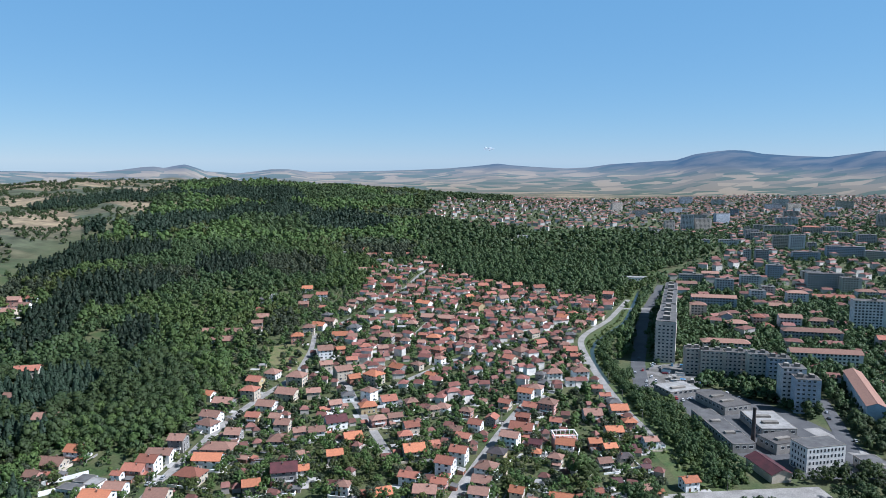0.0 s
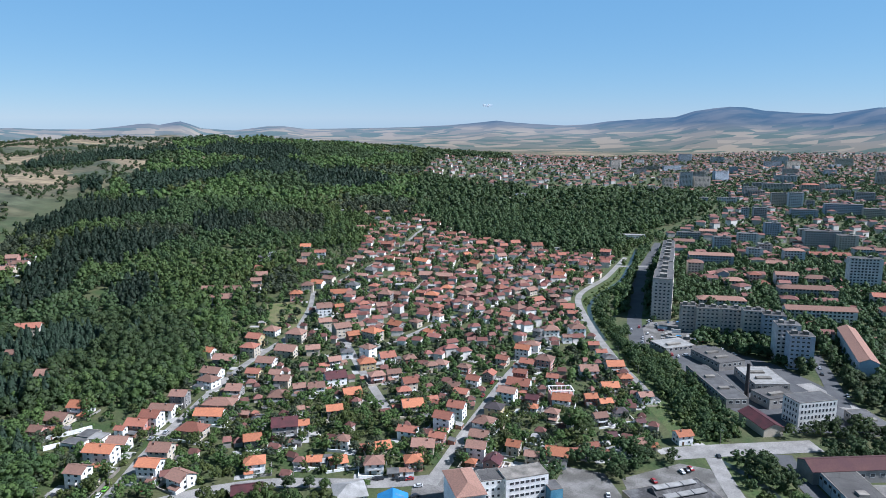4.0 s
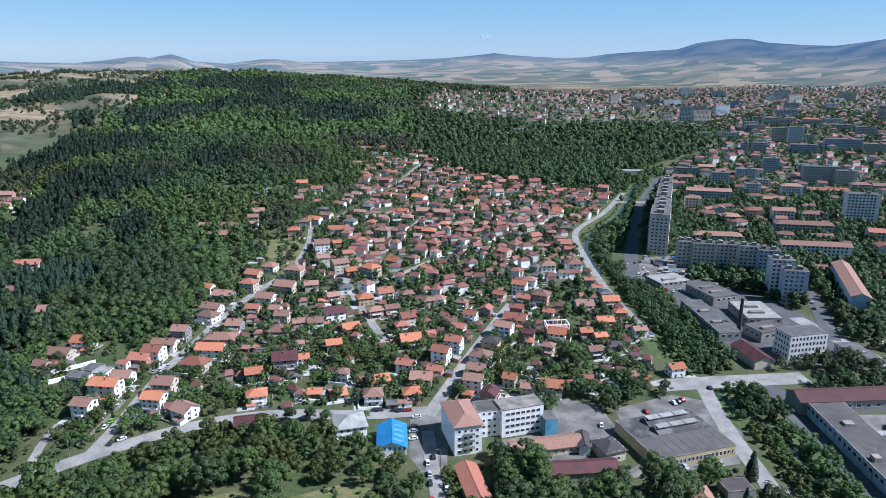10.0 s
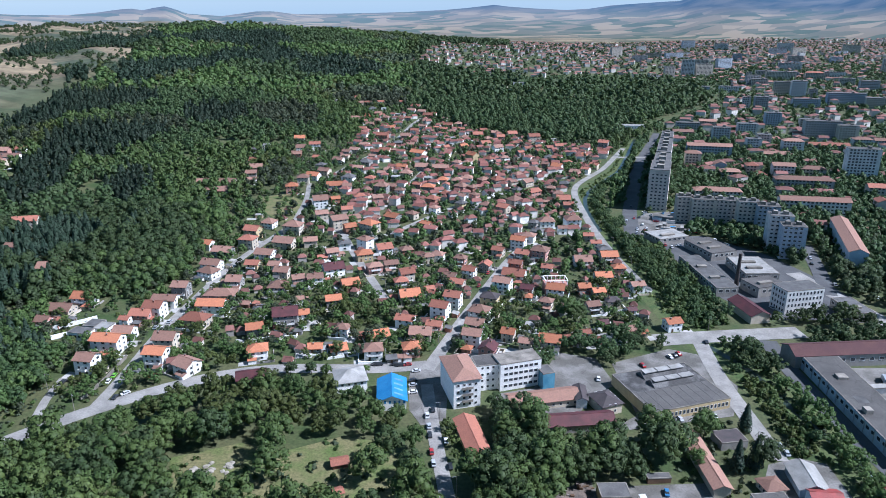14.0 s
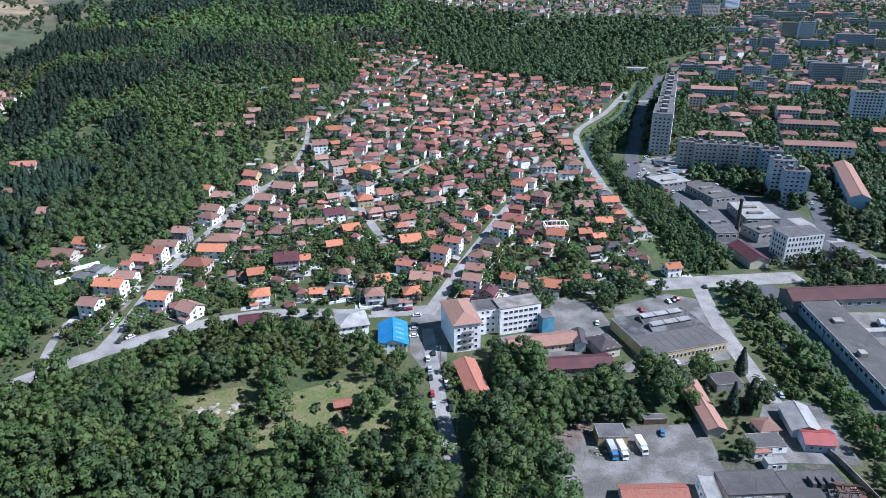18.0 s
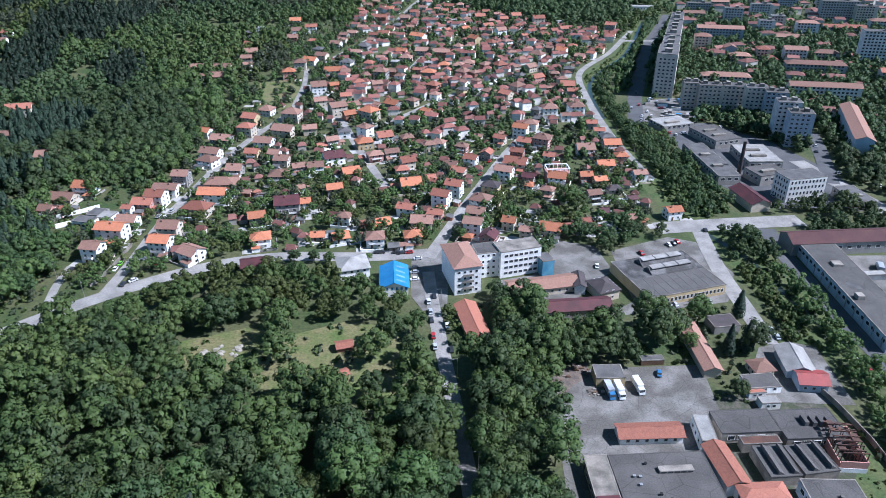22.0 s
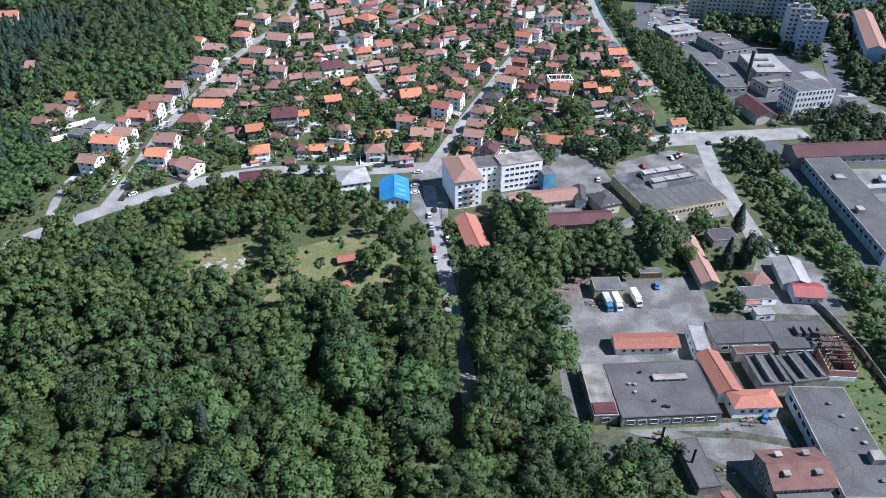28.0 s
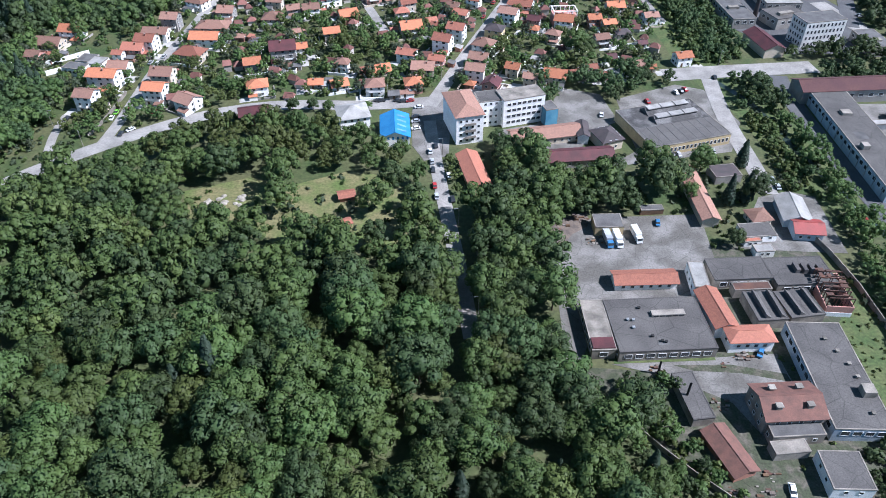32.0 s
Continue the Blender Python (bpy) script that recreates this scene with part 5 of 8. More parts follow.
block("long_shed", 137.3, 217.6, -6, 10.0, 15.0, 3.6, ("gable", ROOF["w"]), WALL["l"], "long shed with pale corrugated roof", "shed", (1, 3, 4, WINDOW, "f", 1.2))
block("red_front_shed", 138.2, 206.4, -6, 10.2, 8.4, 3.8, ("gable", paint("red_sheet_roof", (0.34, 0.07, 0.06), (0.22, 0.06, 0.05), rough=0.6)), WALL["l"], "shed end with red sheet roof and blue edge", "shed", (1, 3, 3, WINDOW, "f", 1.2))
block("garage_row", 119.2, 205.6, 5, 12.4, 8.0, 3.0, ("flat", FELT), WALL["w"], "low white garage with grey flat roof", "garage", (1, 3, 3.6, WINDOW, "f", 1.4))
block("gatehouse", 118, 195, 4, 7, 4, 3, ("flat", ROOF["w"]), WALL["w"], "small white gatehouse with flat roof", "gatehouse", (1, 3, 2.2, WINDOW, "f", 1.0))
block("tiled_barrack", 103.1, 228.5, 1, 6.3, 35.2, 4, ("gable", ROOF["t"]), WALL["c"], "long low building with faded orange tiled roof", "building", (1, 3, 3.6, WINDOW, "f", 1.2))
block("dark_shed", 118.9, 244.1, 8, 11.4, 8.6, 3.6, ("flat", ROOF["d"]), WALL["g"], "dark shed under tall conifers", "shed")

# round the crossing
WEATHERED = paint("weathered_grey_sheets", (0.13, 0.125, 0.12), (0.055, 0.052, 0.05), big=0.16, fine=1.6, stain=0.8, grit=1.3, cracks=0.25)
saw = block("sawtooth_hall", 105.8, 281.1, 17, 39.4, 34.1, 5.2, ("flat", WEATHERED), WALL["y"], "broad weaving hall with weathered grey sheet roof and yellow walls", "hall", (1, 3, 2.0, TALL_WINDOW, "f", 1.6))
for v in (2.5, 10.5):
    child("roof_light", mesh_of("roof_light", [(-8, v - 3, 5.3), (16, v - 3, 5.3), (-8, v + 1.2, 7.6), (16, v + 1.2, 7.6), (-8, v + 4.6, 5.3), (16, v + 4.6, 5.3)],
                                [(0, 1, 3, 2), (2, 3, 5, 4), (0, 2, 4), (1, 5, 3), (0, 4, 5, 1)], WEATHERED), saw)
    child("glazing", boxes("glazing", [(-6.5, 14, v - 0.5, v + 0.1, 6.3, 7.35)], GLASS), saw)
    child("cap", boxes("cap", [(-7 + q * 7.2, -0.4 + q * 7.2, v - 0.9, v + 2.6, 7.4, 7.75) for q in range(3)], ROOF["w"]), saw)
child("felt_sheet", boxes("felt_sheet", [(-19.3, 19.3, -16.7, -1.2, 5.3, 5.38)], FELT), saw)
for v in range(9):
    child("felt_seam", boxes("felt_seam", [(-18 + v * 4.2, -17.7 + v * 4.2, -16, -1.0, 5.3, 5.46)], ROOF["g"]), saw)
block("clinic_block", 37.2, 293.5, 17, 20.4, 10.5, 13.8, ("flat", CONCRETE), WALL["w"], "white five-storey block with ribbon windows and flat roof", "block", (4, 3.05, 2.5, WIDE_WINDOW, "flr", 1.6))
block("clinic_link", 22.1, 291.8, 13, 10.9, 10.2, 13, ("flat", FELT), WALL["w"], "white stair block with balconies between two buildings", "block", (4, 3.2, 2.6, WINDOW, "f", 1.4))
cb = block("corner_block", 10.3, 283.3, 14, 12.4, 23.3, 14.2, ("hip", ROOF["t"]), WALL["w"], "four-storey white corner block with pinkish tiled hip roof", "block", (4, 3.2, 2.7, WINDOW, "flr", 1.3))
for k in range(3):
    child("balcony", boxes("balcony", [(-12.7, -11.5, -2.6, 2.6, 3.2 + k * 3.2, 3.4 + k * 3.2), (-12.7, -12.55, -2.6, 2.6, 3.4 + k * 3.2, 4.4 + k * 3.2)], CONCRETE), cb)
block("brown_row", 47.1, 275.2, 12, 31.6, 10.0, 3.8, ("gable", ROOF["t"]), WALL["c"], "long low row with brownish tiled roof", "building", (1, 3, 3.4, WINDOW, "f", 1.2))
block("brown_row_end", 64.4, 276.9, -4, 4.7, 12.0, 4.4, ("gable", ROOF["d"]), WALL["w"], "white end building with dark brown roof", "building", (1, 3, 2.8, WINDOW, "f", 1.6))
block("dark_roof_house", 74.3, 271.1, 20, 9.8, 11.4, 5, ("hip", ROOF["d"]), WALL["c"], "house with dark brown hip roof in the yard", "house", (2, 2.9, 3, WINDOW, "flr", 1.1))
block("maroon_hall", 58.9, 256.7, 6, 30.5, 9.2, 4, ("gable", ROOF["m"]), WALL["g"], "long hall with maroon sheet roof among trees", "hall", (1, 3, 4, WINDOW, "f", 1.4))
bh = block("blue_hall", -20.6, 279.6, 4, 12.4, 19.5, 4.8, ("gable", ROOF["b"]), WALL["w"], "white hall with bright blue sheet-metal roof", "hall", (1, 3, 4, WINDOW, "f", 1.5))
CLOUDED, BLUE_STRIPE = paint("clouded_rooflight", (0.16, 0.32, 0.48)), boxes("blue_stripe", [(-0.45, 0.45, -0.05, 0.03, 0, 1.4)], ROOF["b"])
for i in range(4):
    child("rooflight_strip", mesh_of("rooflight_strip", [(-7.6 + i * 4.2, -5.0, 5.66), (-6.2 + i * 4.2, -5.0, 5.66), (-6.2 + i * 4.2, -1.0, 7.36), (-7.6 + i * 4.2, -1.0, 7.36)], [(0, 1, 2, 3)], CLOUDED), bh)
for i in range(6):
    child("blue_stripe", BLUE_STRIPE, bh, pose(-9.77, 5.2 - i * 2.1, 3.5, 0, 0, -90))
block("pale_house", -40.8, 291.0, 15, 13.8, 13.2, 6, ("hip", ROOF["w"]), WALL["w"], "large white house with pale grey hip roof", "house", (2, 2.9, 3, WINDOW, "flr", 1.1))
block("tiled_lodge", 14.0, 245.3, 12, 8.5, 26.2, 3.8, ("gable", ROOF["r"]), WALL["y"], "long lodge with orange-red tiled roof beside the lane", "lodge", (1, 3, 4, WINDOW, "f", 1.2))
block("glass_annex", 50.5, 291, 17, 6, 8, 8.5, ("flat", ROOF["g"]), paint("blue_glazing", (0.08, 0.22, 0.32), (0.14, 0.32, 0.42), rough=0.2), "blue glazed annex of the white block", "annex")
gl = block("depot_hall", 186.9, 266.5, -1, 17.6, 82.0, 6.5, ("flat", FELT), WALL["l"], "very long grey-roofed depot with pale wall panels", "hall", (1, 4, 4.0, INDUSTRIAL_WINDOW, "fl", 3.4))
on_roof(gl, "roof_light", [(-3, 1.5, 17, 21, 6.5, 7.8)], CONCRETE)
on_roof(gl, "stair_head", [(-6.5, -3.5, -12, -8.5, 6.5, 8.6)], CONCRETE)
on_roof(gl, "felt_patch", [(-4.5, 0.5, -3, 3, 6.62, 6.66)], ROOF["g"])
for k in range(11):
    on_roof(gl, "downpipe", [(-9.0, -8.78, -38 + k * 7.4, -37.6 + k * 7.4, 0.0, 6.4)], STEEL)
block("maroon_depot", 204.5, 314.5, 4, 59.2, 13.2, 7, ("gable", paint("rusty_maroon_sheets", (0.07, 0.032, 0.033), (0.095, 0.045, 0.038), big=0.12, fine=1.5, stain=0.4)), WALL["g"], "long depot with dark rusty maroon sheet roof", "hall", (1, 4, 5, INDUSTRIAL_WINDOW, "f", 3.0))

# the factory across the avenue
CLAD = paint("weathered_pale_cladding", (0.66, 0.64, 0.6), (0.5, 0.48, 0.45))
block("factory_office", 210.6, 378.0, 12, 24.5, 13.5, 14.5, ("flat", ROOF["g"]), CLAD, "pale grey four-storey factory office with rows of tall dark windows", "office", (4, 3.4, 2.3, TALL_WINDOW, "flr", 1.1))
for nm, x, y, yaw, w, d, h, cover in (("factory_bay", 175.2, 424.8, 4, 13.9, 58.5, 6, ROOF["g"]), ("factory_bay", 196.0, 475.7, 17, 21.0, 31.3, 6, FELT), ("factory_bay", 209, 435, 0, 22, 32, 6, ROOF["w"]),
                                      ("factory_bay", 203.1, 404.1, 17, 21.2, 15.9, 6.5, FELT), ("factory_bay", 173.7, 504.8, 18, 25.7, 20, 5, ROOF["w"]), ("factory_bay", 238.9, 369.0, 4, 12.4, 22.4, 6, ROOF["g"])):
    ob = block(nm, x, y, yaw, w, d, h, ("flat", cover), WALL["g"], "low factory bay with grey flat roof", "factory", (1, 3, 4.2, INDUSTRIAL_WINDOW, "fl", 3.0))
    for k in range(2 if d > 30 else 1):
        on_roof(ob, "roof_light", [(-w * 0.3, w * 0.15, -d / 4 + k * d / 3, -d / 4 + 3 + k * d / 3, h + 0.1, h + 1.3)], CONCRETE)
block("maroon_store", 179.2, 369.2, 9, 11.6, 24.0, 5, ("gable", ROOF["m"]), WALL["c"], "low store with dull red sheet roof beside the avenue", "store", (1, 3, 4, WINDOW, "f", 1.4))
stack = base("factory_chimney", 189.8, 412.4, 0, "tall dark brick factory chimney", "chimney")
FOOT.append((189.8, 412.4, 4))
child("shaft", mesh_of("shaft", [(math.cos(a) * r, math.sin(a) * r, z) for z, r in ((-1, 1.5), (0, 1.45), (10, 1.2), (20.5, 0.95), (21.3, 1.1), (22, 1.1)) for a in [i * math.tau / 16 for i in range(16)]],
                       [(k * 16 + i, k * 16 + (i + 1) % 16, (k + 1) * 16 + (i + 1) % 16, (k + 1) * 16 + i) for k in range(5) for i in range(16)] + [tuple(80 + i for i in range(16))], paint("sooty_brick", (0.06, 0.05, 0.047))), stack)

# apartment quarter
PANEL = [paint("white_panel", (0.6, 0.59, 0.57), (0.42, 0.41, 0.40)), paint("cream_panel", (0.5, 0.45, 0.38), (0.36, 0.33, 0.28)), paint("blue_grey_panel", (0.38, 0.42, 0.47), (0.29, 0.32, 0.36)), paint("grey_panel", (0.4, 0.39, 0.38), (0.28, 0.275, 0.27)), paint("beige_panel", (0.52, 0.46, 0.40), (0.38, 0.335, 0.29))]


def apartments(x, y, yaw, w, d, h, roof):
    rng = random.Random(int(x * 3 + y))
    storeys = max(2, int(h / 3))
    wall = rng.choice(PANEL)
    kind = ("flat", ROOF["g"] if rng.random() < 0.5 else FELT) if roof == "f" else (rng.choice(("hip", "gable")), ROOF[rng.choice("trt")])
    near = math.hypot(x, y) < 610
    ob = block("apartment_building", x, y, yaw, w, d, h, kind, wall, f"{storeys}-storey panel apartment building with {'flat grey' if roof == 'f' else 'red tiled'} roof", "apartment building", None, "apartment buildings of the town")
    bays = [-w / 2 + 1 + i * 3.3 for i in range(max(1, int((w - 1.2) / 3.3)))]
    if near:
        for k in range(storeys):
            for u in bays:
                child("window", WIDE_WINDOW, ob, pose(u + 0.95, -d / 2 - 0.02, k * 3.0 + 1.0))
    far_panes = [(u, u + 1.9, s * d / 2 - 0.05, s * d / 2 + 0.05, k * 3.0 + 1.0, k * 3.0 + 2.5) for k in range(storeys) for u in bays for s in ((1,) if near else (-1, 1))]
    tagged(child("window_panes", boxes("window_panes", far_panes, GLASS), ob), kind="stuff")
    if near:
        for k in range(1, storeys):
            for u in (-w * 0.3, w * 0.22):
                child("balcony", boxes("balcony", [(u - 1.6, u + 1.6, -1.2, 0, k * 3.0 - 0.15, k * 3.0), (u - 1.6, u + 1.6, -1.2, -1.1, k * 3.0, k * 3.0 + 1.0)], wall), ob, pose(0, -d / 2, 0))
    if kind[0] == "flat":
        for u in (-w / 4, w / 5) if near else (w / 6,):
            on_roof(ob, "lift_house", [(u - 1.6, u + 1.6, -1.8, 1.8, h, h + 2.4)], CONCRETE)


LOGGIA = boxes("loggia", [(-0.14, 0.1, -2, 2, 0.9, 2.1), (-0.9, 0.1, -2.2, 2.2, -0.1, 0.05), (-0.9, -0.8, -2.2, 2.2, 0.05, 0.9)], [GLASS, PANEL[4]], [0, 1, 1])
# a chain of tall slabs along the boulevard
for i, (w, h) in enumerate(((16.5, 36), (14.5, 35), (13.5, 36), (13.5, 35), (12.5, 36))):
    x, y = 196.0 + i * 13.4, 603 + i * 38.6
    ob = block("tower_slab", x, y, -19.3, w, 40.0, h, ("flat", ROOF["g"]), PANEL[0 if i % 2 else 4], "tall beige panel apartment slab with balconies along the boulevard", "apartment building", (11, 3.0, 3.4, WIDE_WINDOW, "f", 1.0) if i == 0 else None, "tall slabs")
    places = [(-w / 2, -14 + j * 9, k * 3 + 0.6) for k in range(11) for j in range(4)]
    if i < 2:
        for p in places:
            child("loggia", LOGGIA, ob, pose(*p))
    else:
        rows = [(x - 0.9, x + 0.1, y - 2.2, y + 2.2, z - 0.1, z + 0.9) for x, y, z in places] + [(x - 0.14, x + 0.1, y - 2, y + 2, z + 0.9, z + 2.1) for x, y, z in places]
        tagged(child("loggias", boxes("loggias", rows, [PANEL[4], GLASS], [0] * len(places) + [1] * len(places)), ob), kind="stuff")
    on_roof(ob, "lift_house", [(-3, 3, -14, -8, h, h + 3.2)], CONCRETE)
    on_roof(ob, "lift_house", [(-2.5, 2.5, 6, 11, h, h + 2.8)], CONCRETE)
apartments(203, 556, -10, 13, 12, 21, 'f')
apartments(216, 549, -10, 19, 12, 21, 'f')
apartments(233, 546, -12, 19, 12, 21, 'f')
apartments(244, 530, -13, 16, 12, 24, 'f')
apartments(254, 518, -14, 16, 12, 24, 'f')
apartments(247, 483, -11, 16, 12, 27, 'f')
apartments(249, 467, -12, 16, 12, 24, 'f')
apartments(256, 622, -10, 41, 12, 9, 'r')
apartments(314, 803, -12, 49, 12, 15, 'r')
apartments(362, 893, -10, 21, 12, 21, 'f')
apartments(276, 747, -13, 16, 12, 18, 'r')
apartments(296, 722, -10, 11, 12, 12, 'r')
apartments(298, 699, -10, 19, 12, 9, 'r')
apartments(326, 714, -12, 12, 12, 12, 'r')
apartments(377, 830, -11, 17, 12, 18, 'f')
apartments(327, 699, -11, 15, 12, 6, 'r')
apartments(351, 698, -13, 21, 12, 15, 'r')
apartments(349, 651, -11, 52, 12, 12, 'r')
apartments(321, 576, -10, 56, 12, 12, 'r')
apartments(427, 693, -13, 30, 12, 33, 'f')
apartments(471, 837, -10, 46, 12, 9, 'r')
apartments(417, 816, -11, 23, 12, 18, 'r')
apartments(507, 923, -10, 45, 12, 24, 'f')
apartments(391, 800, -12, 32, 12, 6, 'r')
apartments(388, 709, -14, 23, 12, 9, 'r')
apartments(352, 987, -10, 31, 12, 12, 'f')
apartments(327, 932, -10, 26, 12, 9, 'r')
apartments(391, 1018, -12, 23, 12, 9, 'r')
apartments(403, 621, -14, 19, 12, 12, 'r')
apartments(377, 572, -13, 10, 12, 12, 'r')
apartments(532, 906, -11, 24, 12, 21, 'f')
apartments(524, 858, -13, 22, 12, 12, 'r')
apartments(554, 866, -9, 20, 12, 9, 'r')
apartments(485, 1018, -11, 22, 12, 21, 'f')
apartments(528, 997, -13, 26, 12, 15, 'f')
apartments(424, 959, -11, 26, 12, 15, 'f')
apartments(402, 859, -12, 16, 12, 18, 'f')
apartments(594, 1707, -12, 29, 14, 39, 'f')
apartments(547, 1198, -12, 21, 14, 21, 'f')
apartments(670, 1378, -15, 38, 14, 27, 'f')
apartments(676, 1335, -14, 26, 14, 33, 'f')
apartments(718, 1361, -14, 16, 11, 15, 'f')
apartments(719, 1249, -13, 62, 14, 21, 'f')
apartments(805, 1682, -11, 66, 14, 18, 'f')
apartments(722, 1662, -20, 12, 10, 18, 'f')
apartments(926, 1893, -17, 56, 14, 21, 'f')
apartments(908, 1673, -15, 12, 10, 18, 'f')
apartments(1148, 1832, -17, 28, 14, 36, 'f')
apartments(881, 1456, -15, 36, 14, 21, 'f')
apartments(526, 1421, -19, 30, 14, 12, 'f')
apartments(583, 1427, -12, 37, 14, 12, 'f')
apartments(634, 1219, -15, 44, 14, 15, 'f')
apartments(752, 1206, -19, 40, 14, 18, 'f')
apartments(894, 1562, -14, 32, 14, 15, 'f')
apartments(872, 1659, -17, 38, 14, 18, 'r')
apartments(531, 1218, -18, 13, 10, 18, 'f')
block("gabled_block", 297.5, 481, -20.3, 11.5, 84, 12.0, ("gable", ROOF["t"]), WALL["l"], "long pale blue apartment block with red tiled gable roof", "apartment building", (3, 3.1, 4.2, WIDE_WINDOW, "fr", 1.6))

# a few pale buildings among the park woods
for x, y, yaw, w, dd, hh in ((165, 1408, -6, 30, 12, 9), (312, 1443, -14, 34, 10, 5), (335, 1470, -14, 20, 10, 5), (277, 1004, -8, 36, 14, 5)):
    block("park_building", x, y, yaw, w, dd, hh, ("flat", ROOF["w"]), WALL["w"], "low white building with pale roof among park trees", "building", (1, 3, 4, WIDE_WINDOW, "f", 1.5))
patch("sports_ground", [(98, 1352), (148, 1380), (150, 1410), (100, 1400)], paint("bare_sandy_ground", (0.42, 0.37, 0.28), (0.3, 0.26, 0.2), world_space=True, spread=0), 0.2, "bare sandy ground beside a park building", "ground")
FOOT += [(115, 1380, 24), (135, 1392, 20)]
block("rusty_canopy", 106.3, 174.2, 3, 13.0, 3.6, 3.7, ("flat", RUST), CONCRETE, "low canopy under rusty corrugated sheets", "canopy")

# ---- walls, huts, poles ----
def wall_line(name, pts, height, thick, mat, label, category="wall"):
    """A free-standing wall along a line of points."""
    v, f = [], []
    P = np.array(pts, float)
    T = np.gradient(P, axis=0) if len(P) > 2 else np.repeat([P[1] - P[0]], 2, 0)
    T /= np.linalg.norm(T, axis=1)[:, None]
    for (x, y), (a, b) in zip(P, T):
        z = ground_z(x, y)
        for s, h in ((-1, -0.3), (1, -0.3), (1, height), (-1, height)):
            v.append((x - b * thick / 2 * s, y + a * thick / 2 * s, z + h))
    n = len(P)
    for i in range(n - 1):
        for k in range(4):
            f.append((i * 4 + k, i * 4 + (k + 1) % 4, i * 4 + 4 + (k + 1) % 4, i * 4 + 4 + k))
    f += [(0, 3, 2, 1), (n * 4 - 4, n * 4 - 3, n * 4 - 2, n * 4 - 1)]
    return tagged(new(name, mesh_of(name, v, f, mat)), label, category)


wall_line("boundary_wall", [(12.5, 200), (14.6, 190.2), (19.7, 174.3), (22, 166)], 2.0, 0.25, CONCRETE, "pale concrete boundary wall beside the wood")
wall_line("boundary_wall", [(57, 117), (60.5, 112.4), (68, 104), (75.3, 96.9)], 2.2, 0.25, CONCRETE, "weathered concrete boundary wall of the works")
wall_line("boundary_wall", [(140, 204), (142.5, 194), (145, 176.5), (145.6, 155), (144.5, 130), (142, 112)], 2.4, 0.3, CONCRETE, "pale concrete boundary wall of the works")
wall_line("retaining_wall", [(-160.8, 278.5), (-158.5, 293), (-157.6, 308.1), (-157.5, 320)], 1.8, 0.5, CONCRETE, "stone retaining wall above the street")
wall_line("terrace_wall", [(-206, 340), (-196, 347), (-188, 353)], 2.6, 0.5, WALL["w"], "white terrace wall beside the houses")
wall_line("terrace_wall", [(-211, 352), (-200, 360), (-193, 366)], 2.4, 0.4, WALL["w"], "white terrace wall beside the houses")
wall_line("yard_kerb", [(46, 168), (42, 176), (40, 190), (44, 204)], 0.5, 0.4, CONCRETE, "crumbling concrete kerb of the yard", "kerb")
block("flat_workshop", -188.8, 354.0, -11, 8.7, 9.0, 3.4, ("flat", ROOF["g"]), WALL["l"], "low workshop with pale blue-grey sheet roof", "workshop", (1, 3, 3, WINDOW, "f", 1.0))
block("flat_workshop", -190.6, 342.6, -14, 11.5, 7, 4.4, ("flat", ROOF["g"]), WALL["w"], "white workshop with blue-grey sheet roof and glazed front", "workshop", (1, 3, 2.6, WIDE_WINDOW, "fr", 1.6))
block("flat_workshop", -181.4, 349.2, -11, 8.0, 9.0, 4.0, ("flat", ROOF["w"]), WALL["w"], "white flat-roofed workshop beside the houses", "workshop", (1, 3, 2.6, WINDOW, "fr", 1.2))
block("maroon_house", -87.3, 293.0, 14, 13, 9, 5.4, ("gable", ROOF["m"]), WALL["b"], "two-storey brick house with maroon roof behind trees", "house", (2, 2.7, 3, WINDOW, "fblr", 1.0))
block("white_hut", -11.7, 231.5, 20, 4.6, 4.0, 2.4, ("gable", ROOF["g"]), WALL["w"], "small white hut with dark grey roof by the lane", "hut", (1, 3, 2.2, WINDOW, "f", 0.8))
block("brick_hut", -38.1, 231, 15, 6, 4.5, 2.2, ("gable", ROOF["r"]), WALL["b"], "small brick hut with red roof in the clearing", "hut")
block("brick_hut", -37.0, 213, 30, 4, 3.4, 2.0, ("gable", ROOF["r"]), WALL["b"], "small brick hut with red roof in the clearing", "hut")
block("flat_store", 73.6, 128.5, -83, 17, 6.5, 3.4, ("flat", FELT), CONCRETE, "low grey store with felt roof under trees", "store")
block("kiosk", 82.9, 220.5, 3, 9, 3.2, 2.4, ("flat", ROOF["g"]), TIMBER, "row of dark timber kiosks at the yard edge", "kiosk")
block("small_house", 122.8, 214.5, 10, 7.5, 7, 3.2, ("hip", ROOF["t"]), WALL["c"], "small house with faded tiled hip roof", "house", (1, 3, 2.6, WINDOW, "fblr", 0.9))
block("white_cabin", 115.8, 200.6, 6, 6.5, 2.6, 2.4, ("flat", ROOF["r"]), WALL["w"], "white cabin with red edge", "cabin", (1, 3, 2, WINDOW, "f", 0.7))
block("parking_shelter", 205, 284, 5, 10, 4, 3, ("flat", ROOF["w"]), STEEL, "pale shelter in the depot yard", "shelter")
unfinished = base("terrace_frame", 73.3, 405, 4, "unfinished house with orange walls and white roof-terrace frame", "house")
FOOT.append((73.3, 405, 7))
child("wall", boxes("wall", [(-7, 7, -4.5, 4.5, -1, 6.2)], WALL["p"]), unfinished)
for u in range(6):
    for s in (-4.3, 4.3):
        child("post", boxes("post", [(-6.8 + u * 2.7 - 0.2, -6.8 + u * 2.7 + 0.2, s - 0.2, s + 0.2, 6.2, 8.6)], WALL["w"]), unfinished)
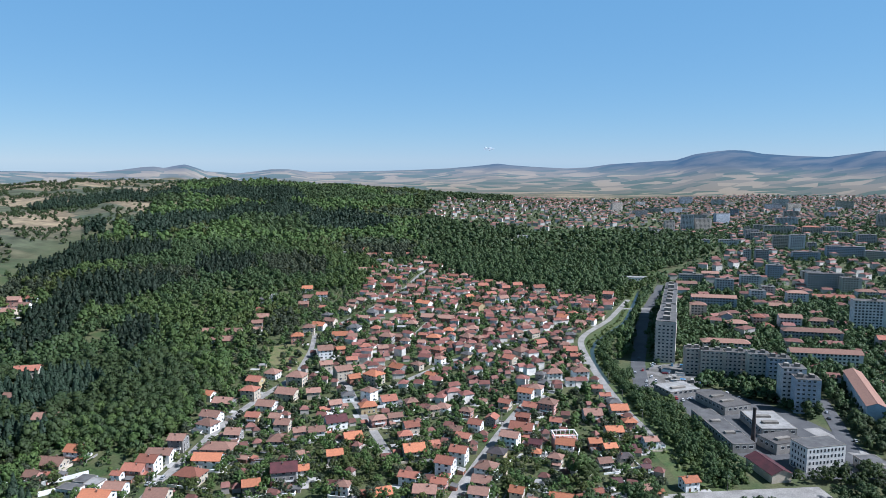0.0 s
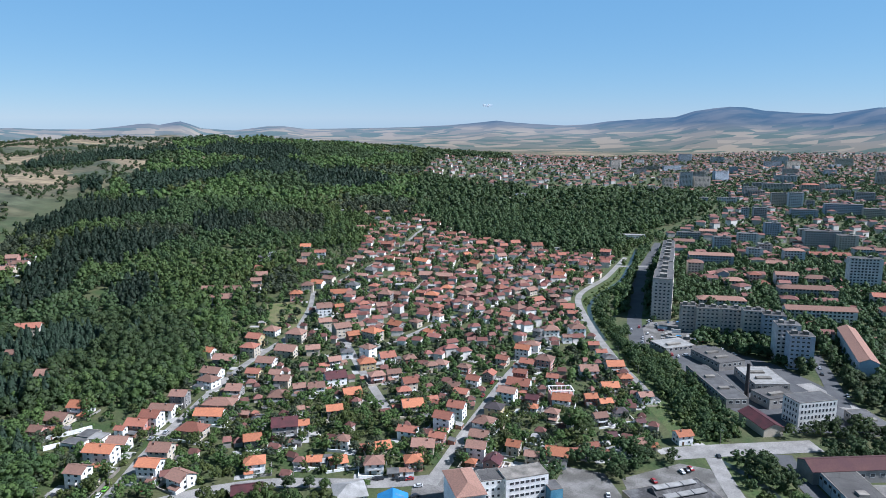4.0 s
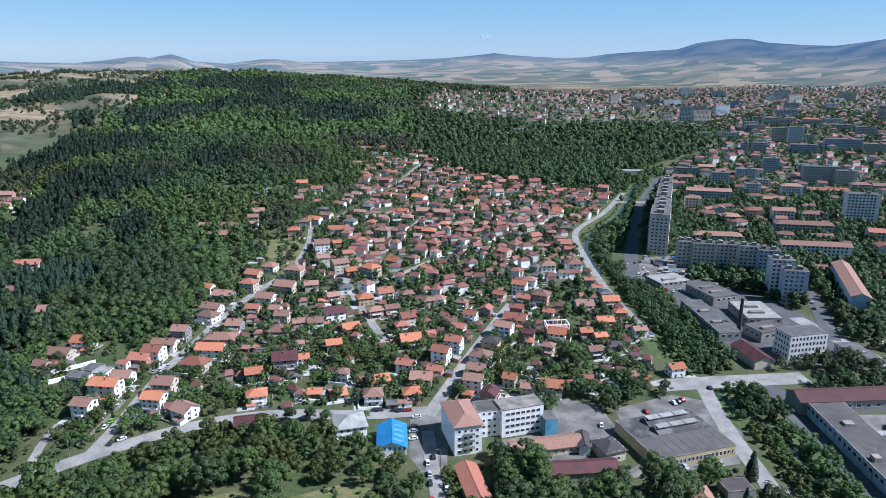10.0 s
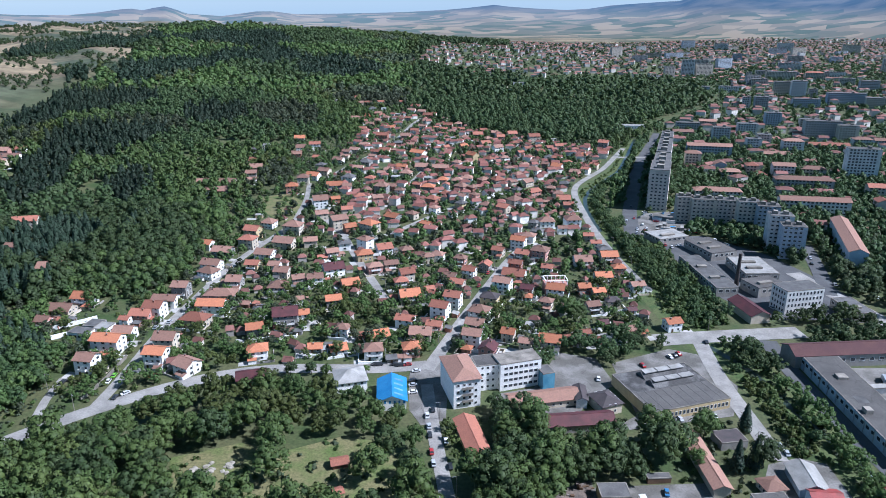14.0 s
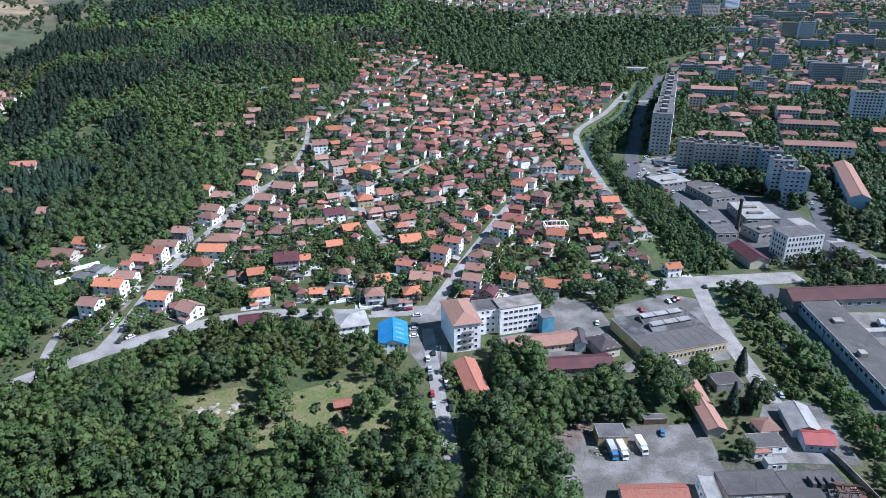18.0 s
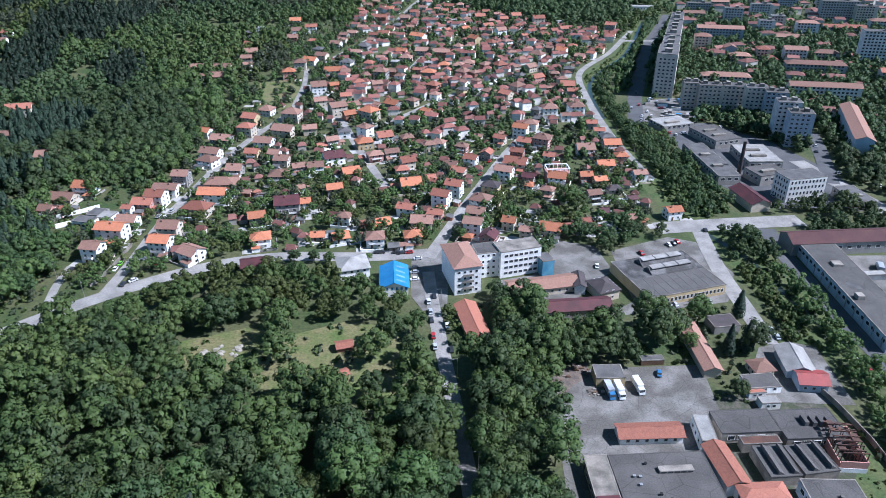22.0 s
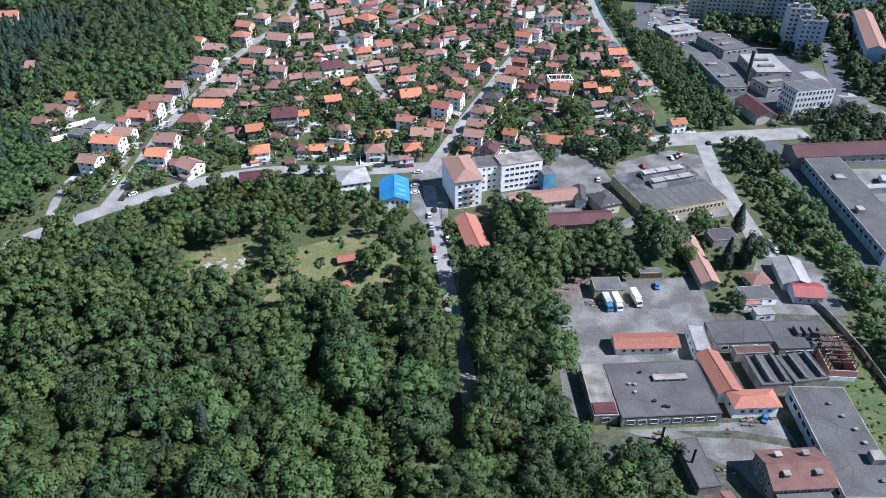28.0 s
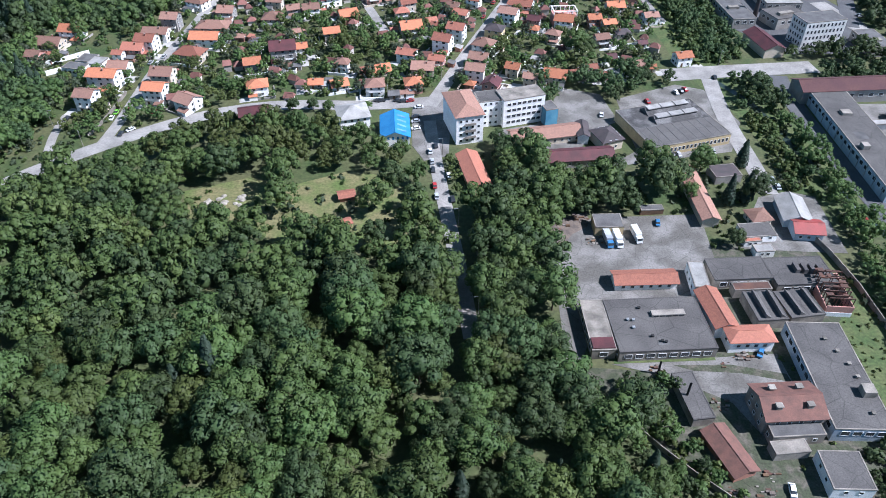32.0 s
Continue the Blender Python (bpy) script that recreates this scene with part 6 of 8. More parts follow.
child("ring_beam", boxes("ring_beam", [(-7.1, 7.1, -4.6, -4.1, 8.6, 9.0), (-7.1, 7.1, 4.1, 4.6, 8.6, 9.0), (-7.1, -6.6, -4.1, 4.1, 8.6, 9.0), (6.6, 7.1, -4.1, 4.1, 8.6, 9.0)], WALL["w"]), unfinished)
flue = base("steel_flue", 71.9, 128.4, 0, "short black steel flue above the store", "flue", z=3.3)
child("pipe", mesh_of("pipe", [(math.cos(i * math.tau / 10) * 0.35, math.sin(i * math.tau / 10) * 0.35, z) for z in (0, 5.5) for i in range(10)], [(i, (i + 1) % 10, 10 + (i + 1) % 10, 10 + i) for i in range(10)], RUBBER), flue)


tagged(copy_thing(flue, pose(66.5, 139.2, 0.0)), "short black steel flue standing in the weedy yard", "flue")


# rubble at the corner of the yard
RUBBLE = paint("brown_rubble", (0.16, 0.125, 0.10), (0.09, 0.075, 0.065), world_space=True, big=0.4, fine=2.5, spread=0, grit=1.4)
patch("rubble_ground", [(33, 190), (38, 205), (47, 217), (58, 221), (57, 212), (50, 207), (44, 198), (40, 188)], RUBBLE, 0.05, "brown rubble strewn ground at the yard edge", "ground")
rr = random.Random(12)
rows = []
for i in range(70):
    x, y, s = rr.choice(((36, 194), (40, 205), (47, 213), (55, 217), (58, 203))) + (rr.uniform(0.25, 0.9),)
    x, y = x + rr.uniform(-3, 3), y + rr.uniform(-3, 3)
    rows.append((x - s, x + s * rr.uniform(0.3, 1), y - s * 0.5, y + s * rr.uniform(0.2, 0.8), 0.0, s * rr.uniform(0.4, 1.1)))
tagged(new("rubble_heap", boxes("rubble_heap", rows, [RUBBLE, TIMBER, CONCRETE], [i % 3 for i in range(70)])), "heaps of broken timber and concrete rubble", "rubble", kind="stuff")

# ---- trees ----
def cube_sphere():
    """A rounded cube of 24 faces."""
    v, f = [], []
    for ax in range(3):
        for sgn in (-1, 1):
            k = len(v)
            for i in range(3):
                for j in range(3):
                    p = np.zeros(3)
                    p[ax], p[(ax + 1) % 3], p[(ax + 2) % 3] = sgn, i - 1, j - 1
                    v.append(p / np.linalg.norm(p))
            for i in range(2):
                for j in range(2):
                    q = [k + i * 3 + j, k + (i + 1) * 3 + j, k + (i + 1) * 3 + j + 1, k + i * 3 + j + 1]
                    f.append(q if sgn > 0 else q[::-1])
    return np.array(v), np.array(f)


CORE_V, CORE_F = cube_sphere()


def leaves(rng, P, Nrm, size, toss=0.3):
    """Small four-cornered leaf sprays at the points P, facing roughly along Nrm."""
    n = len(P)
    Nj = Nrm + rng.normal(0, toss, (n, 3))
    Nj /= np.linalg.norm(Nj, axis=1)[:, None]
    U = np.cross(Nj, rng.normal(0, 1, (n, 3)))
    U /= np.linalg.norm(U, axis=1)[:, None]
    W = np.cross(Nj, U)
    s = (size * rng.uniform(0.6, 1.3, n))[:, None]
    V = np.stack([P - U * s, P - W * s * 0.7 + Nj * s * 0.25, P + U * s, P + W * s * 0.7 - Nj * s * 0.1], 1).reshape(-1, 3)
    return V, np.arange(4 * n).reshape(n, 4)


LUMP_V = np.array([(x, y, z) for x in (-0.62, 0.62) for y in (-0.62, 0.62) for z in (-0.62, 0.62)])
LUMP_F = np.array([(0, 1, 3, 2), (4, 6, 7, 5), (0, 4, 5, 1), (2, 3, 7, 6), (0, 2, 6, 4), (1, 5, 7, 3)])


def unit(v):
    return v / np.maximum(np.linalg.norm(v, axis=1), 1e-6)[:, None]


def soft_normals(rng, P, D, foot, share, toss=0.13):
    """Normals of leaf sprays: partly of their lobe, partly of the whole crown."""
    n = unit(D * (1 - share) + unit(P - foot) * share + rng.normal(0, toss, P.shape))
    return np.repeat(n, 4, axis=0)


def broad_crown(seed, R, height, lobes, n, size, low=0.3, fine=False):
    """A crown of leaf sprays round several lobes, with gaps between them; its foot is at z = 0."""
    rng = np.random.default_rng(seed)
    VV, QQ, NN, k = [], [], [], 0
    foot = np.array([0.0, 0.0, height * 0.3])
    for i in range(lobes):
        a = i * 2.4 + rng.uniform(-0.4, 0.4)
        u = (i + 0.5) / lobes
        if fine:
            # many small lobes over a rounded, uneven crown
            z = -0.35 + 1.3 * u
            k2 = math.sqrt(max(0.0, 1 - min(1, z) ** 2)) * (1 + 0.22 * math.sin(3 * a + seed) + rng.uniform(-0.12, 0.12))
            c = np.array([R * 0.8 * k2 * math.cos(a), R * 0.8 * k2 * math.sin(a), height * 0.56 + z * height * 0.36])
            r = R * rng.uniform(0.22, 0.4)
        else:
          ring = R * 0.62 * math.sin(math.pi * min(1, 0.25 + 0.75 * u) ** 0.8) ** 0.8 * rng.uniform(0.7, 1.1)
          c = np.array([ring * math.cos(a), ring * math.sin(a), height * (low + (0.93 - low) * u) - R * 0.2])
          r = R * rng.uniform(0.38, 0.56)
        D = rng.normal(0, 1, (n // lobes, 3))
        D[:, 2] = np.abs(D[:, 2]) * 0.9 + rng.normal(0, 0.35, len(D))
        D /= np.linalg.norm(D, axis=1)[:, None]
        P = c + D * r * rng.uniform(0.87, 1.05, (len(D), 1)) * [1, 1, 0.85]
        v, q = leaves(rng, P, D, size, 0.22)
        VV.append(v), QQ.append(q + k), NN.append(soft_normals(rng, P, D, foot, 0.3 if fine else 0.45))
        k += len(v)
        cv, cf = LUMP_V, LUMP_F
        v = c + cv * r * (0.6 if fine else 0.74) * [1, 1, 0.85] * rng.uniform(0.88, 1.1, (len(cv), 1))
        VV.append(v), QQ.append(cf + k), NN.append(unit(unit(cv) + unit(v - foot)))
        k += len(v)
    if fine:
        v = CORE_V * [R * 0.4, R * 0.4, height * 0.19] + [0, 0, height * 0.55]
        VV.append(v), QQ.append(CORE_F + k), NN.append(unit(CORE_V))
    return np.concatenate(VV), np.concatenate(QQ), np.concatenate(NN)


def pine_crown(seed, R, height, tiers, n, size):
    """A narrow evergreen crown of drooping sprays in tiers."""
    rng = np.random.default_rng(seed)
    u = rng.uniform(0, 1, n) ** 0.8
    tier = np.floor(u * tiers) / tiers
    rad = R * (1 - u) ** 0.8 * (0.75 + 0.5 * (u - tier) * tiers * 0.5) + 0.1
    a = rng.uniform(0, math.tau, n)
    P = np.stack([rad * np.cos(a), rad * np.sin(a), height * (0.12 + 0.88 * u)], 1)
    D = np.stack([np.cos(a), np.sin(a), np.full(n, 0.7)], 1)
    v, q = leaves(rng, P, unit(D), size, 0.25)
    nv = soft_normals(rng, P, unit(D), np.array([0.0, 0.0, height * 0.2]), 0.3)
    c = LUMP_V / 0.62 * [R * 0.5, R * 0.5, height * 0.38] + [0, 0, height * 0.48]
    c[:, :2] *= np.clip(1.15 - (c[:, 2:] / height), 0.12, 1)
    return np.concatenate([v, c]), np.concatenate([q, LUMP_F + len(v)]), np.concatenate([nv, unit(LUMP_V)])


def trunk_mesh(height, r):
    v, f = [], []
    def limb(a, b, ra, rb):
        a, b = Vector(a), Vector(b)
        t = (b - a).to_track_quat("Z", "Y").to_matrix()
        k = len(v)
        for p, q in ((a, ra), (b, rb)):
            for i in range(6):
                v.append(p + t @ Vector((math.cos(i * math.tau / 6) * q, math.sin(i * math.tau / 6) * q, 0)))
        f.extend([(k + i, k + (i + 1) % 6, k + 6 + (i + 1) % 6, k + 6 + i) for i in range(6)])
    limb((0, 0, -0.5), (0, 0, height * 0.6), r, r * 0.6)
    for i in range(5):
        a = i * 2.4
        limb((0, 0, height * (0.32 + 0.06 * i)), (math.cos(a) * height * 0.22, math.sin(a) * height * 0.22, height * (0.55 + 0.06 * i)), r * 0.4, r * 0.15)
    return mesh_of("trunk", v, f, BARK)


def inside(poly, X, Y):
    """Which points lie inside the polygon."""
    r = np.zeros(X.shape, bool)
    for (x1, y1), (x2, y2) in zip(poly, poly[1:] + poly[:1]):
        if y1 != y2:
            c = ((y1 > Y) != (y2 > Y)) & (X < (x2 - x1) * (Y - y1) / (y2 - y1) + x1)
            r ^= c
    return r


def clear(X, Y, pad, road=None):
    """Which points keep clear of buildings, roads and yards."""
    ok = np.ones(X.shape, bool)
    for x, y, r in FOOT:
        ok &= (X - x) ** 2 + (Y - y) ** 2 > (r + pad) ** 2
    for n, (line, half) in enumerate(ROAD_LINES):
        for a, b in zip(line[:-1:1], line[1::1]):
            d = b - a
            u = np.clip(((X - a[0]) * d[0] + (Y - a[1]) * d[1]) / (d @ d), 0, 1)
            ok &= (X - a[0] - u * d[0]) ** 2 + (Y - a[1] - u * d[1]) ** 2 > (half + (road if road is not None and n == 0 else max(pad * 0.8, 1.9))) ** 2
    for y in YARDS:
        ok &= ~inside(y, X, Y)
    return ok


def scatter(seed, poly, gap, pad, keep=1.0, clump=0.0, road=None):
    """Points on a jittered grid inside a polygon."""
    rng = np.random.default_rng(seed)
    xs, ys = [p[0] for p in poly], [p[1] for p in poly]
    X, Y = np.meshgrid(np.arange(min(xs), max(xs), gap), np.arange(min(ys), max(ys), gap))
    X, Y = X.ravel(), Y.ravel()
    X, Y = X + rng.uniform(-0.45, 0.45, X.size) * gap, Y + rng.uniform(-0.45, 0.45, Y.size) * gap
    ok = inside(poly, X, Y) & (rng.random(X.size) < keep) & (np.abs(X) < 0.66 * Y + 60)
    X, Y = X[ok], Y[ok]
    if clump:
        m = np.sin(X * 0.047 + 1) + np.sin(Y * 0.041 + X * 0.021) + rng.normal(0, 0.4, X.size)
        X, Y = X[m > clump], Y[m > clump]
    ok = clear(X, Y, pad, road)
    return np.stack([X[ok], Y[ok]], 1)


def wood(name, pts, kinds, mat, scale, label, category="trees", seed=1):
    """Many trees as one object of uncounted growth."""
    rng = np.random.default_rng(seed)
    VV, QQ, NN, k = [], [], [], 0
    Z = terrain(pts[:, 0], pts[:, 1]) if len(pts) else []
    for (x, y), z in zip(pts, Z):
        v, q, nv = kinds[rng.integers(len(kinds))]
        a, s = rng.uniform(0, math.tau), scale * rng.uniform(0.7, 1.25)
        c, d = math.cos(a) * s, math.sin(a) * s
        w = np.empty_like(v)
        w[:, 0], w[:, 1], w[:, 2] = v[:, 0] * c - v[:, 1] * d + x, v[:, 0] * d + v[:, 1] * c + y, v[:, 2] * s * rng.uniform(0.85, 1.2) + z - 0.3
        turned = np.stack([(nv[:, 0] * c - nv[:, 1] * d) / s, (nv[:, 0] * d + nv[:, 1] * c) / s, nv[:, 2]], 1)
        VV.append(w), QQ.append(q + k), NN.append(turned)
        k += len(v)
    if VV:
        tagged(new(name, quads_mesh(name, np.concatenate(VV), np.concatenate(QQ), mat, np.concatenate(NN))), label, category, kind="stuff")
    return len(pts)


def far_houses(name, seed, poly, gap, keep, label, pad=0.0, size=1.0, wall=(0.54, 0.51, 0.46), tile=(0.18, 0.085, 0.068)):
    P = scatter(seed, poly, gap, pad, keep)
    rng = np.random.default_rng(seed)
    VW, FW, VR, FR = [], [], [], []
    for x, y in P:
        z, a = ground_z(x, y), rng.uniform(-0.5, 0.5)
        w, d, h = rng.uniform(8, 14) * size, rng.uniform(7.5, 10) * size, rng.choice((3.2, 6.0, 6.0, 8.8)) * size
        c, s = math.cos(a), math.sin(a)
        def put(pts):
            return [(x + p * c - q * s, y + p * s + q * c, z + r) for p, q, r in pts]
        k = len(VW)
        VW += put(box_pts(-w / 2, w / 2, -d / 2, d / 2, -1, h))
        FW += [tuple(i + k for i in f) for f in BOX_FACES]
        k = len(VR)
        o, r = 0.5, max(0.3, w / 2 - d / 2 * rng.choice((0.0, 0.9)))
        VR += put([(-w / 2 - o, -d / 2 - o, h), (w / 2 + o, -d / 2 - o, h), (w / 2 + o, d / 2 + o, h), (-w / 2 - o, d / 2 + o, h), (-r, 0, h + 2.2), (r, 0, h + 2.2)])
        FR += [tuple(i + k for i in f) for f in ((0, 1, 5, 4), (2, 3, 4, 5), (1, 2, 5), (3, 0, 4), (3, 2, 1, 0))]
        FOOT.append((x, y, 5))
    walls = mesh_of(name, VW, FW, paint(name + "_walls", wall, [q * 0.74 for q in wall], island=1, spread=0.3))
    roofs = mesh_of(name, VR, FR, paint(name + "_tiles", tile, [q * 0.75 for q in tile], island=1, spread=0.35))
    ob = tagged(new(name, walls), label, "houses", kind="stuff")
    tagged(child("roofs", roofs, ob), "red tiled roofs", kind="stuff")


# trees near enough to be told apart
NEAR = []
for i in range(7):
    hgt = 10 + (i * 1.7) % 5
    v, q, nv = broad_crown(20 + i, 5.0 + (i % 3) * 0.6, hgt, 24, 2100, 0.34, 0.3, True)
    NEAR.append((hgt, quads_mesh("crown", v, q, LEAF[("broad", "dark", "broad", "olive", "broad", "dark", "broad")[i]], nv), trunk_mesh(hgt, 0.24)))
FIR = []
for i in range(2):
    v, q, nv = pine_crown(60 + i, 3.0, 14, 9, 620, 0.55)
    FIR.append((14, quads_mesh("crown", v, q, LEAF["pine"], nv), trunk_mesh(14, 0.22)))


def tree(x, y, kinds, k, s, turn, label, group):
    h, crown, trunk = kinds[k]
    ob = base("tree", x, y, turn, label, "tree", group, ground_z(x, y) - 0.1)
    ob.scale = (s, s, s * (0.9 + 0.25 * ((k * 37 % 10) / 10)))
    child("trunk", trunk, ob)
    child("crown", crown, ob)
    return ob


# room for the rocks in the clearing
FOOT.append((-86.8, 227.4, 9.0))
WOOD = [(-215, 205), (-185, 235), (-150, 258), (-128, 288), (-96, 297), (-40, 292), (-31, 268), (-8, 251), (4, 187), (6, 160), (13, 172), (40, 152), (49, 140), (60, 133), (56, 122), (50, 112), (62, 92), (70, 70), (-150, 70)]
pts = scatter(3, WOOD, 9.0, 2.0, 1.0, 0.0, 15.0)
open_ground = inside(CLEARING, pts[:, 0], pts[:, 1])
rng = np.random.default_rng(9)
pts = pts[~open_ground | (rng.random(len(pts)) < 0.14)]
GARDEN = [(8, 262), (54, 246), (94, 248), (98, 222), (49, 218), (38, 199), (42, 160), (14, 172), (11, 196), (6, 230)]
pts2 = scatter(5, GARDEN, 6.2, 1.6, 0.95)
for x0, x1, y0, y1 in ((4, 23, 222, 262), (42, 78, 240, 264)):
    pts2 = pts2[~((pts2[:, 0] > x0) & (pts2[:, 0] < x1) & (pts2[:, 1] > y0) & (pts2[:, 1] < y1))]
VINES = [(71.4, 246.1), (82.7, 246.0), (83.5, 225.2), (72.1, 223.1)]
pts2 = pts2[~inside(VINES, pts2[:, 0], pts2[:, 1])]
lane = LANE
allp = np.concatenate([pts, pts2])
gap = np.min(np.hypot(allp[:, None, 0] - lane[None, :, 0], allp[:, None, 1] - lane[None, :, 1]), axis=1)
allp = allp[(gap > 8.5) | (allp[:, 1] < 186) & (gap > 6.5)]
allp = allp[~((allp[:, 0] > 44) & (allp[:, 1] > 122) & (allp[:, 1] < 150))]
order = np.argsort(allp[:, 1] + np.abs(allp[:, 0]) * 0.3)
NEAR_POINTS = allp[order]
for i, (x, y) in enumerate(NEAR_POINTS[:215]):
    fir = rng.random() < 0.04
    tree(x, y, FIR if fir else NEAR, int(rng.integers(len(FIR if fir else NEAR))), (0.78 if y > 248 else 0.62 if bool(inside(CLEARING, np.array([x]), np.array([y]))[0]) else 1.0) * rng.choice((0.7, 0.95, 1.1, 1.2, 1.35)) * rng.uniform(0.92, 1.08), rng.uniform(0, 360),
         "dark conifer standing in the wood" if fir else "leafy green broadleaf tree in the dense wood", "trees of the near wood")


def kinds_of(make, count, *args):
    return [make(100 + i, *args) for i in range(count)]


MID_BROAD = kinds_of(broad_crown, 6, 4.9, 11, 8, 290, 0.56)
MID_PINE = kinds_of(pine_crown, 4, 3.4, 12, 6, 170, 0.8)
FAR_BROAD = kinds_of(broad_crown, 5, 5.6, 11, 5, 85, 1.1)
FAR_PINE = kinds_of(pine_crown, 4, 4.6, 12, 4, 64, 1.35)
VFAR = kinds_of(broad_crown, 5, 8.0, 12, 4, 24, 2.6)
SPECK = kinds_of(broad_crown, 5, 7.5, 11, 2, 12, 3.0)
VFAR_PINE = kinds_of(pine_crown, 4, 7.0, 13, 3, 28, 2.4)
TUFT = kinds_of(broad_crown, 5, 1.6, 1.9, 2, 12, 0.75)
BUSH = kinds_of(broad_crown, 5, 2.2, 3.6, 5, 70, 0.48)
FINE_BROAD = kinds_of(broad_crown, 6, 5.0, 12, 16, 960, 0.41, 0.3, True)
GARDEN_BROAD = kinds_of(broad_crown, 6, 4.9, 11, 12, 440, 0.45, 0.3, True)
LODGE = [(21, 236), (44, 248), (43, 258), (33, 266), (25, 271), (20, 258)]
lt = scatter(63, LODGE, 5.6, -9.0, 1.0)
wood("lodge_trees", lt[::2], FINE_BROAD, LEAF["dark"], 0.85, "dense dark trees beside the lodge")
wood("lodge_trees", lt[1::2], FINE_BROAD, LEAF["broad"], 0.8, "dense green trees beside the lodge")
wood("lane_trees", scatter(64, [(3.6, 222), (8.4, 222), (6.2, 262), (1.8, 262)], 4.4, -9.0, 1.0), GARDEN_BROAD, LEAF["olive"], 0.55, "young olive green trees between lane and lodge")
# rows of vines on a strip of garden
along, rows = np.array([0.183, -0.983]), []
for k in range(-14, 15):
    for u in np.arange(-30, 30, 1.1):
        rows.append(np.mean(VINES, axis=0) + along * u + np.array([-along[1], along[0]]) * k * 2.3)
rows = np.array(rows)
wood("vine_rows", rows[inside(VINES, rows[:, 0], rows[:, 1])], TUFT, LEAF["light"], 0.62, "rows of light green vines")
rest = NEAR_POINTS[215:]
half = rng.random(len(rest))
low = rest[:, 1] > 248
wood("near_wood", rest[low & (half < 0.6)], FINE_BROAD, LEAF["broad"], 0.92, "slender broadleaf trees behind the clearing")
wood("near_wood", rest[low & (half >= 0.6)], FINE_BROAD, LEAF["olive"], 0.92, "olive green slender trees behind the clearing")
rest, half = rest[~low], half[~low]
wood("near_wood", rest[half < 0.5], FINE_BROAD, LEAF["broad"], 1.2, "dense broadleaf wood on the slope")
wood("near_wood", rest[(half >= 0.5) & (half < 0.92)], FINE_BROAD, LEAF["dark"], 1.15, "dense dark broadleaf wood on the slope")
wood("near_wood", rest[half >= 0.92], FINE_BROAD, LEAF["olive"], 1.1, "light green trees in the wood")
verge = scatter(15, WOOD, 4.2, 0.6, 0.9, 0.0, 2.5)
verge = verge[~clear(verge[:, 0], verge[:, 1], 0.6, 15.0)]
wood("verge_shrubs", verge, BUSH, LEAF["broad"], 0.85, "green shrubs along the road verge")
EDGE = [(49, 141), (60, 134), (66, 139), (71, 133), (70, 120), (72, 112), (80, 100), (74, 96), (62, 92), (48, 112), (54, 122)]
e = scatter(17, EDGE, 4.6, 0.5, 0.9)
wood("edge_trees", e[::3], GARDEN_BROAD, LEAF["broad"], 0.5, "small green trees along the boundary wall")
wood("edge_trees", e[1::3], GARDEN_BROAD, LEAF["dark"], 0.5, "small dark trees along the boundary wall")
wood("edge_shrubs", e[2::3], BUSH, LEAF["olive"], 1.0, "olive green shrubs along the boundary wall")
WEST = [(-184, 268), (-184, 300), (-190, 322), (-224, 345), (-262, 380), (-330, 400), (-300, 300), (-250, 205), (-215, 205), (-196, 245)]
w = scatter(7, WEST, 6.6, 0.5)
pine = (w[:, 0] < -196) & (rng.random(len(w)) < 0.6)
wood("west_pines", w[pine], kinds_of(pine_crown, 4, 3.2, 15, 9, 260, 0.7), LEAF["pine"], 1.0, "dark pines beside the lane")
w = w[~pine]
wood("west_wood", w[::2], FINE_BROAD, LEAF["broad"], 0.95, "green broadleaf wood beside the lane")
wood("west_wood", w[1::2], FINE_BROAD, LEAF["dark"], 0.95, "dark green broadleaf wood beside the lane")
# broadleaf growth behind the western houses
HOLLOW = [(-262, 395), (-232, 398), (-204, 396), (-182, 404), (-170, 420), (-166, 460), (-172, 500), (-200, 520), (-235, 450)]
hw = scatter(68, HOLLOW, 6.6, 0.6, 0.95)
wood("hollow_wood", hw[::2], MID_BROAD, LEAF["broad"], 0.9, "green broadleaf wood behind the houses")
wood("hollow_wood", hw[1::2], MID_BROAD, LEAF["dark"], 0.9, "dark green broadleaf wood behind the houses")
# gardens between the houses
QUARTER = [(-185, 262), (-100, 312), (0, 318), (30, 330), (118, 345), (128, 430), (120, 640), (190, 780), (230, 880), (150, 900), (40, 1010), (-60, 1200), (-140, 1100), (-110, 960), (-200, 900), (-215, 640), (-200, 520), (-215, 440), (-260, 400)]
UPPER = [(-60, 480), (60, 480), (116, 520), (118, 640), (185, 780), (225, 870), (150, 890), (60, 960), (-60, 1100), (-130, 1050), (-100, 930), (-110, 860), (-90, 640)]
far_houses("infill_houses", 75, UPPER, 13.0, 0.5, "small infill houses with red tiled roofs between the gardens", 3.6, 0.74, (0.66, 0.62, 0.57), (0.24, 0.11, 0.08))
PLOTS = [(-150, 300), (0, 322), (116, 345), (126, 430), (118, 640), (185, 780), (150, 890), (40, 1000), (-110, 930), (-120, 640), (-150, 480), (-140, 400)]
far_houses("outbuildings", 77, PLOTS, 12.0, 0.35, "small sheds and outbuildings with red roofs in the gardens", 2.6, 0.42, (0.5, 0.46, 0.41), (0.2, 0.1, 0.075))
g = scatter(11, QUARTER, 5.7, 0.2, 0.9, -1.6, 0.6)
h = rng.random(len(g))
g = g[((np.hypot(g[:, 0], g[:, 1]) < 430) | (h < 0.7)) & (~inside(MEADOW, g[:, 0], g[:, 1]) | (h < 0.25))]
h = rng.random(len(g))
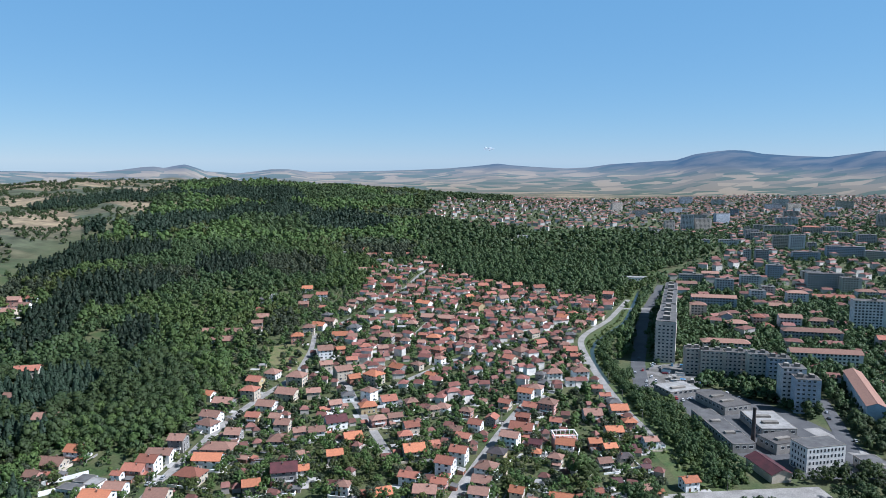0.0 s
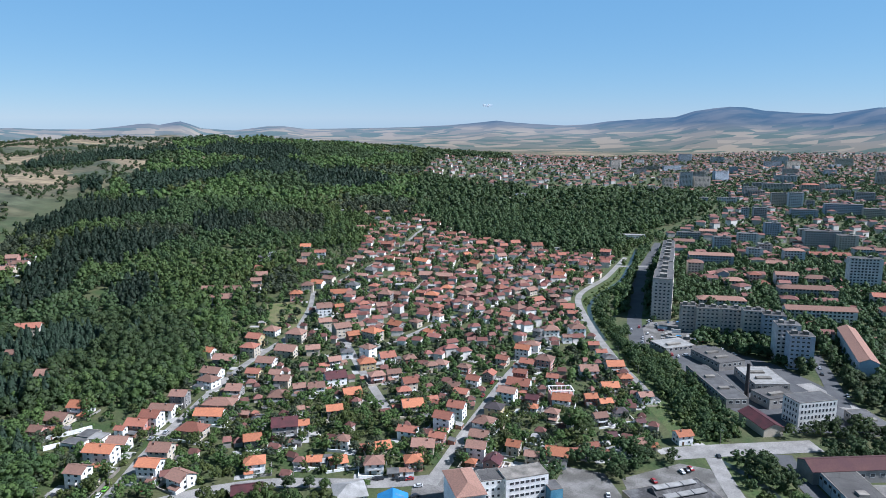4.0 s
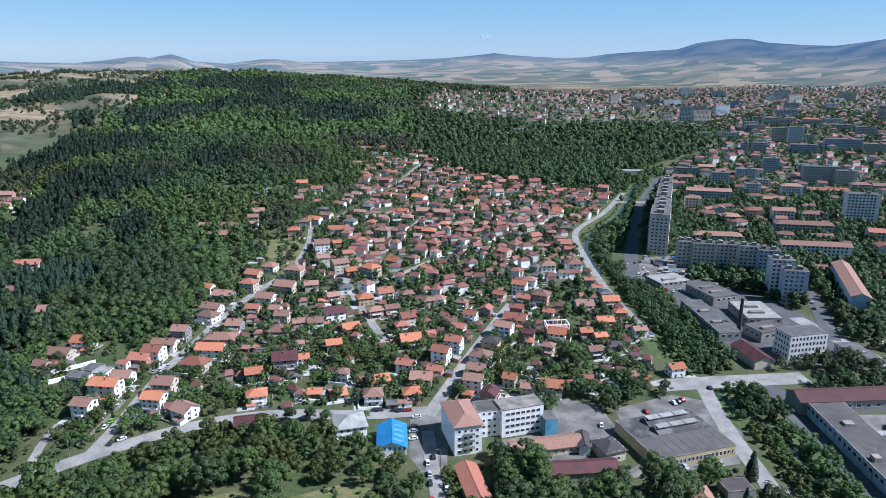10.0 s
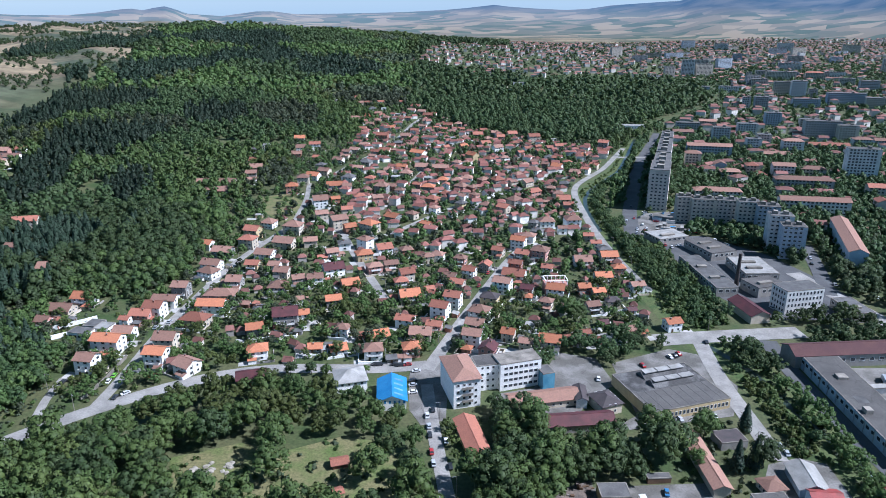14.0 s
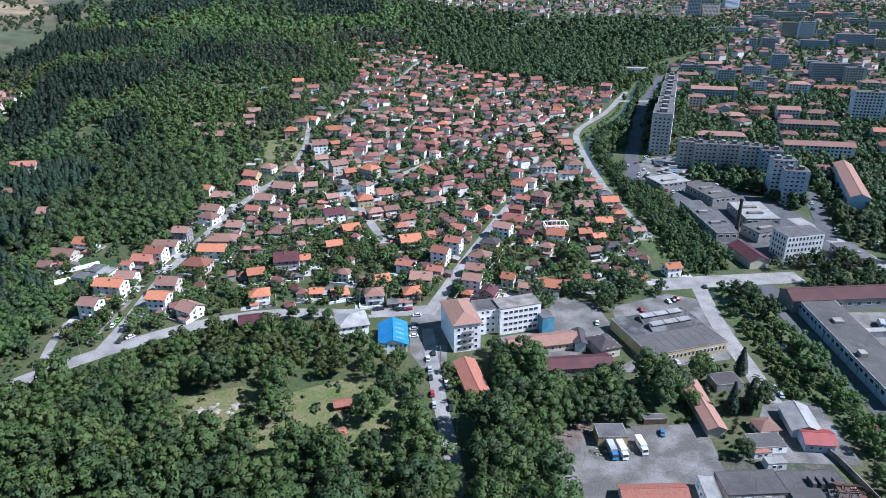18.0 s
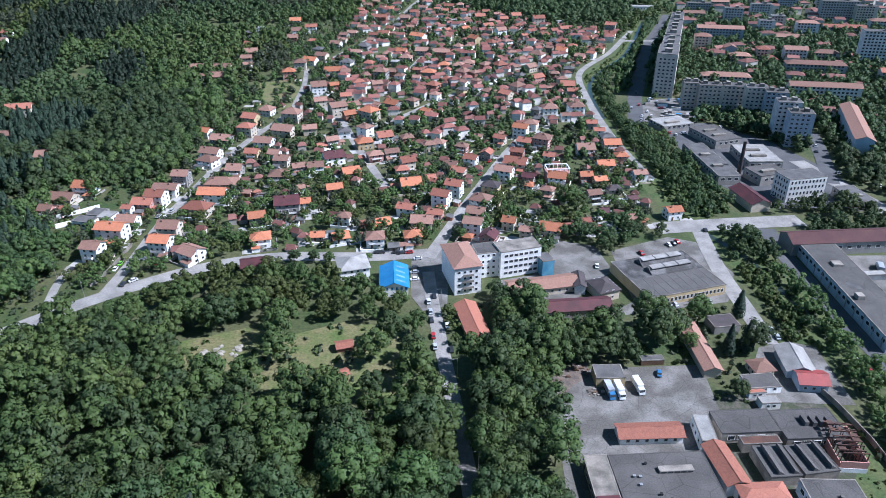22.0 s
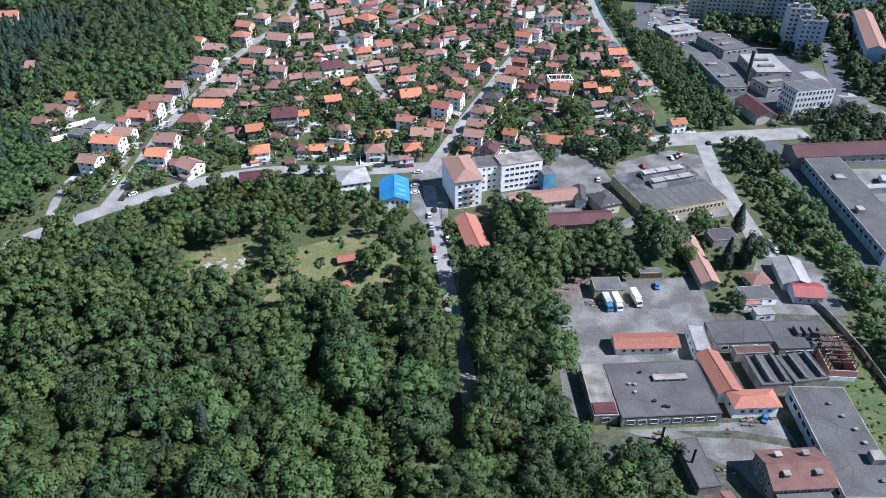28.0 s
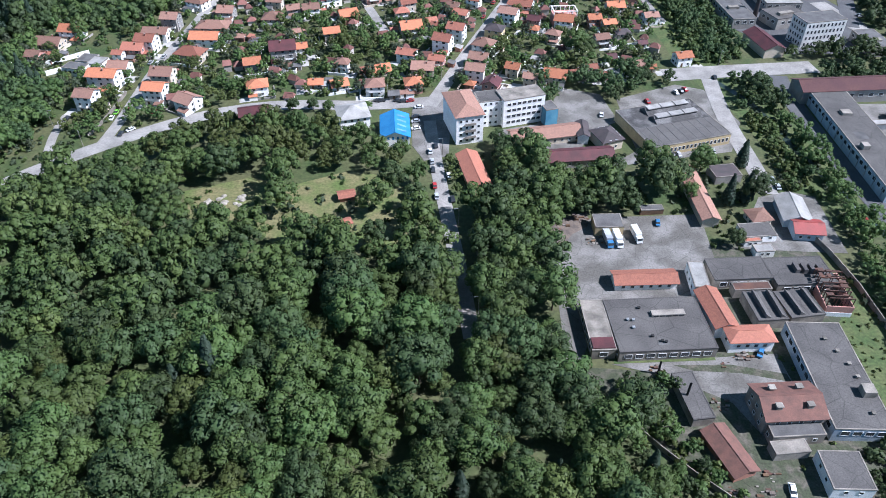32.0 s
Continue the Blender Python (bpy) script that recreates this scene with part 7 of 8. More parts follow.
dist = np.hypot(g[:, 0], g[:, 1])
for lo, hi, kind, s in ((0, 430, GARDEN_BROAD, 0.6), (430, 2000, FAR_BROAD, 0.6)):
    ring = (dist >= lo) & (dist < hi)
    wood("garden_trees", g[ring & (h < 0.4)], kind, LEAF["broad"], s, "green garden trees between the houses")
    wood("garden_trees", g[ring & (h >= 0.4) & (h < 0.65)], kind, LEAF["dark" if hi > 500 else "olive"], s, ("dark" if hi > 500 else "olive") + " green garden trees between the houses")
    wood("garden_trees", g[ring & (h >= 0.65) & (h < 0.8)], kind, LEAF["grey"], s, "grey-green garden trees between the houses")
    wood("garden_shrubs", g[ring & (h >= 0.8)], BUSH if hi < 500 else TUFT, LEAF["light"], 1.0, "light green garden shrubs")
for poly, gap, keep in ((QUARTER, 6.0, 0.75), (CLEARING, 5.0, 0.5), ([(140, 130), (152, 128), (160, 190), (172, 225), (178, 300), (172, 332), (145, 330), (150, 290), (142, 240), (154, 232), (152, 196), (142, 180)], 4.5, 0.8), ([(88, 196), (150, 196), (150, 262), (118, 262), (92, 250)], 4.2, 0.7), ([(-230, 215), (-182, 245), (-150, 268), (-150, 300), (-185, 300), (-240, 300)], 4.2, 0.85), ([(8, 264), (60, 250), (100, 250), (118, 262), (60, 284), (8, 262)], 4.5, 0.7)):
    t = scatter(13, poly, gap, -0.8, keep)
    t = t[np.hypot(t[:, 0], t[:, 1]) < 560]
    wood("undergrowth", t[::2], TUFT, LEAF["broad"], 1.0, "low green undergrowth and weeds")
    wood("undergrowth", t[1::2], TUFT, LEAF["grey"], 1.0, "low grey-green undergrowth and weeds")
# wooded hill
HILL = [(-262, 375), (-232, 392), (-235, 440), (-200, 440), (-160, 505), (-190, 600), (-160, 660), (-150, 702), (-170, 800), (-215, 880), (-110, 930), (-90, 1000), (-105, 1110), (-50, 1160), (20, 1020), (150, 900), (225, 890), (284, 1020), (427, 1194),
        (523, 1345), (548, 1619), (146, 1493), (-24, 1617), (-105, 1679), (-60, 2300), (-500, 2420), (-760, 2200), (-719, 1711), (-643, 1591), (-609, 1319), (-559, 1186), (-554, 1092), (-537, 976), (-540, 886), (-508, 808), (-420, 560)]


PINES = [[(-330, 480), (-300, 575), (-240, 560), (-222, 470), (-228, 420), (-262, 375)],
         [(-547, 904), (-594, 996), (-553, 1059), (-489, 1159), (-438, 1138), (-415, 1057), (-448, 997), (-474, 936), (-483, 870), (-513, 846)],
         [(-563, 1251), (-619, 1454), (-504, 1561), (-421, 1845), (-276, 1620), (-458, 1435), (-485, 1253), (-511, 1153)],
         [(-679, 1785), (-620, 2113), (-458, 2123), (-347, 1870), (-402, 1822), (-582, 1785)],
         [(-362, 1020), (-344, 1093), (-296, 1092), (-266, 994), (-300, 939), (-334, 948)],
         [(-590, 1134), (-642, 1288), (-625, 1318), (-556, 1159)],
         [(-936, 1587), (-838, 1864), (-719, 1935), (-675, 1811), (-837, 1462)],
         [(-441, 777), (-466, 855), (-440, 904), (-390, 930), (-341, 907), (-333, 868), (-358, 821), (-356, 770), (-384, 738)],
         [(-328, 1622), (-238, 1715), (-152, 1659), (-91, 1505), (-198, 1414), (-270, 1440)],
         [(-409, 649), (-430, 724), (-425, 772), (-388, 737), (-358, 657), (-362, 605), (-369, 581)],
         [(-322, 661), (-323, 720), (-294, 708), (-266, 635), (-276, 595)]]
GLADES = [[(-340, 639), (-338, 680), (-322, 678), (-313, 641), (-316, 614)], [(-210, 608), (-192, 621), (-183, 601), (-197, 577)], [(-279, 866), (-242, 895), (-227, 855), (-265, 834)], [(-298, 793), (-278, 816), (-268, 789), (-289, 773)]]
YOUNG = [[(-446, 929), (-402, 977), (-337, 960), (-309, 886), (-377, 910)], [(-287, 1079), (-233, 1143), (-182, 1089), (-164, 971), (-238, 966)]]


def grow(seed, poly):
    """Woods of pine and broadleaf stands, coarser with distance."""
    for k, (lo, hi, wide, close, br, pi) in enumerate(((0, 640, 7.8, 5.8, MID_BROAD, MID_PINE), (640, 1250, 10.2, 8.2, FAR_BROAD, FAR_PINE), (1250, 9000, 15.5, 12.5, VFAR, VFAR_PINE))):
        for gap, conifer in ((wide, False), (close, True)):
            p = scatter(seed + k * 2 + conifer, poly, gap, 3.6 if k < 2 else 0.5)
            d = np.hypot(p[:, 0], p[:, 1])
            p = p[(d >= lo) & (d < hi)]
            for area in GLADES + [MEADOW]:
                p = p[~inside(area, p[:, 0], p[:, 1])]
            m = np.zeros(len(p), bool)
            for area in PINES:
                m |= ((area is not PINES[0]) | (np.sin(p[:, 0] * 0.05 + p[:, 1] * 0.021) + np.sin(p[:, 1] * 0.043 - p[:, 0] * 0.017) + rng.normal(0, 0.3, len(p)) > 0.1)) & inside(area, p[:, 0] + rng.normal(0, 4, len(p)), p[:, 1] + rng.normal(0, 6, len(p)))
            if conifer:
                wood("pine_wood", p[m & (rng.random(len(p)) < 0.97)], pi, LEAF["pine"], 1.0, "dark pine wood on the hill")
                continue
            q = p[~m]
            t = np.sin(q[:, 0] * 0.014 + 3) + np.sin(q[:, 1] * 0.012 + q[:, 0] * 0.004) + rng.normal(0, 0.2, len(q)) - 2.2 * ((q[:, 0] > -50) & (q[:, 1] > 780))
            for area in YOUNG:
                t[inside(area, q[:, 0], q[:, 1])] = 2.0
            wood("hill_wood", q[t < -0.2], br, LEAF["dark"], 1.12, "dark green broadleaf wood on the hill")
            wood("hill_wood", q[(t >= -0.2) & (t < 1.1)], br, LEAF["broad"], 1.12, "green broadleaf wood on the hill")
            wood("hill_wood", q[(t >= 1.1) & (t < 1.4)], br, LEAF["olive"], 1.05, "olive green broadleaf wood on the hill")
            wood("hill_wood", q[t >= 1.4], br, LEAF["grey"], 1.05, "grey-green broadleaf wood on the hill")


grow(21, HILL)
# the wooded back of the ridge, down to the distant quarter
grow(27, [(-105, 1679), (-24, 1617), (146, 1493), (165, 1550), (40, 1650), (-50, 1715), (0, 2260), (240, 2510), (290, 2900), (-200, 2900), (-500, 2420), (-60, 2300)])
# hedges and scattered growth on the open fields to the west
FIELDS = [(-508, 808), (-540, 886), (-537, 976), (-554, 1092), (-559, 1186), (-609, 1319), (-643, 1591), (-719, 1711), (-760, 2200), (-1700, 2500), (-1500, 1900), (-900, 1100)]
for extra in (PINES[5], PINES[6]):
    wood("pine_copse", scatter(33, extra, 13, 0), VFAR_PINE, LEAF["pine"], 0.9, "dark pine copse on the dry hilltop")
wood("field_scrub", scatter(31, FIELDS, 14, 2, 0.8, 0.1), VFAR, LEAF["dark"], 0.6, "dark scrub and copses on dry fields")
# trees along the river and round the works
banks, meadow_side = [], []
for x, y in river_line:
    for i in range(9 if y > 330 else 2):
        banks.append((x + (rng.uniform(5.5, 16) if y > 330 else rng.choice((-1, 1)) * rng.uniform(2.5, 8.5)), y + rng.uniform(-5, 5)))
    for i in range(8 if y > 330 else 1):
        meadow_side.append((x + rng.choice((-1, -1, 1)) * rng.uniform(2.4, 7.5), y + rng.uniform(-5, 5)))
banks, meadow_side = np.array(banks), np.array(meadow_side)
banks = banks[clear(banks[:, 0], banks[:, 1], 0.3)]
meadow_side = meadow_side[clear(meadow_side[:, 0], meadow_side[:, 1], -1.0)]
h = rng.random(len(banks))
wood("river_trees", banks[h < 0.35], GARDEN_BROAD, LEAF["dark"], 0.55, "dark trees along the river")
wood("river_trees", banks[h >= 0.35], BUSH, LEAF["broad"], 1.1, "green shrubs along the river")
wood("river_herbs", meadow_side, TUFT, LEAF["light"], 1.0, "light green herbs and grass along the river")
EAST = [(147, 128), (160, 128), (164, 190), (167, 225), (167, 292), (158, 292), (157, 240), (154, 196), (147, 160)]
wood("works_trees", scatter(41, EAST, 5.4, 0.2, 0.92), GARDEN_BROAD, LEAF["broad"], 0.72, "green trees beside the works fence")
GROVE = [(145, 298), (167, 298), (168, 322), (156, 325), (142, 318)]
wood("works_trees", scatter(42, GROVE, 6.8, -6.0, 0.85), GARDEN_BROAD, LEAF["dark"], 0.85, "dark tall trees beside the avenue bridge")
SCRUB = [(144, 296), (154, 296), (154, 240), (150, 205), (142, 236)]
sb = scatter(48, SCRUB, 3.2, -6.0, 0.85)
wood("verge_scrub", sb[::2], BUSH, LEAF["broad"], 1.05, "green scrub on the channel bank")
wood("verge_scrub", sb[1::2], BUSH, LEAF["olive"], 0.95, "olive scrub on the channel bank")
BANK = [(138, 350), (164, 356), (166, 470), (160, 540), (140, 570), (134, 470)]
bk = scatter(47, BANK, 4.2, 0.0, 0.95)
wood("bank_trees", bk[::3], GARDEN_BROAD, LEAF["dark"], 0.66, "dark trees and scrub between river and factory")
wood("bank_trees", bk[np.arange(len(bk)) % 3 > 0], BUSH, LEAF["broad"], 1.3, "green scrub between river and factory")
SIDE = [(215, 505), (250, 445), (262, 360), (330, 380), (350, 520), (240, 560)]
wood("block_trees", scatter(49, SIDE, 7.5, 0.5, 0.85), MID_BROAD, LEAF["dark"], 0.75, "dark green trees round the apartment blocks")
ROW = [(190, 318), (260, 330), (260, 345), (200, 338)]
wood("avenue_trees", scatter(43, ROW, 6, 0.2), GARDEN_BROAD, LEAF["dark"], 0.8, "dark row of trees beside the avenue")
FRONT = [(184, 346), (246, 343), (264, 366), (226, 371), (202, 362), (188, 356)]
fr = scatter(44, FRONT, 6.4, 0.0, 0.95)
wood("avenue_trees", fr[::2], GARDEN_BROAD, LEAF["dark"], 0.85, "dark trees between avenue and factory")
wood("avenue_trees", fr[1::2], GARDEN_BROAD, LEAF["broad"], 0.8, "green trees between avenue and factory")
CROSS = [(60, 300), (118, 330), (112, 345), (40, 325), (42, 312)]
wood("crossing_trees", scatter(45, CROSS, 6, 0.2, 0.8), GARDEN_BROAD, LEAF["dark"], 0.75, "dark trees round the crossing")
HEDGE = [(60, 300), (62, 316), (118, 337), (121, 324), (98, 309), (84, 303)]
hg = scatter(46, HEDGE, 6.0, -8.0, 0.8)
hg = hg[inside(HEDGE, hg[:, 0], hg[:, 1])]
wood("crossing_trees", hg, GARDEN_BROAD, LEAF["dark"], 0.62, "dark rounded trees along the crossing")
MALL = [(148, 590), (158, 588), (196, 712), (232, 812), (222, 812), (184, 712)]
wood("boulevard_trees", scatter(54, MALL, 6.0, -1.0, 0.8), MID_BROAD, LEAF["broad"], 0.62, "green trees along the boulevard")
PARK = [(205, 805), (235, 815), (262, 860), (325, 1000), (300, 1045), (250, 945), (215, 885)]
wood("park_trees", scatter(53, PARK, 9, 0.5, 0.9), FAR_BROAD, LEAF["broad"], 0.8, "green park trees along the boulevard")
TOWN = [(150, 540), (235, 400), (330, 400), (900, 1150), (1100, 1500), (1500, 2100), (700, 2000), (560, 1620), (530, 1330), (330, 1040), (240, 860), (170, 640)]
a = scatter(51, TOWN, 7.4, -1.8, 0.95, -1.9)
d = np.hypot(a[:, 0], a[:, 1])
wood("town_trees", a[d < 520], MID_BROAD, LEAF["dark"], 0.9, "dark green trees between the apartment blocks")
wood("town_trees", a[(d >= 520) & (d < 1000)], FAR_BROAD, LEAF["dark"], 0.85, "dark green trees between distant blocks")
wood("town_trees", a[(d >= 1000)][::3], SPECK, LEAF["dark"], 0.7, "dark green trees between distant blocks")

# ---- the distant quarters: uncounted small houses with red roofs ----
FAR_TOWN = [(-60, 1700), (30, 1640), (150, 1540), (540, 1660), (620, 1560), (1050, 1500), (2200, 3200), (1500, 3500), (300, 3000), (250, 2500), (0, 2250)]
far_houses("distant_quarter", 71, FAR_TOWN, 27, 0.5, "distant quarter of small white houses with red tiled roofs")
INNER = [(240, 560), (300, 500), (420, 520), (1000, 1250), (1050, 1500), (620, 1560), (560, 1340), (330, 1020), (262, 760)]
far_houses("inner_quarter", 73, INNER, 25, 0.55, "town quarter of houses with red tiled roofs", 2.0, 1.15)
b = scatter(81, FAR_TOWN, 19, 0.5, 0.6)
wood("distant_trees", b, SPECK, LEAF["dark"], 0.75, "dark green trees between distant houses")
rng2 = random.Random(8)
for i in range(46):
    x, y = rng2.uniform(420, 1500), rng2.uniform(1500, 2900)
    if abs(x) < 0.62 * y and x > 0.22 * y:
        w, h = rng2.uniform(18, 60), rng2.choice((12, 15, 18, 24, 30))
        apartments(x, y, rng2.uniform(-20, 20), w, 12, h, "f")

# ---- vehicles ----
CAR_PAINT = {k: paint(k + "_car_paint", c, rough=0.3, spread=0.05, relief=0, spec=0.6) for k, c in
             {"white": (0.75, 0.75, 0.74), "silver": (0.42, 0.44, 0.46), "dark": (0.03, 0.032, 0.036), "red": (0.36, 0.03, 0.03), "blue": (0.06, 0.2, 0.4), "green": (0.2, 0.5, 0.05)}.items()}
CAR_BODY, CAR_PARTS = {}, {}


def car_meshes(colour):
    prof = [(-2.1, 0.35), (-2.1, 0.8), (-1.2, 0.92), (1.7, 0.95), (2.1, 0.8), (2.1, 0.35)]
    v = [(x, s * 0.86, z) for s in (-1, 1) for x, z in prof]
    n = len(prof)
    f = [(i, (i + 1) % n, n + (i + 1) % n, n + i) for i in range(n)] + [tuple(range(n))[::-1], tuple(range(n, 2 * n))]
    CAR_BODY[colour] = mesh_of("body", v, f, CAR_PAINT[colour])
    CAR_PARTS[colour] = mesh_of("roof", box_pts(-0.75, 1.05, -0.68, 0.68, 1.42, 1.48), BOX_FACES, CAR_PAINT[colour])


CABIN = mesh_of("window_band", [(-1.35, -0.78, 0.9), (1.65, -0.78, 0.9), (1.65, 0.78, 0.9), (-1.35, 0.78, 0.9), (-0.7, -0.66, 1.43), (1.0, -0.66, 1.43), (1.0, 0.66, 1.43), (-0.7, 0.66, 1.43)], BOX_FACES, GLASS)


def disc(name, r, w, mat):
    v = [(math.cos(i * math.tau / 12) * r, s * w / 2, math.sin(i * math.tau / 12) * r) for s in (-1, 1) for i in range(12)]
    return mesh_of(name, v, [(i, 12 + i, 12 + (i + 1) % 12, (i + 1) % 12) for i in range(12)] + [tuple(range(12)), tuple(range(12, 24))[::-1]], mat)


WHEEL = disc("wheel", 0.32, 0.22, RUBBER)


def car(x, y, yaw, colour):
    if colour not in CAR_BODY:
        car_meshes(colour)
    ob = base("car", x, y, yaw, f"parked {colour if colour != 'dark' else 'black'} car on the paving", "car", "parked cars", ground_z(x, y) + 0.2)
    child("body", CAR_BODY[colour], ob)
    child("roof", CAR_PARTS[colour], ob)
    child("window_band", CABIN, ob, None, "dark tinted glass")
    for u in (-1.3, 1.3):
        for s in (-0.78, 0.78):
            child("wheel", WHEEL, ob, pose(u, s, 0.32))


car(-155.8, 295.0, 92, "white")
car(-155.4, 300.5, 92, "green")
car(-149.9, 302.7, 92, "red")
car(-136.9, 300.3, 36, "red")
car(-146.6, 280.8, 84, "dark")
car(-143.2, 284.3, 46, "white")
car(-176.8, 294.7, 80, "dark")
car(-151.5, 352.2, 82, "white")
car(-150.5, 360.9, 82, "silver")
car(-29.0, 310.6, 13, "dark")
car(-18.5, 309.9, 13, "dark")
car(-14.8, 310.4, 13, "red")
car(-11.6, 295.0, 15, "dark")
car(-11.5, 290.7, 15, "silver")
car(-11.3, 284.3, 15, "white")
car(-2.0, 269.3, -85, "dark")
car(26.4, 413.1, 70, "red")
car(33.8, 435.1, 70, "red")
car(76.8, 295.6, 80, "white")
car(117.9, 317.5, 105, "white")
car(120.8, 318.7, 105, "dark")
car(123.2, 320.6, 105, "red")
car(101.6, 308.6, 105, "red")
car(98.7, 260.3, 105, "dark")
car(101.8, 260.7, 105, "dark")
car(104.5, 261.1, 105, "silver")
car(120.4, 263.3, 80, "white")
car(138.5, 241.6, -95, "silver")
car(139.1, 236.4, -95, "silver")
car(178.4, 312.7, 80, "dark")
car(142.2, 333.6, -95, "dark")
car(83.9, 213.0, 80, "blue")
car(164.1, 220.2, 80, "silver")
car(164.9, 213.7, 80, "red")
car(262.2, 462.4, -108, "silver")
car(257.6, 451.1, -108, "dark")
car(271.7, 460.0, -108, "dark")
car(267.7, 446.7, -108, "silver")
car(253.5, 413.2, -110, "white")
car(255.3, 406.7, -110, "dark")
car(232.4, 374.2, 80, "dark")
car(205.6, 395.2, 80, "white")
car(175.8, 497.3, 80, "white")
car(180.0, 490.7, 80, "silver")
car(155.8, 520.6, 70, "silver")
car(155.9, 552.7, 70, "silver")
car(170.5, 595.0, 72, "dark")
car(158.8, 530.0, 70, "white")
for x, y, tint in ((-3.6, 256.5, "silver"), (-3.2, 250.2, "dark"), (3.4, 246.0, "white"), (-2.4, 238.5, "red"), (-1.6, 231.0, "silver"), (4.9, 229.0, "dark")):
    car(x, y, -84, tint)
car(-4.5, 264.6, -85, "white")
car(-16.1, 311.1, 5, "silver")
car(-21.1, 310.6, 5, "dark")
car(-30.7, 310.7, 5, "dark")
car(-10.3, 304.1, 10, "white")
car(-154.4, 390.9, 83, "white")
car(-155.5, 353.5, 82, "silver")


def truck(x, y, yaw, cab, box):
    ob = base("truck", x, y, yaw, f"parked box truck with {cab} cab and {box} load box", "truck", "trucks in the yard", 0.16)
    child("load_box", boxes("load_box", [(-4.2, 1.7, -1.22, 1.22, 0.95, 3.4)], CAR_PAINT[box]), ob)
    child("cab", mesh_of("cab", [(1.85, -1.15, 0.5), (3.9, -1.15, 0.5), (3.9, 1.15, 0.5), (1.85, 1.15, 0.5), (1.85, -1.1, 2.6), (3.45, -1.1, 2.6), (3.45, 1.1, 2.6), (1.85, 1.1, 2.6)], BOX_FACES, CAR_PAINT[cab]), ob)
    child("windscreen", mesh_of("windscreen", [(3.74, -1.0, 1.5), (3.74, 1.0, 1.5), (3.5, 1.0, 2.45), (3.5, -1.0, 2.45)], [(0, 1, 2, 3)], GLASS), ob)
    child("chassis", boxes("chassis", [(-4.1, 3.7, -0.45, 0.45, 0.55, 0.95)], RUBBER), ob)
    for u in (-2.6, 2.7):
        for s in (-1.0, 1.0):
            child("wheel", TRUCK_WHEEL, ob, pose(u, s, 0.48))


for u in ((100.7, 146.9, 60, 'blue'), (92.5, 99.2, 80, 'white'), (186.6, 503, 20, 'white'), (183, 488, 30, 'white'), (178, 490, 35, 'silver'), (172.4, 486.6, 80, 'white'), (169, 491, 85, 'red'), (210, 502.8, 40, 'white'), (214.8, 491.7, 120, 'white'), (197, 377.7, 100, 'silver'), (253, 412.4, 150, 'dark'), (257, 408.5, 150, 'silver')):
    car(*u)
TRUCK_WHEEL = disc("wheel", 0.48, 0.32, RUBBER)
truck(62.6, 202.0, -84, "blue", "silver")
truck(66.2, 202.0, -84, "white", "white")
truck(73.8, 204.5, -82, "white", "white")
truck(212.0, 292, 70, "silver", "silver")


POLE = mesh_of("shaft", [(math.cos(i * math.tau / 8) * r, math.sin(i * math.tau / 8) * r, z) for z, r in ((-0.3, 0.16), (8.6, 0.1)) for i in range(8)], [(i, (i + 1) % 8, 8 + (i + 1) % 8, 8 + i) for i in range(8)] + [tuple(range(8, 16))], CONCRETE)
ARM = boxes("arm", [(0, 1.6, -0.05, 0.05, 8.4, 8.5)], STEEL)
HEAD = boxes("lamp_head", [(1.2, 1.9, -0.14, 0.14, 8.28, 8.4)], STEEL)
for line, half in ROAD_LINES[:12]:
    for i in range(3, len(line) - 1, 4):
        d = line[min(i + 1, len(line) - 1)] - line[i - 1]
        a = math.degrees(math.atan2(d[1], d[0])) + 90
        x, y = line[i] + np.array([math.cos(radians(a)), math.sin(radians(a))]) * (half + 0.6)
        if math.hypot(x, y) > 560:
            continue
        ob = base("street_lamp", x, y, a + 180, "grey concrete street lamp post beside the street", "street lamp", "street lamps")
        child("shaft", POLE, ob)
        child("arm", ARM, ob)
        child("lamp_head", HEAD, ob)

# a market beside the boulevard: stalls under pale sheets, cars and vans round them
rm = random.Random(31)
for i in range(13):
    u, v = rm.uniform(0, 1), rm.uniform(0, 1)
    x, y = 172 + 26 * u + 6 * v, 520 + 50 * v
    if off_roads(x, y, 0.5) and all((x - q[0]) ** 2 + (y - q[1]) ** 2 > (q[2] + 2) ** 2 for q in FOOT):
        block("market_stall", x, y, rm.choice((-18, 72)), rm.uniform(4, 8), rm.uniform(2.6, 3.6), 2.5, ("flat", ROOF[rm.choice("wwgb")]), WALL[rm.choice("wgl")], "small market stall under a pale sheet roof", "stall", None, "market stalls")
for i in range(34):
    u, v = rm.uniform(0, 1), rm.uniform(0, 1)
    x, y = (158 + 44 * u, 512 + 66 * v) if i < 22 else (264 + 12 * u, 372 + 66 * v)
    if all((x - q[0]) ** 2 + (y - q[1]) ** 2 > (q[2] + 1.6) ** 2 for q in FOOT):
        car(x, y, rm.choice((-18, 72, 70)), rm.choice(("white", "silver", "dark", "red", "white", "blue")))
        FOOT.append((x, y, 1.2))

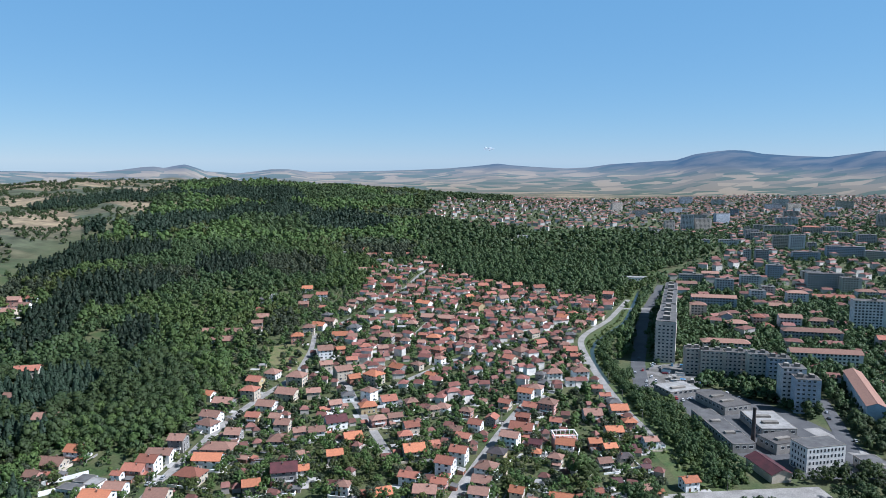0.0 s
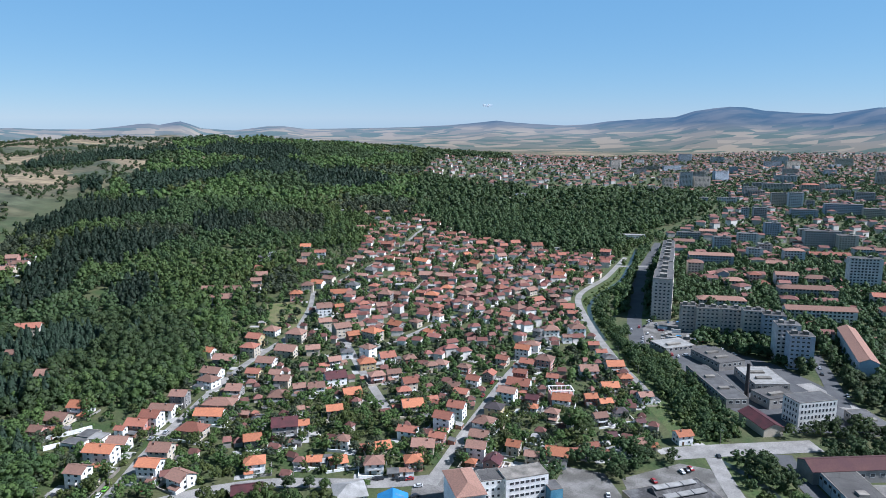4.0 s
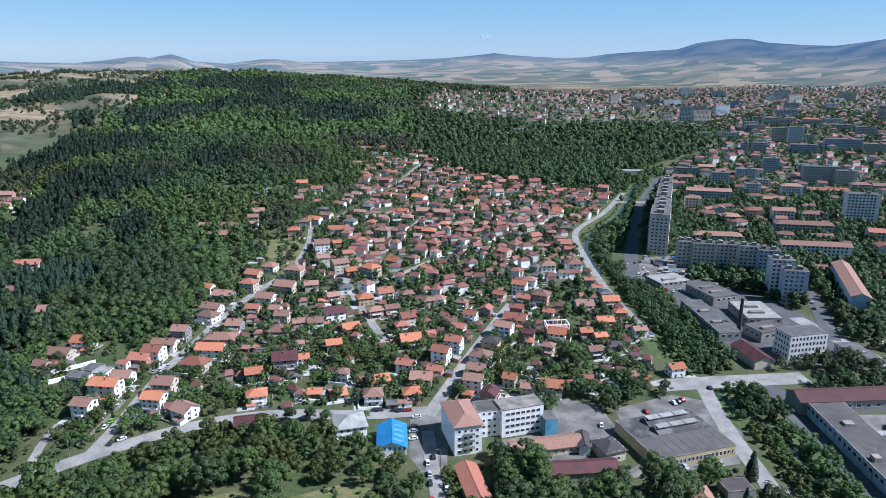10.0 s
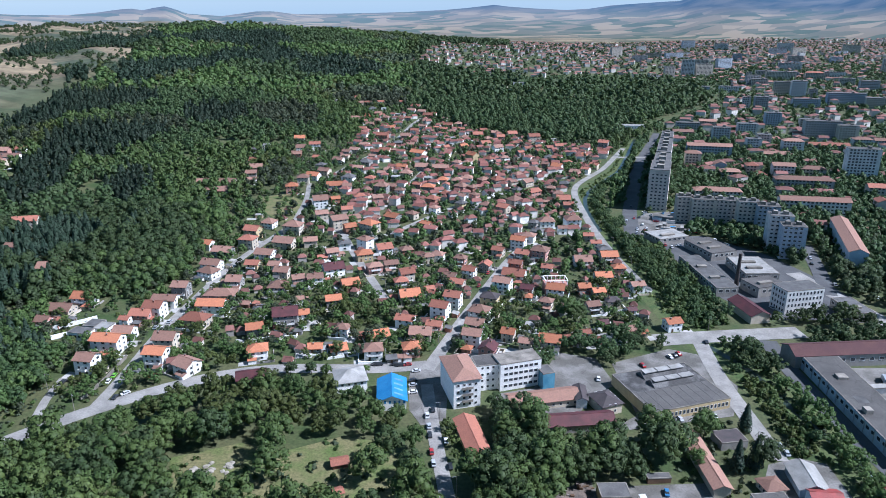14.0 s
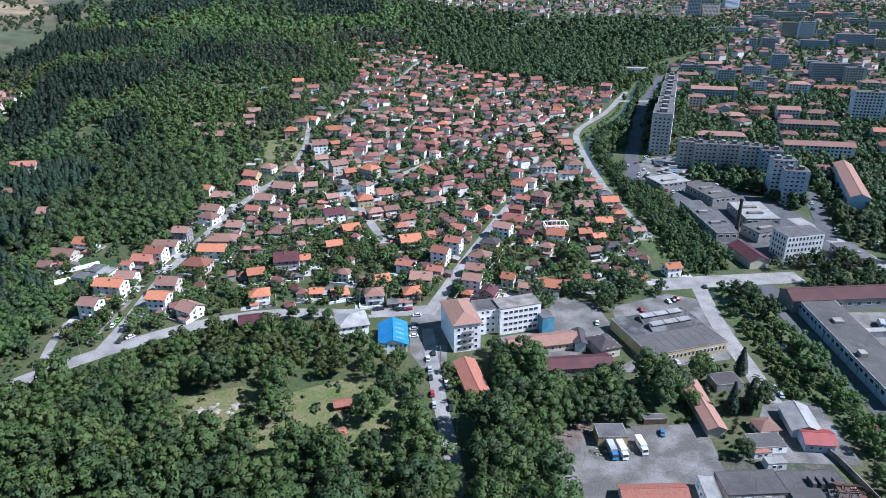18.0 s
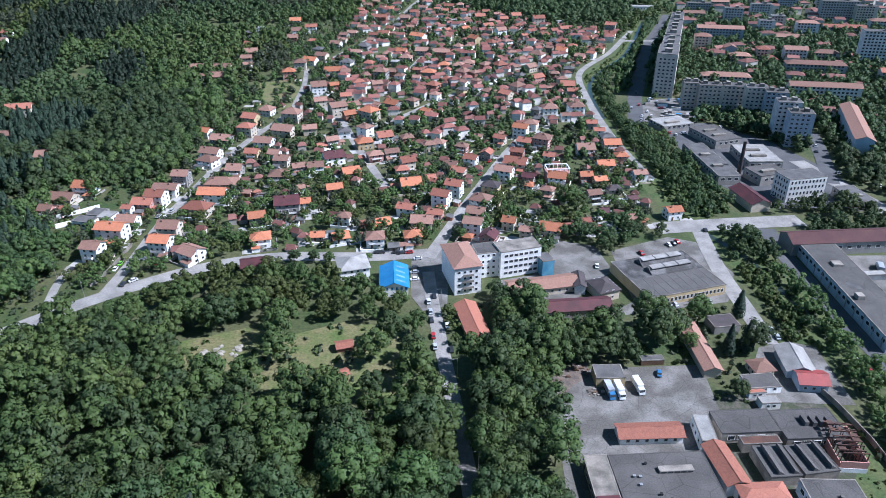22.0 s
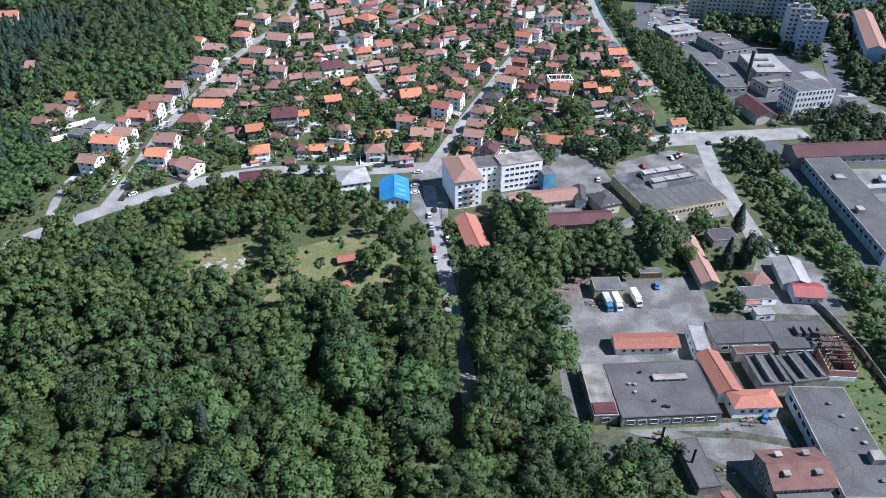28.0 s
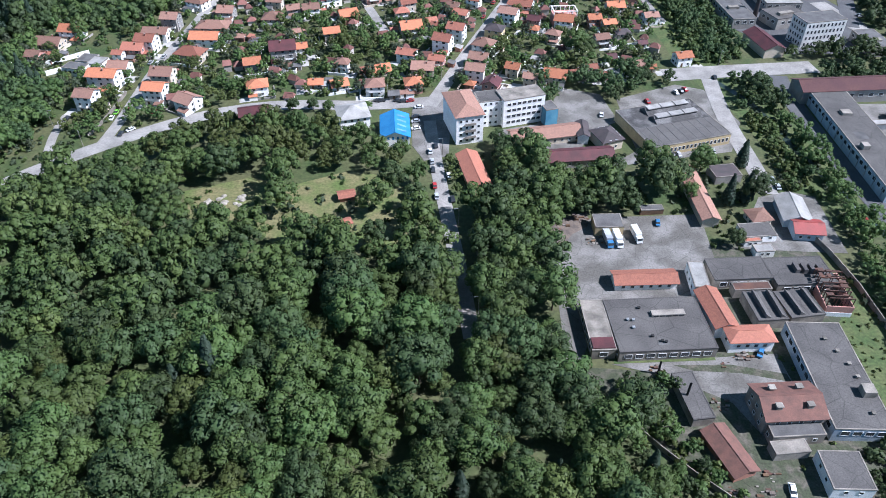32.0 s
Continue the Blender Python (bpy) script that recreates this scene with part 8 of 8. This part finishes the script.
# pale stones in the clearing
rng3 = random.Random(4)
ROCK = paint("pale_limestone", (0.36, 0.33, 0.28), (0.2, 0.18, 0.14), big=0.6, fine=4, relief=0.5)
for i in range(26):
    x, y, s = -86.8 + rng3.uniform(-8, 8), 229.4 + rng3.uniform(-3.5, 3.5), rng3.uniform(0.4, 1.5)
    bm = bmesh.new()
    bmesh.ops.create_icosphere(bm, subdivisions=2, radius=s)
    for q in bm.verts:
        q.co *= 1 + 0.3 * noise.noise(q.co * 1.4 / s + Vector((i, 0, 0)))
        q.co.z *= 0.5
    me = bpy.data.meshes.new("boulder")
    bm.to_mesh(me)
    bm.free()
    me.materials.append(ROCK)
    ob = new("boulder", me)
    ob.matrix_basis = pose(x, y, s * 0.15, 0, 0, rng3.uniform(0, 360))
    tagged(ob, "pale weathered boulder lying in dry grass", "boulder", "boulders in the clearing")

# single trees round the works yard
tree(128.3, 251.5, FIR, 0, 1.1, 0, "tall dark conifer standing alone by the works", "single trees")
tree(114.1, 224.9, FIR, 1, 1.0, 77, "tall dark conifer standing alone by the works", "single trees")
tree(121.8, 226.7, FIR, 0, 1.15, 154, "tall dark conifer standing alone by the works", "single trees")
tree(109.8, 247.4, NEAR, 2, 0.95, 231, "rounded green broadleaf tree standing by itself", "single trees")
tree(125.5, 227.4, NEAR, 5, 1.0, 308, "rounded green broadleaf tree standing by itself", "single trees")
tree(109.2, 200.0, NEAR, 1, 0.6, 25, "rounded green broadleaf tree standing by itself", "single trees")
tree(100.3, 228.9, NEAR, 4, 0.6, 102, "rounded green broadleaf tree standing by itself", "single trees")
tree(-68.1, 542.8, NEAR, 0, 0.9, 179, "rounded green broadleaf tree standing by itself", "single trees")
tree(-52.8, 370.3, NEAR, 3, 1.0, 256, "rounded green broadleaf tree standing by itself", "single trees")
tree(77.5, 357.4, NEAR, 6, 1.2, 333, "rounded green broadleaf tree standing by itself", "single trees")
tree(73.4, 361.2, NEAR, 2, 1.1, 50, "rounded green broadleaf tree standing by itself", "single trees")
tree(-70.8, 301.4, NEAR, 5, 0.5, 127, "rounded green broadleaf tree standing by itself", "single trees")
tree(-61.0, 302.4, NEAR, 1, 0.5, 204, "rounded green broadleaf tree standing by itself", "single trees")
tree(-53.2, 300.0, NEAR, 4, 0.5, 281, "rounded green broadleaf tree standing by itself", "single trees")
tree(-35.0, 303.8, NEAR, 0, 0.45, 358, "rounded green broadleaf tree standing by itself", "single trees")
tree(-98.9, 291.8, NEAR, 3, 0.6, 75, "rounded green broadleaf tree standing by itself", "single trees")
tree(-204.7, 386.1, NEAR, 6, 1.0, 152, "rounded green broadleaf tree standing by itself", "single trees")

# one small cloud far over the hills
bm = bmesh.new()
rc = random.Random(3)
for i in range(11):
    m = pose(rc.uniform(-36, 36), rc.uniform(-10, 10), rc.uniform(-3, 7))
    bmesh.ops.create_icosphere(bm, subdivisions=2, radius=rc.uniform(5, 10), matrix=m)
me = bpy.data.meshes.new("cloud")
bm.to_mesh(me)
bm.free()
vapour = paint("white_cloud", (0.8, 0.82, 0.85), (0.7, 0.73, 0.78), rough=1.0, spec=0.0, big=0.05, fine=0.1)
vapour.node_tree.nodes["Principled BSDF"].inputs["Alpha"].default_value = 0.22
me.materials.append(vapour)
ob = new("cloud_backdrop", me)
ob.matrix_basis = pose(296, 4690, 252)
tagged(ob, "one small white cloud far over the hills", "cloud", kind="structure")

# scrap and weeds in the works
rs = random.Random(21)
heaps = []
for cx, cy, n, w in ((94.4, 146.0, 22, 3.2), (88, 143, 8, 2.0), (82, 128, 14, 3.0), (88, 104, 12, 3.0), (66, 141, 8, 2.0), (86, 99, 12, 3.5), (76, 99, 10, 3.0)):
    for i in range(n):
        x, y, q = cx + rs.gauss(0, w * 0.5), cy + rs.gauss(0, w * 0.35), rs.uniform(0.15, 0.7)
        heaps.append((x - q, x + q * rs.uniform(0.4, 1.6), y - q * 0.5, y + q * rs.uniform(0.2, 1.0), 0.0, q * rs.uniform(0.4, 1.3)))
tagged(new("scrap_heap", boxes("scrap_heap", heaps, [RUBBLE, RUST, CONCRETE, TIMBER], [i % 4 for i in range(len(heaps))])), "scattered heaps of rusty scrap and rubble", "scrap", kind="stuff")
WORKS = [(50, 145), (84, 146), (108, 148), (128, 156), (128, 116), (112, 92), (75, 95), (68, 118), (72, 136)]
thicket = scatter(65, [(58, 118), (70, 120), (76, 100), (90, 92), (78, 88), (64, 96)], 3.2, -4.0, 0.75)
wood("works_thicket", thicket[::2], BUSH, LEAF["broad"], 0.9, "green thicket round the old shed")
wood("works_thicket", thicket[1::2], BUSH, LEAF["olive"], 0.8, "olive thicket round the old shed")
corner = scatter(67, [(113.5, 90), (130, 90), (131, 113), (114.5, 113)], 3.6, -4.0, 0.8)
wood("works_thicket", corner, BUSH, LEAF["dark"], 1.0, "dark thicket behind the outbuilding")
verge = scatter(66, [(128, 108), (146, 106), (146, 160), (141, 172), (128, 156)], 2.4, -4.0, 0.55)
wood("verge_weeds", verge, TUFT, LEAF["light"], 0.5, "light green weeds on the grass verge")
weeds = scatter(61, WORKS, 3.4, -1.6, 0.8, 0.3)
wood("works_weeds", weeds[::2], TUFT, LEAF["olive"], 0.62, "tufts of olive weeds in the works yard")
wood("works_weeds", weeds[1::2], TUFT, LEAF["grey"], 0.6, "tufts of grey-green weeds in the works yard")
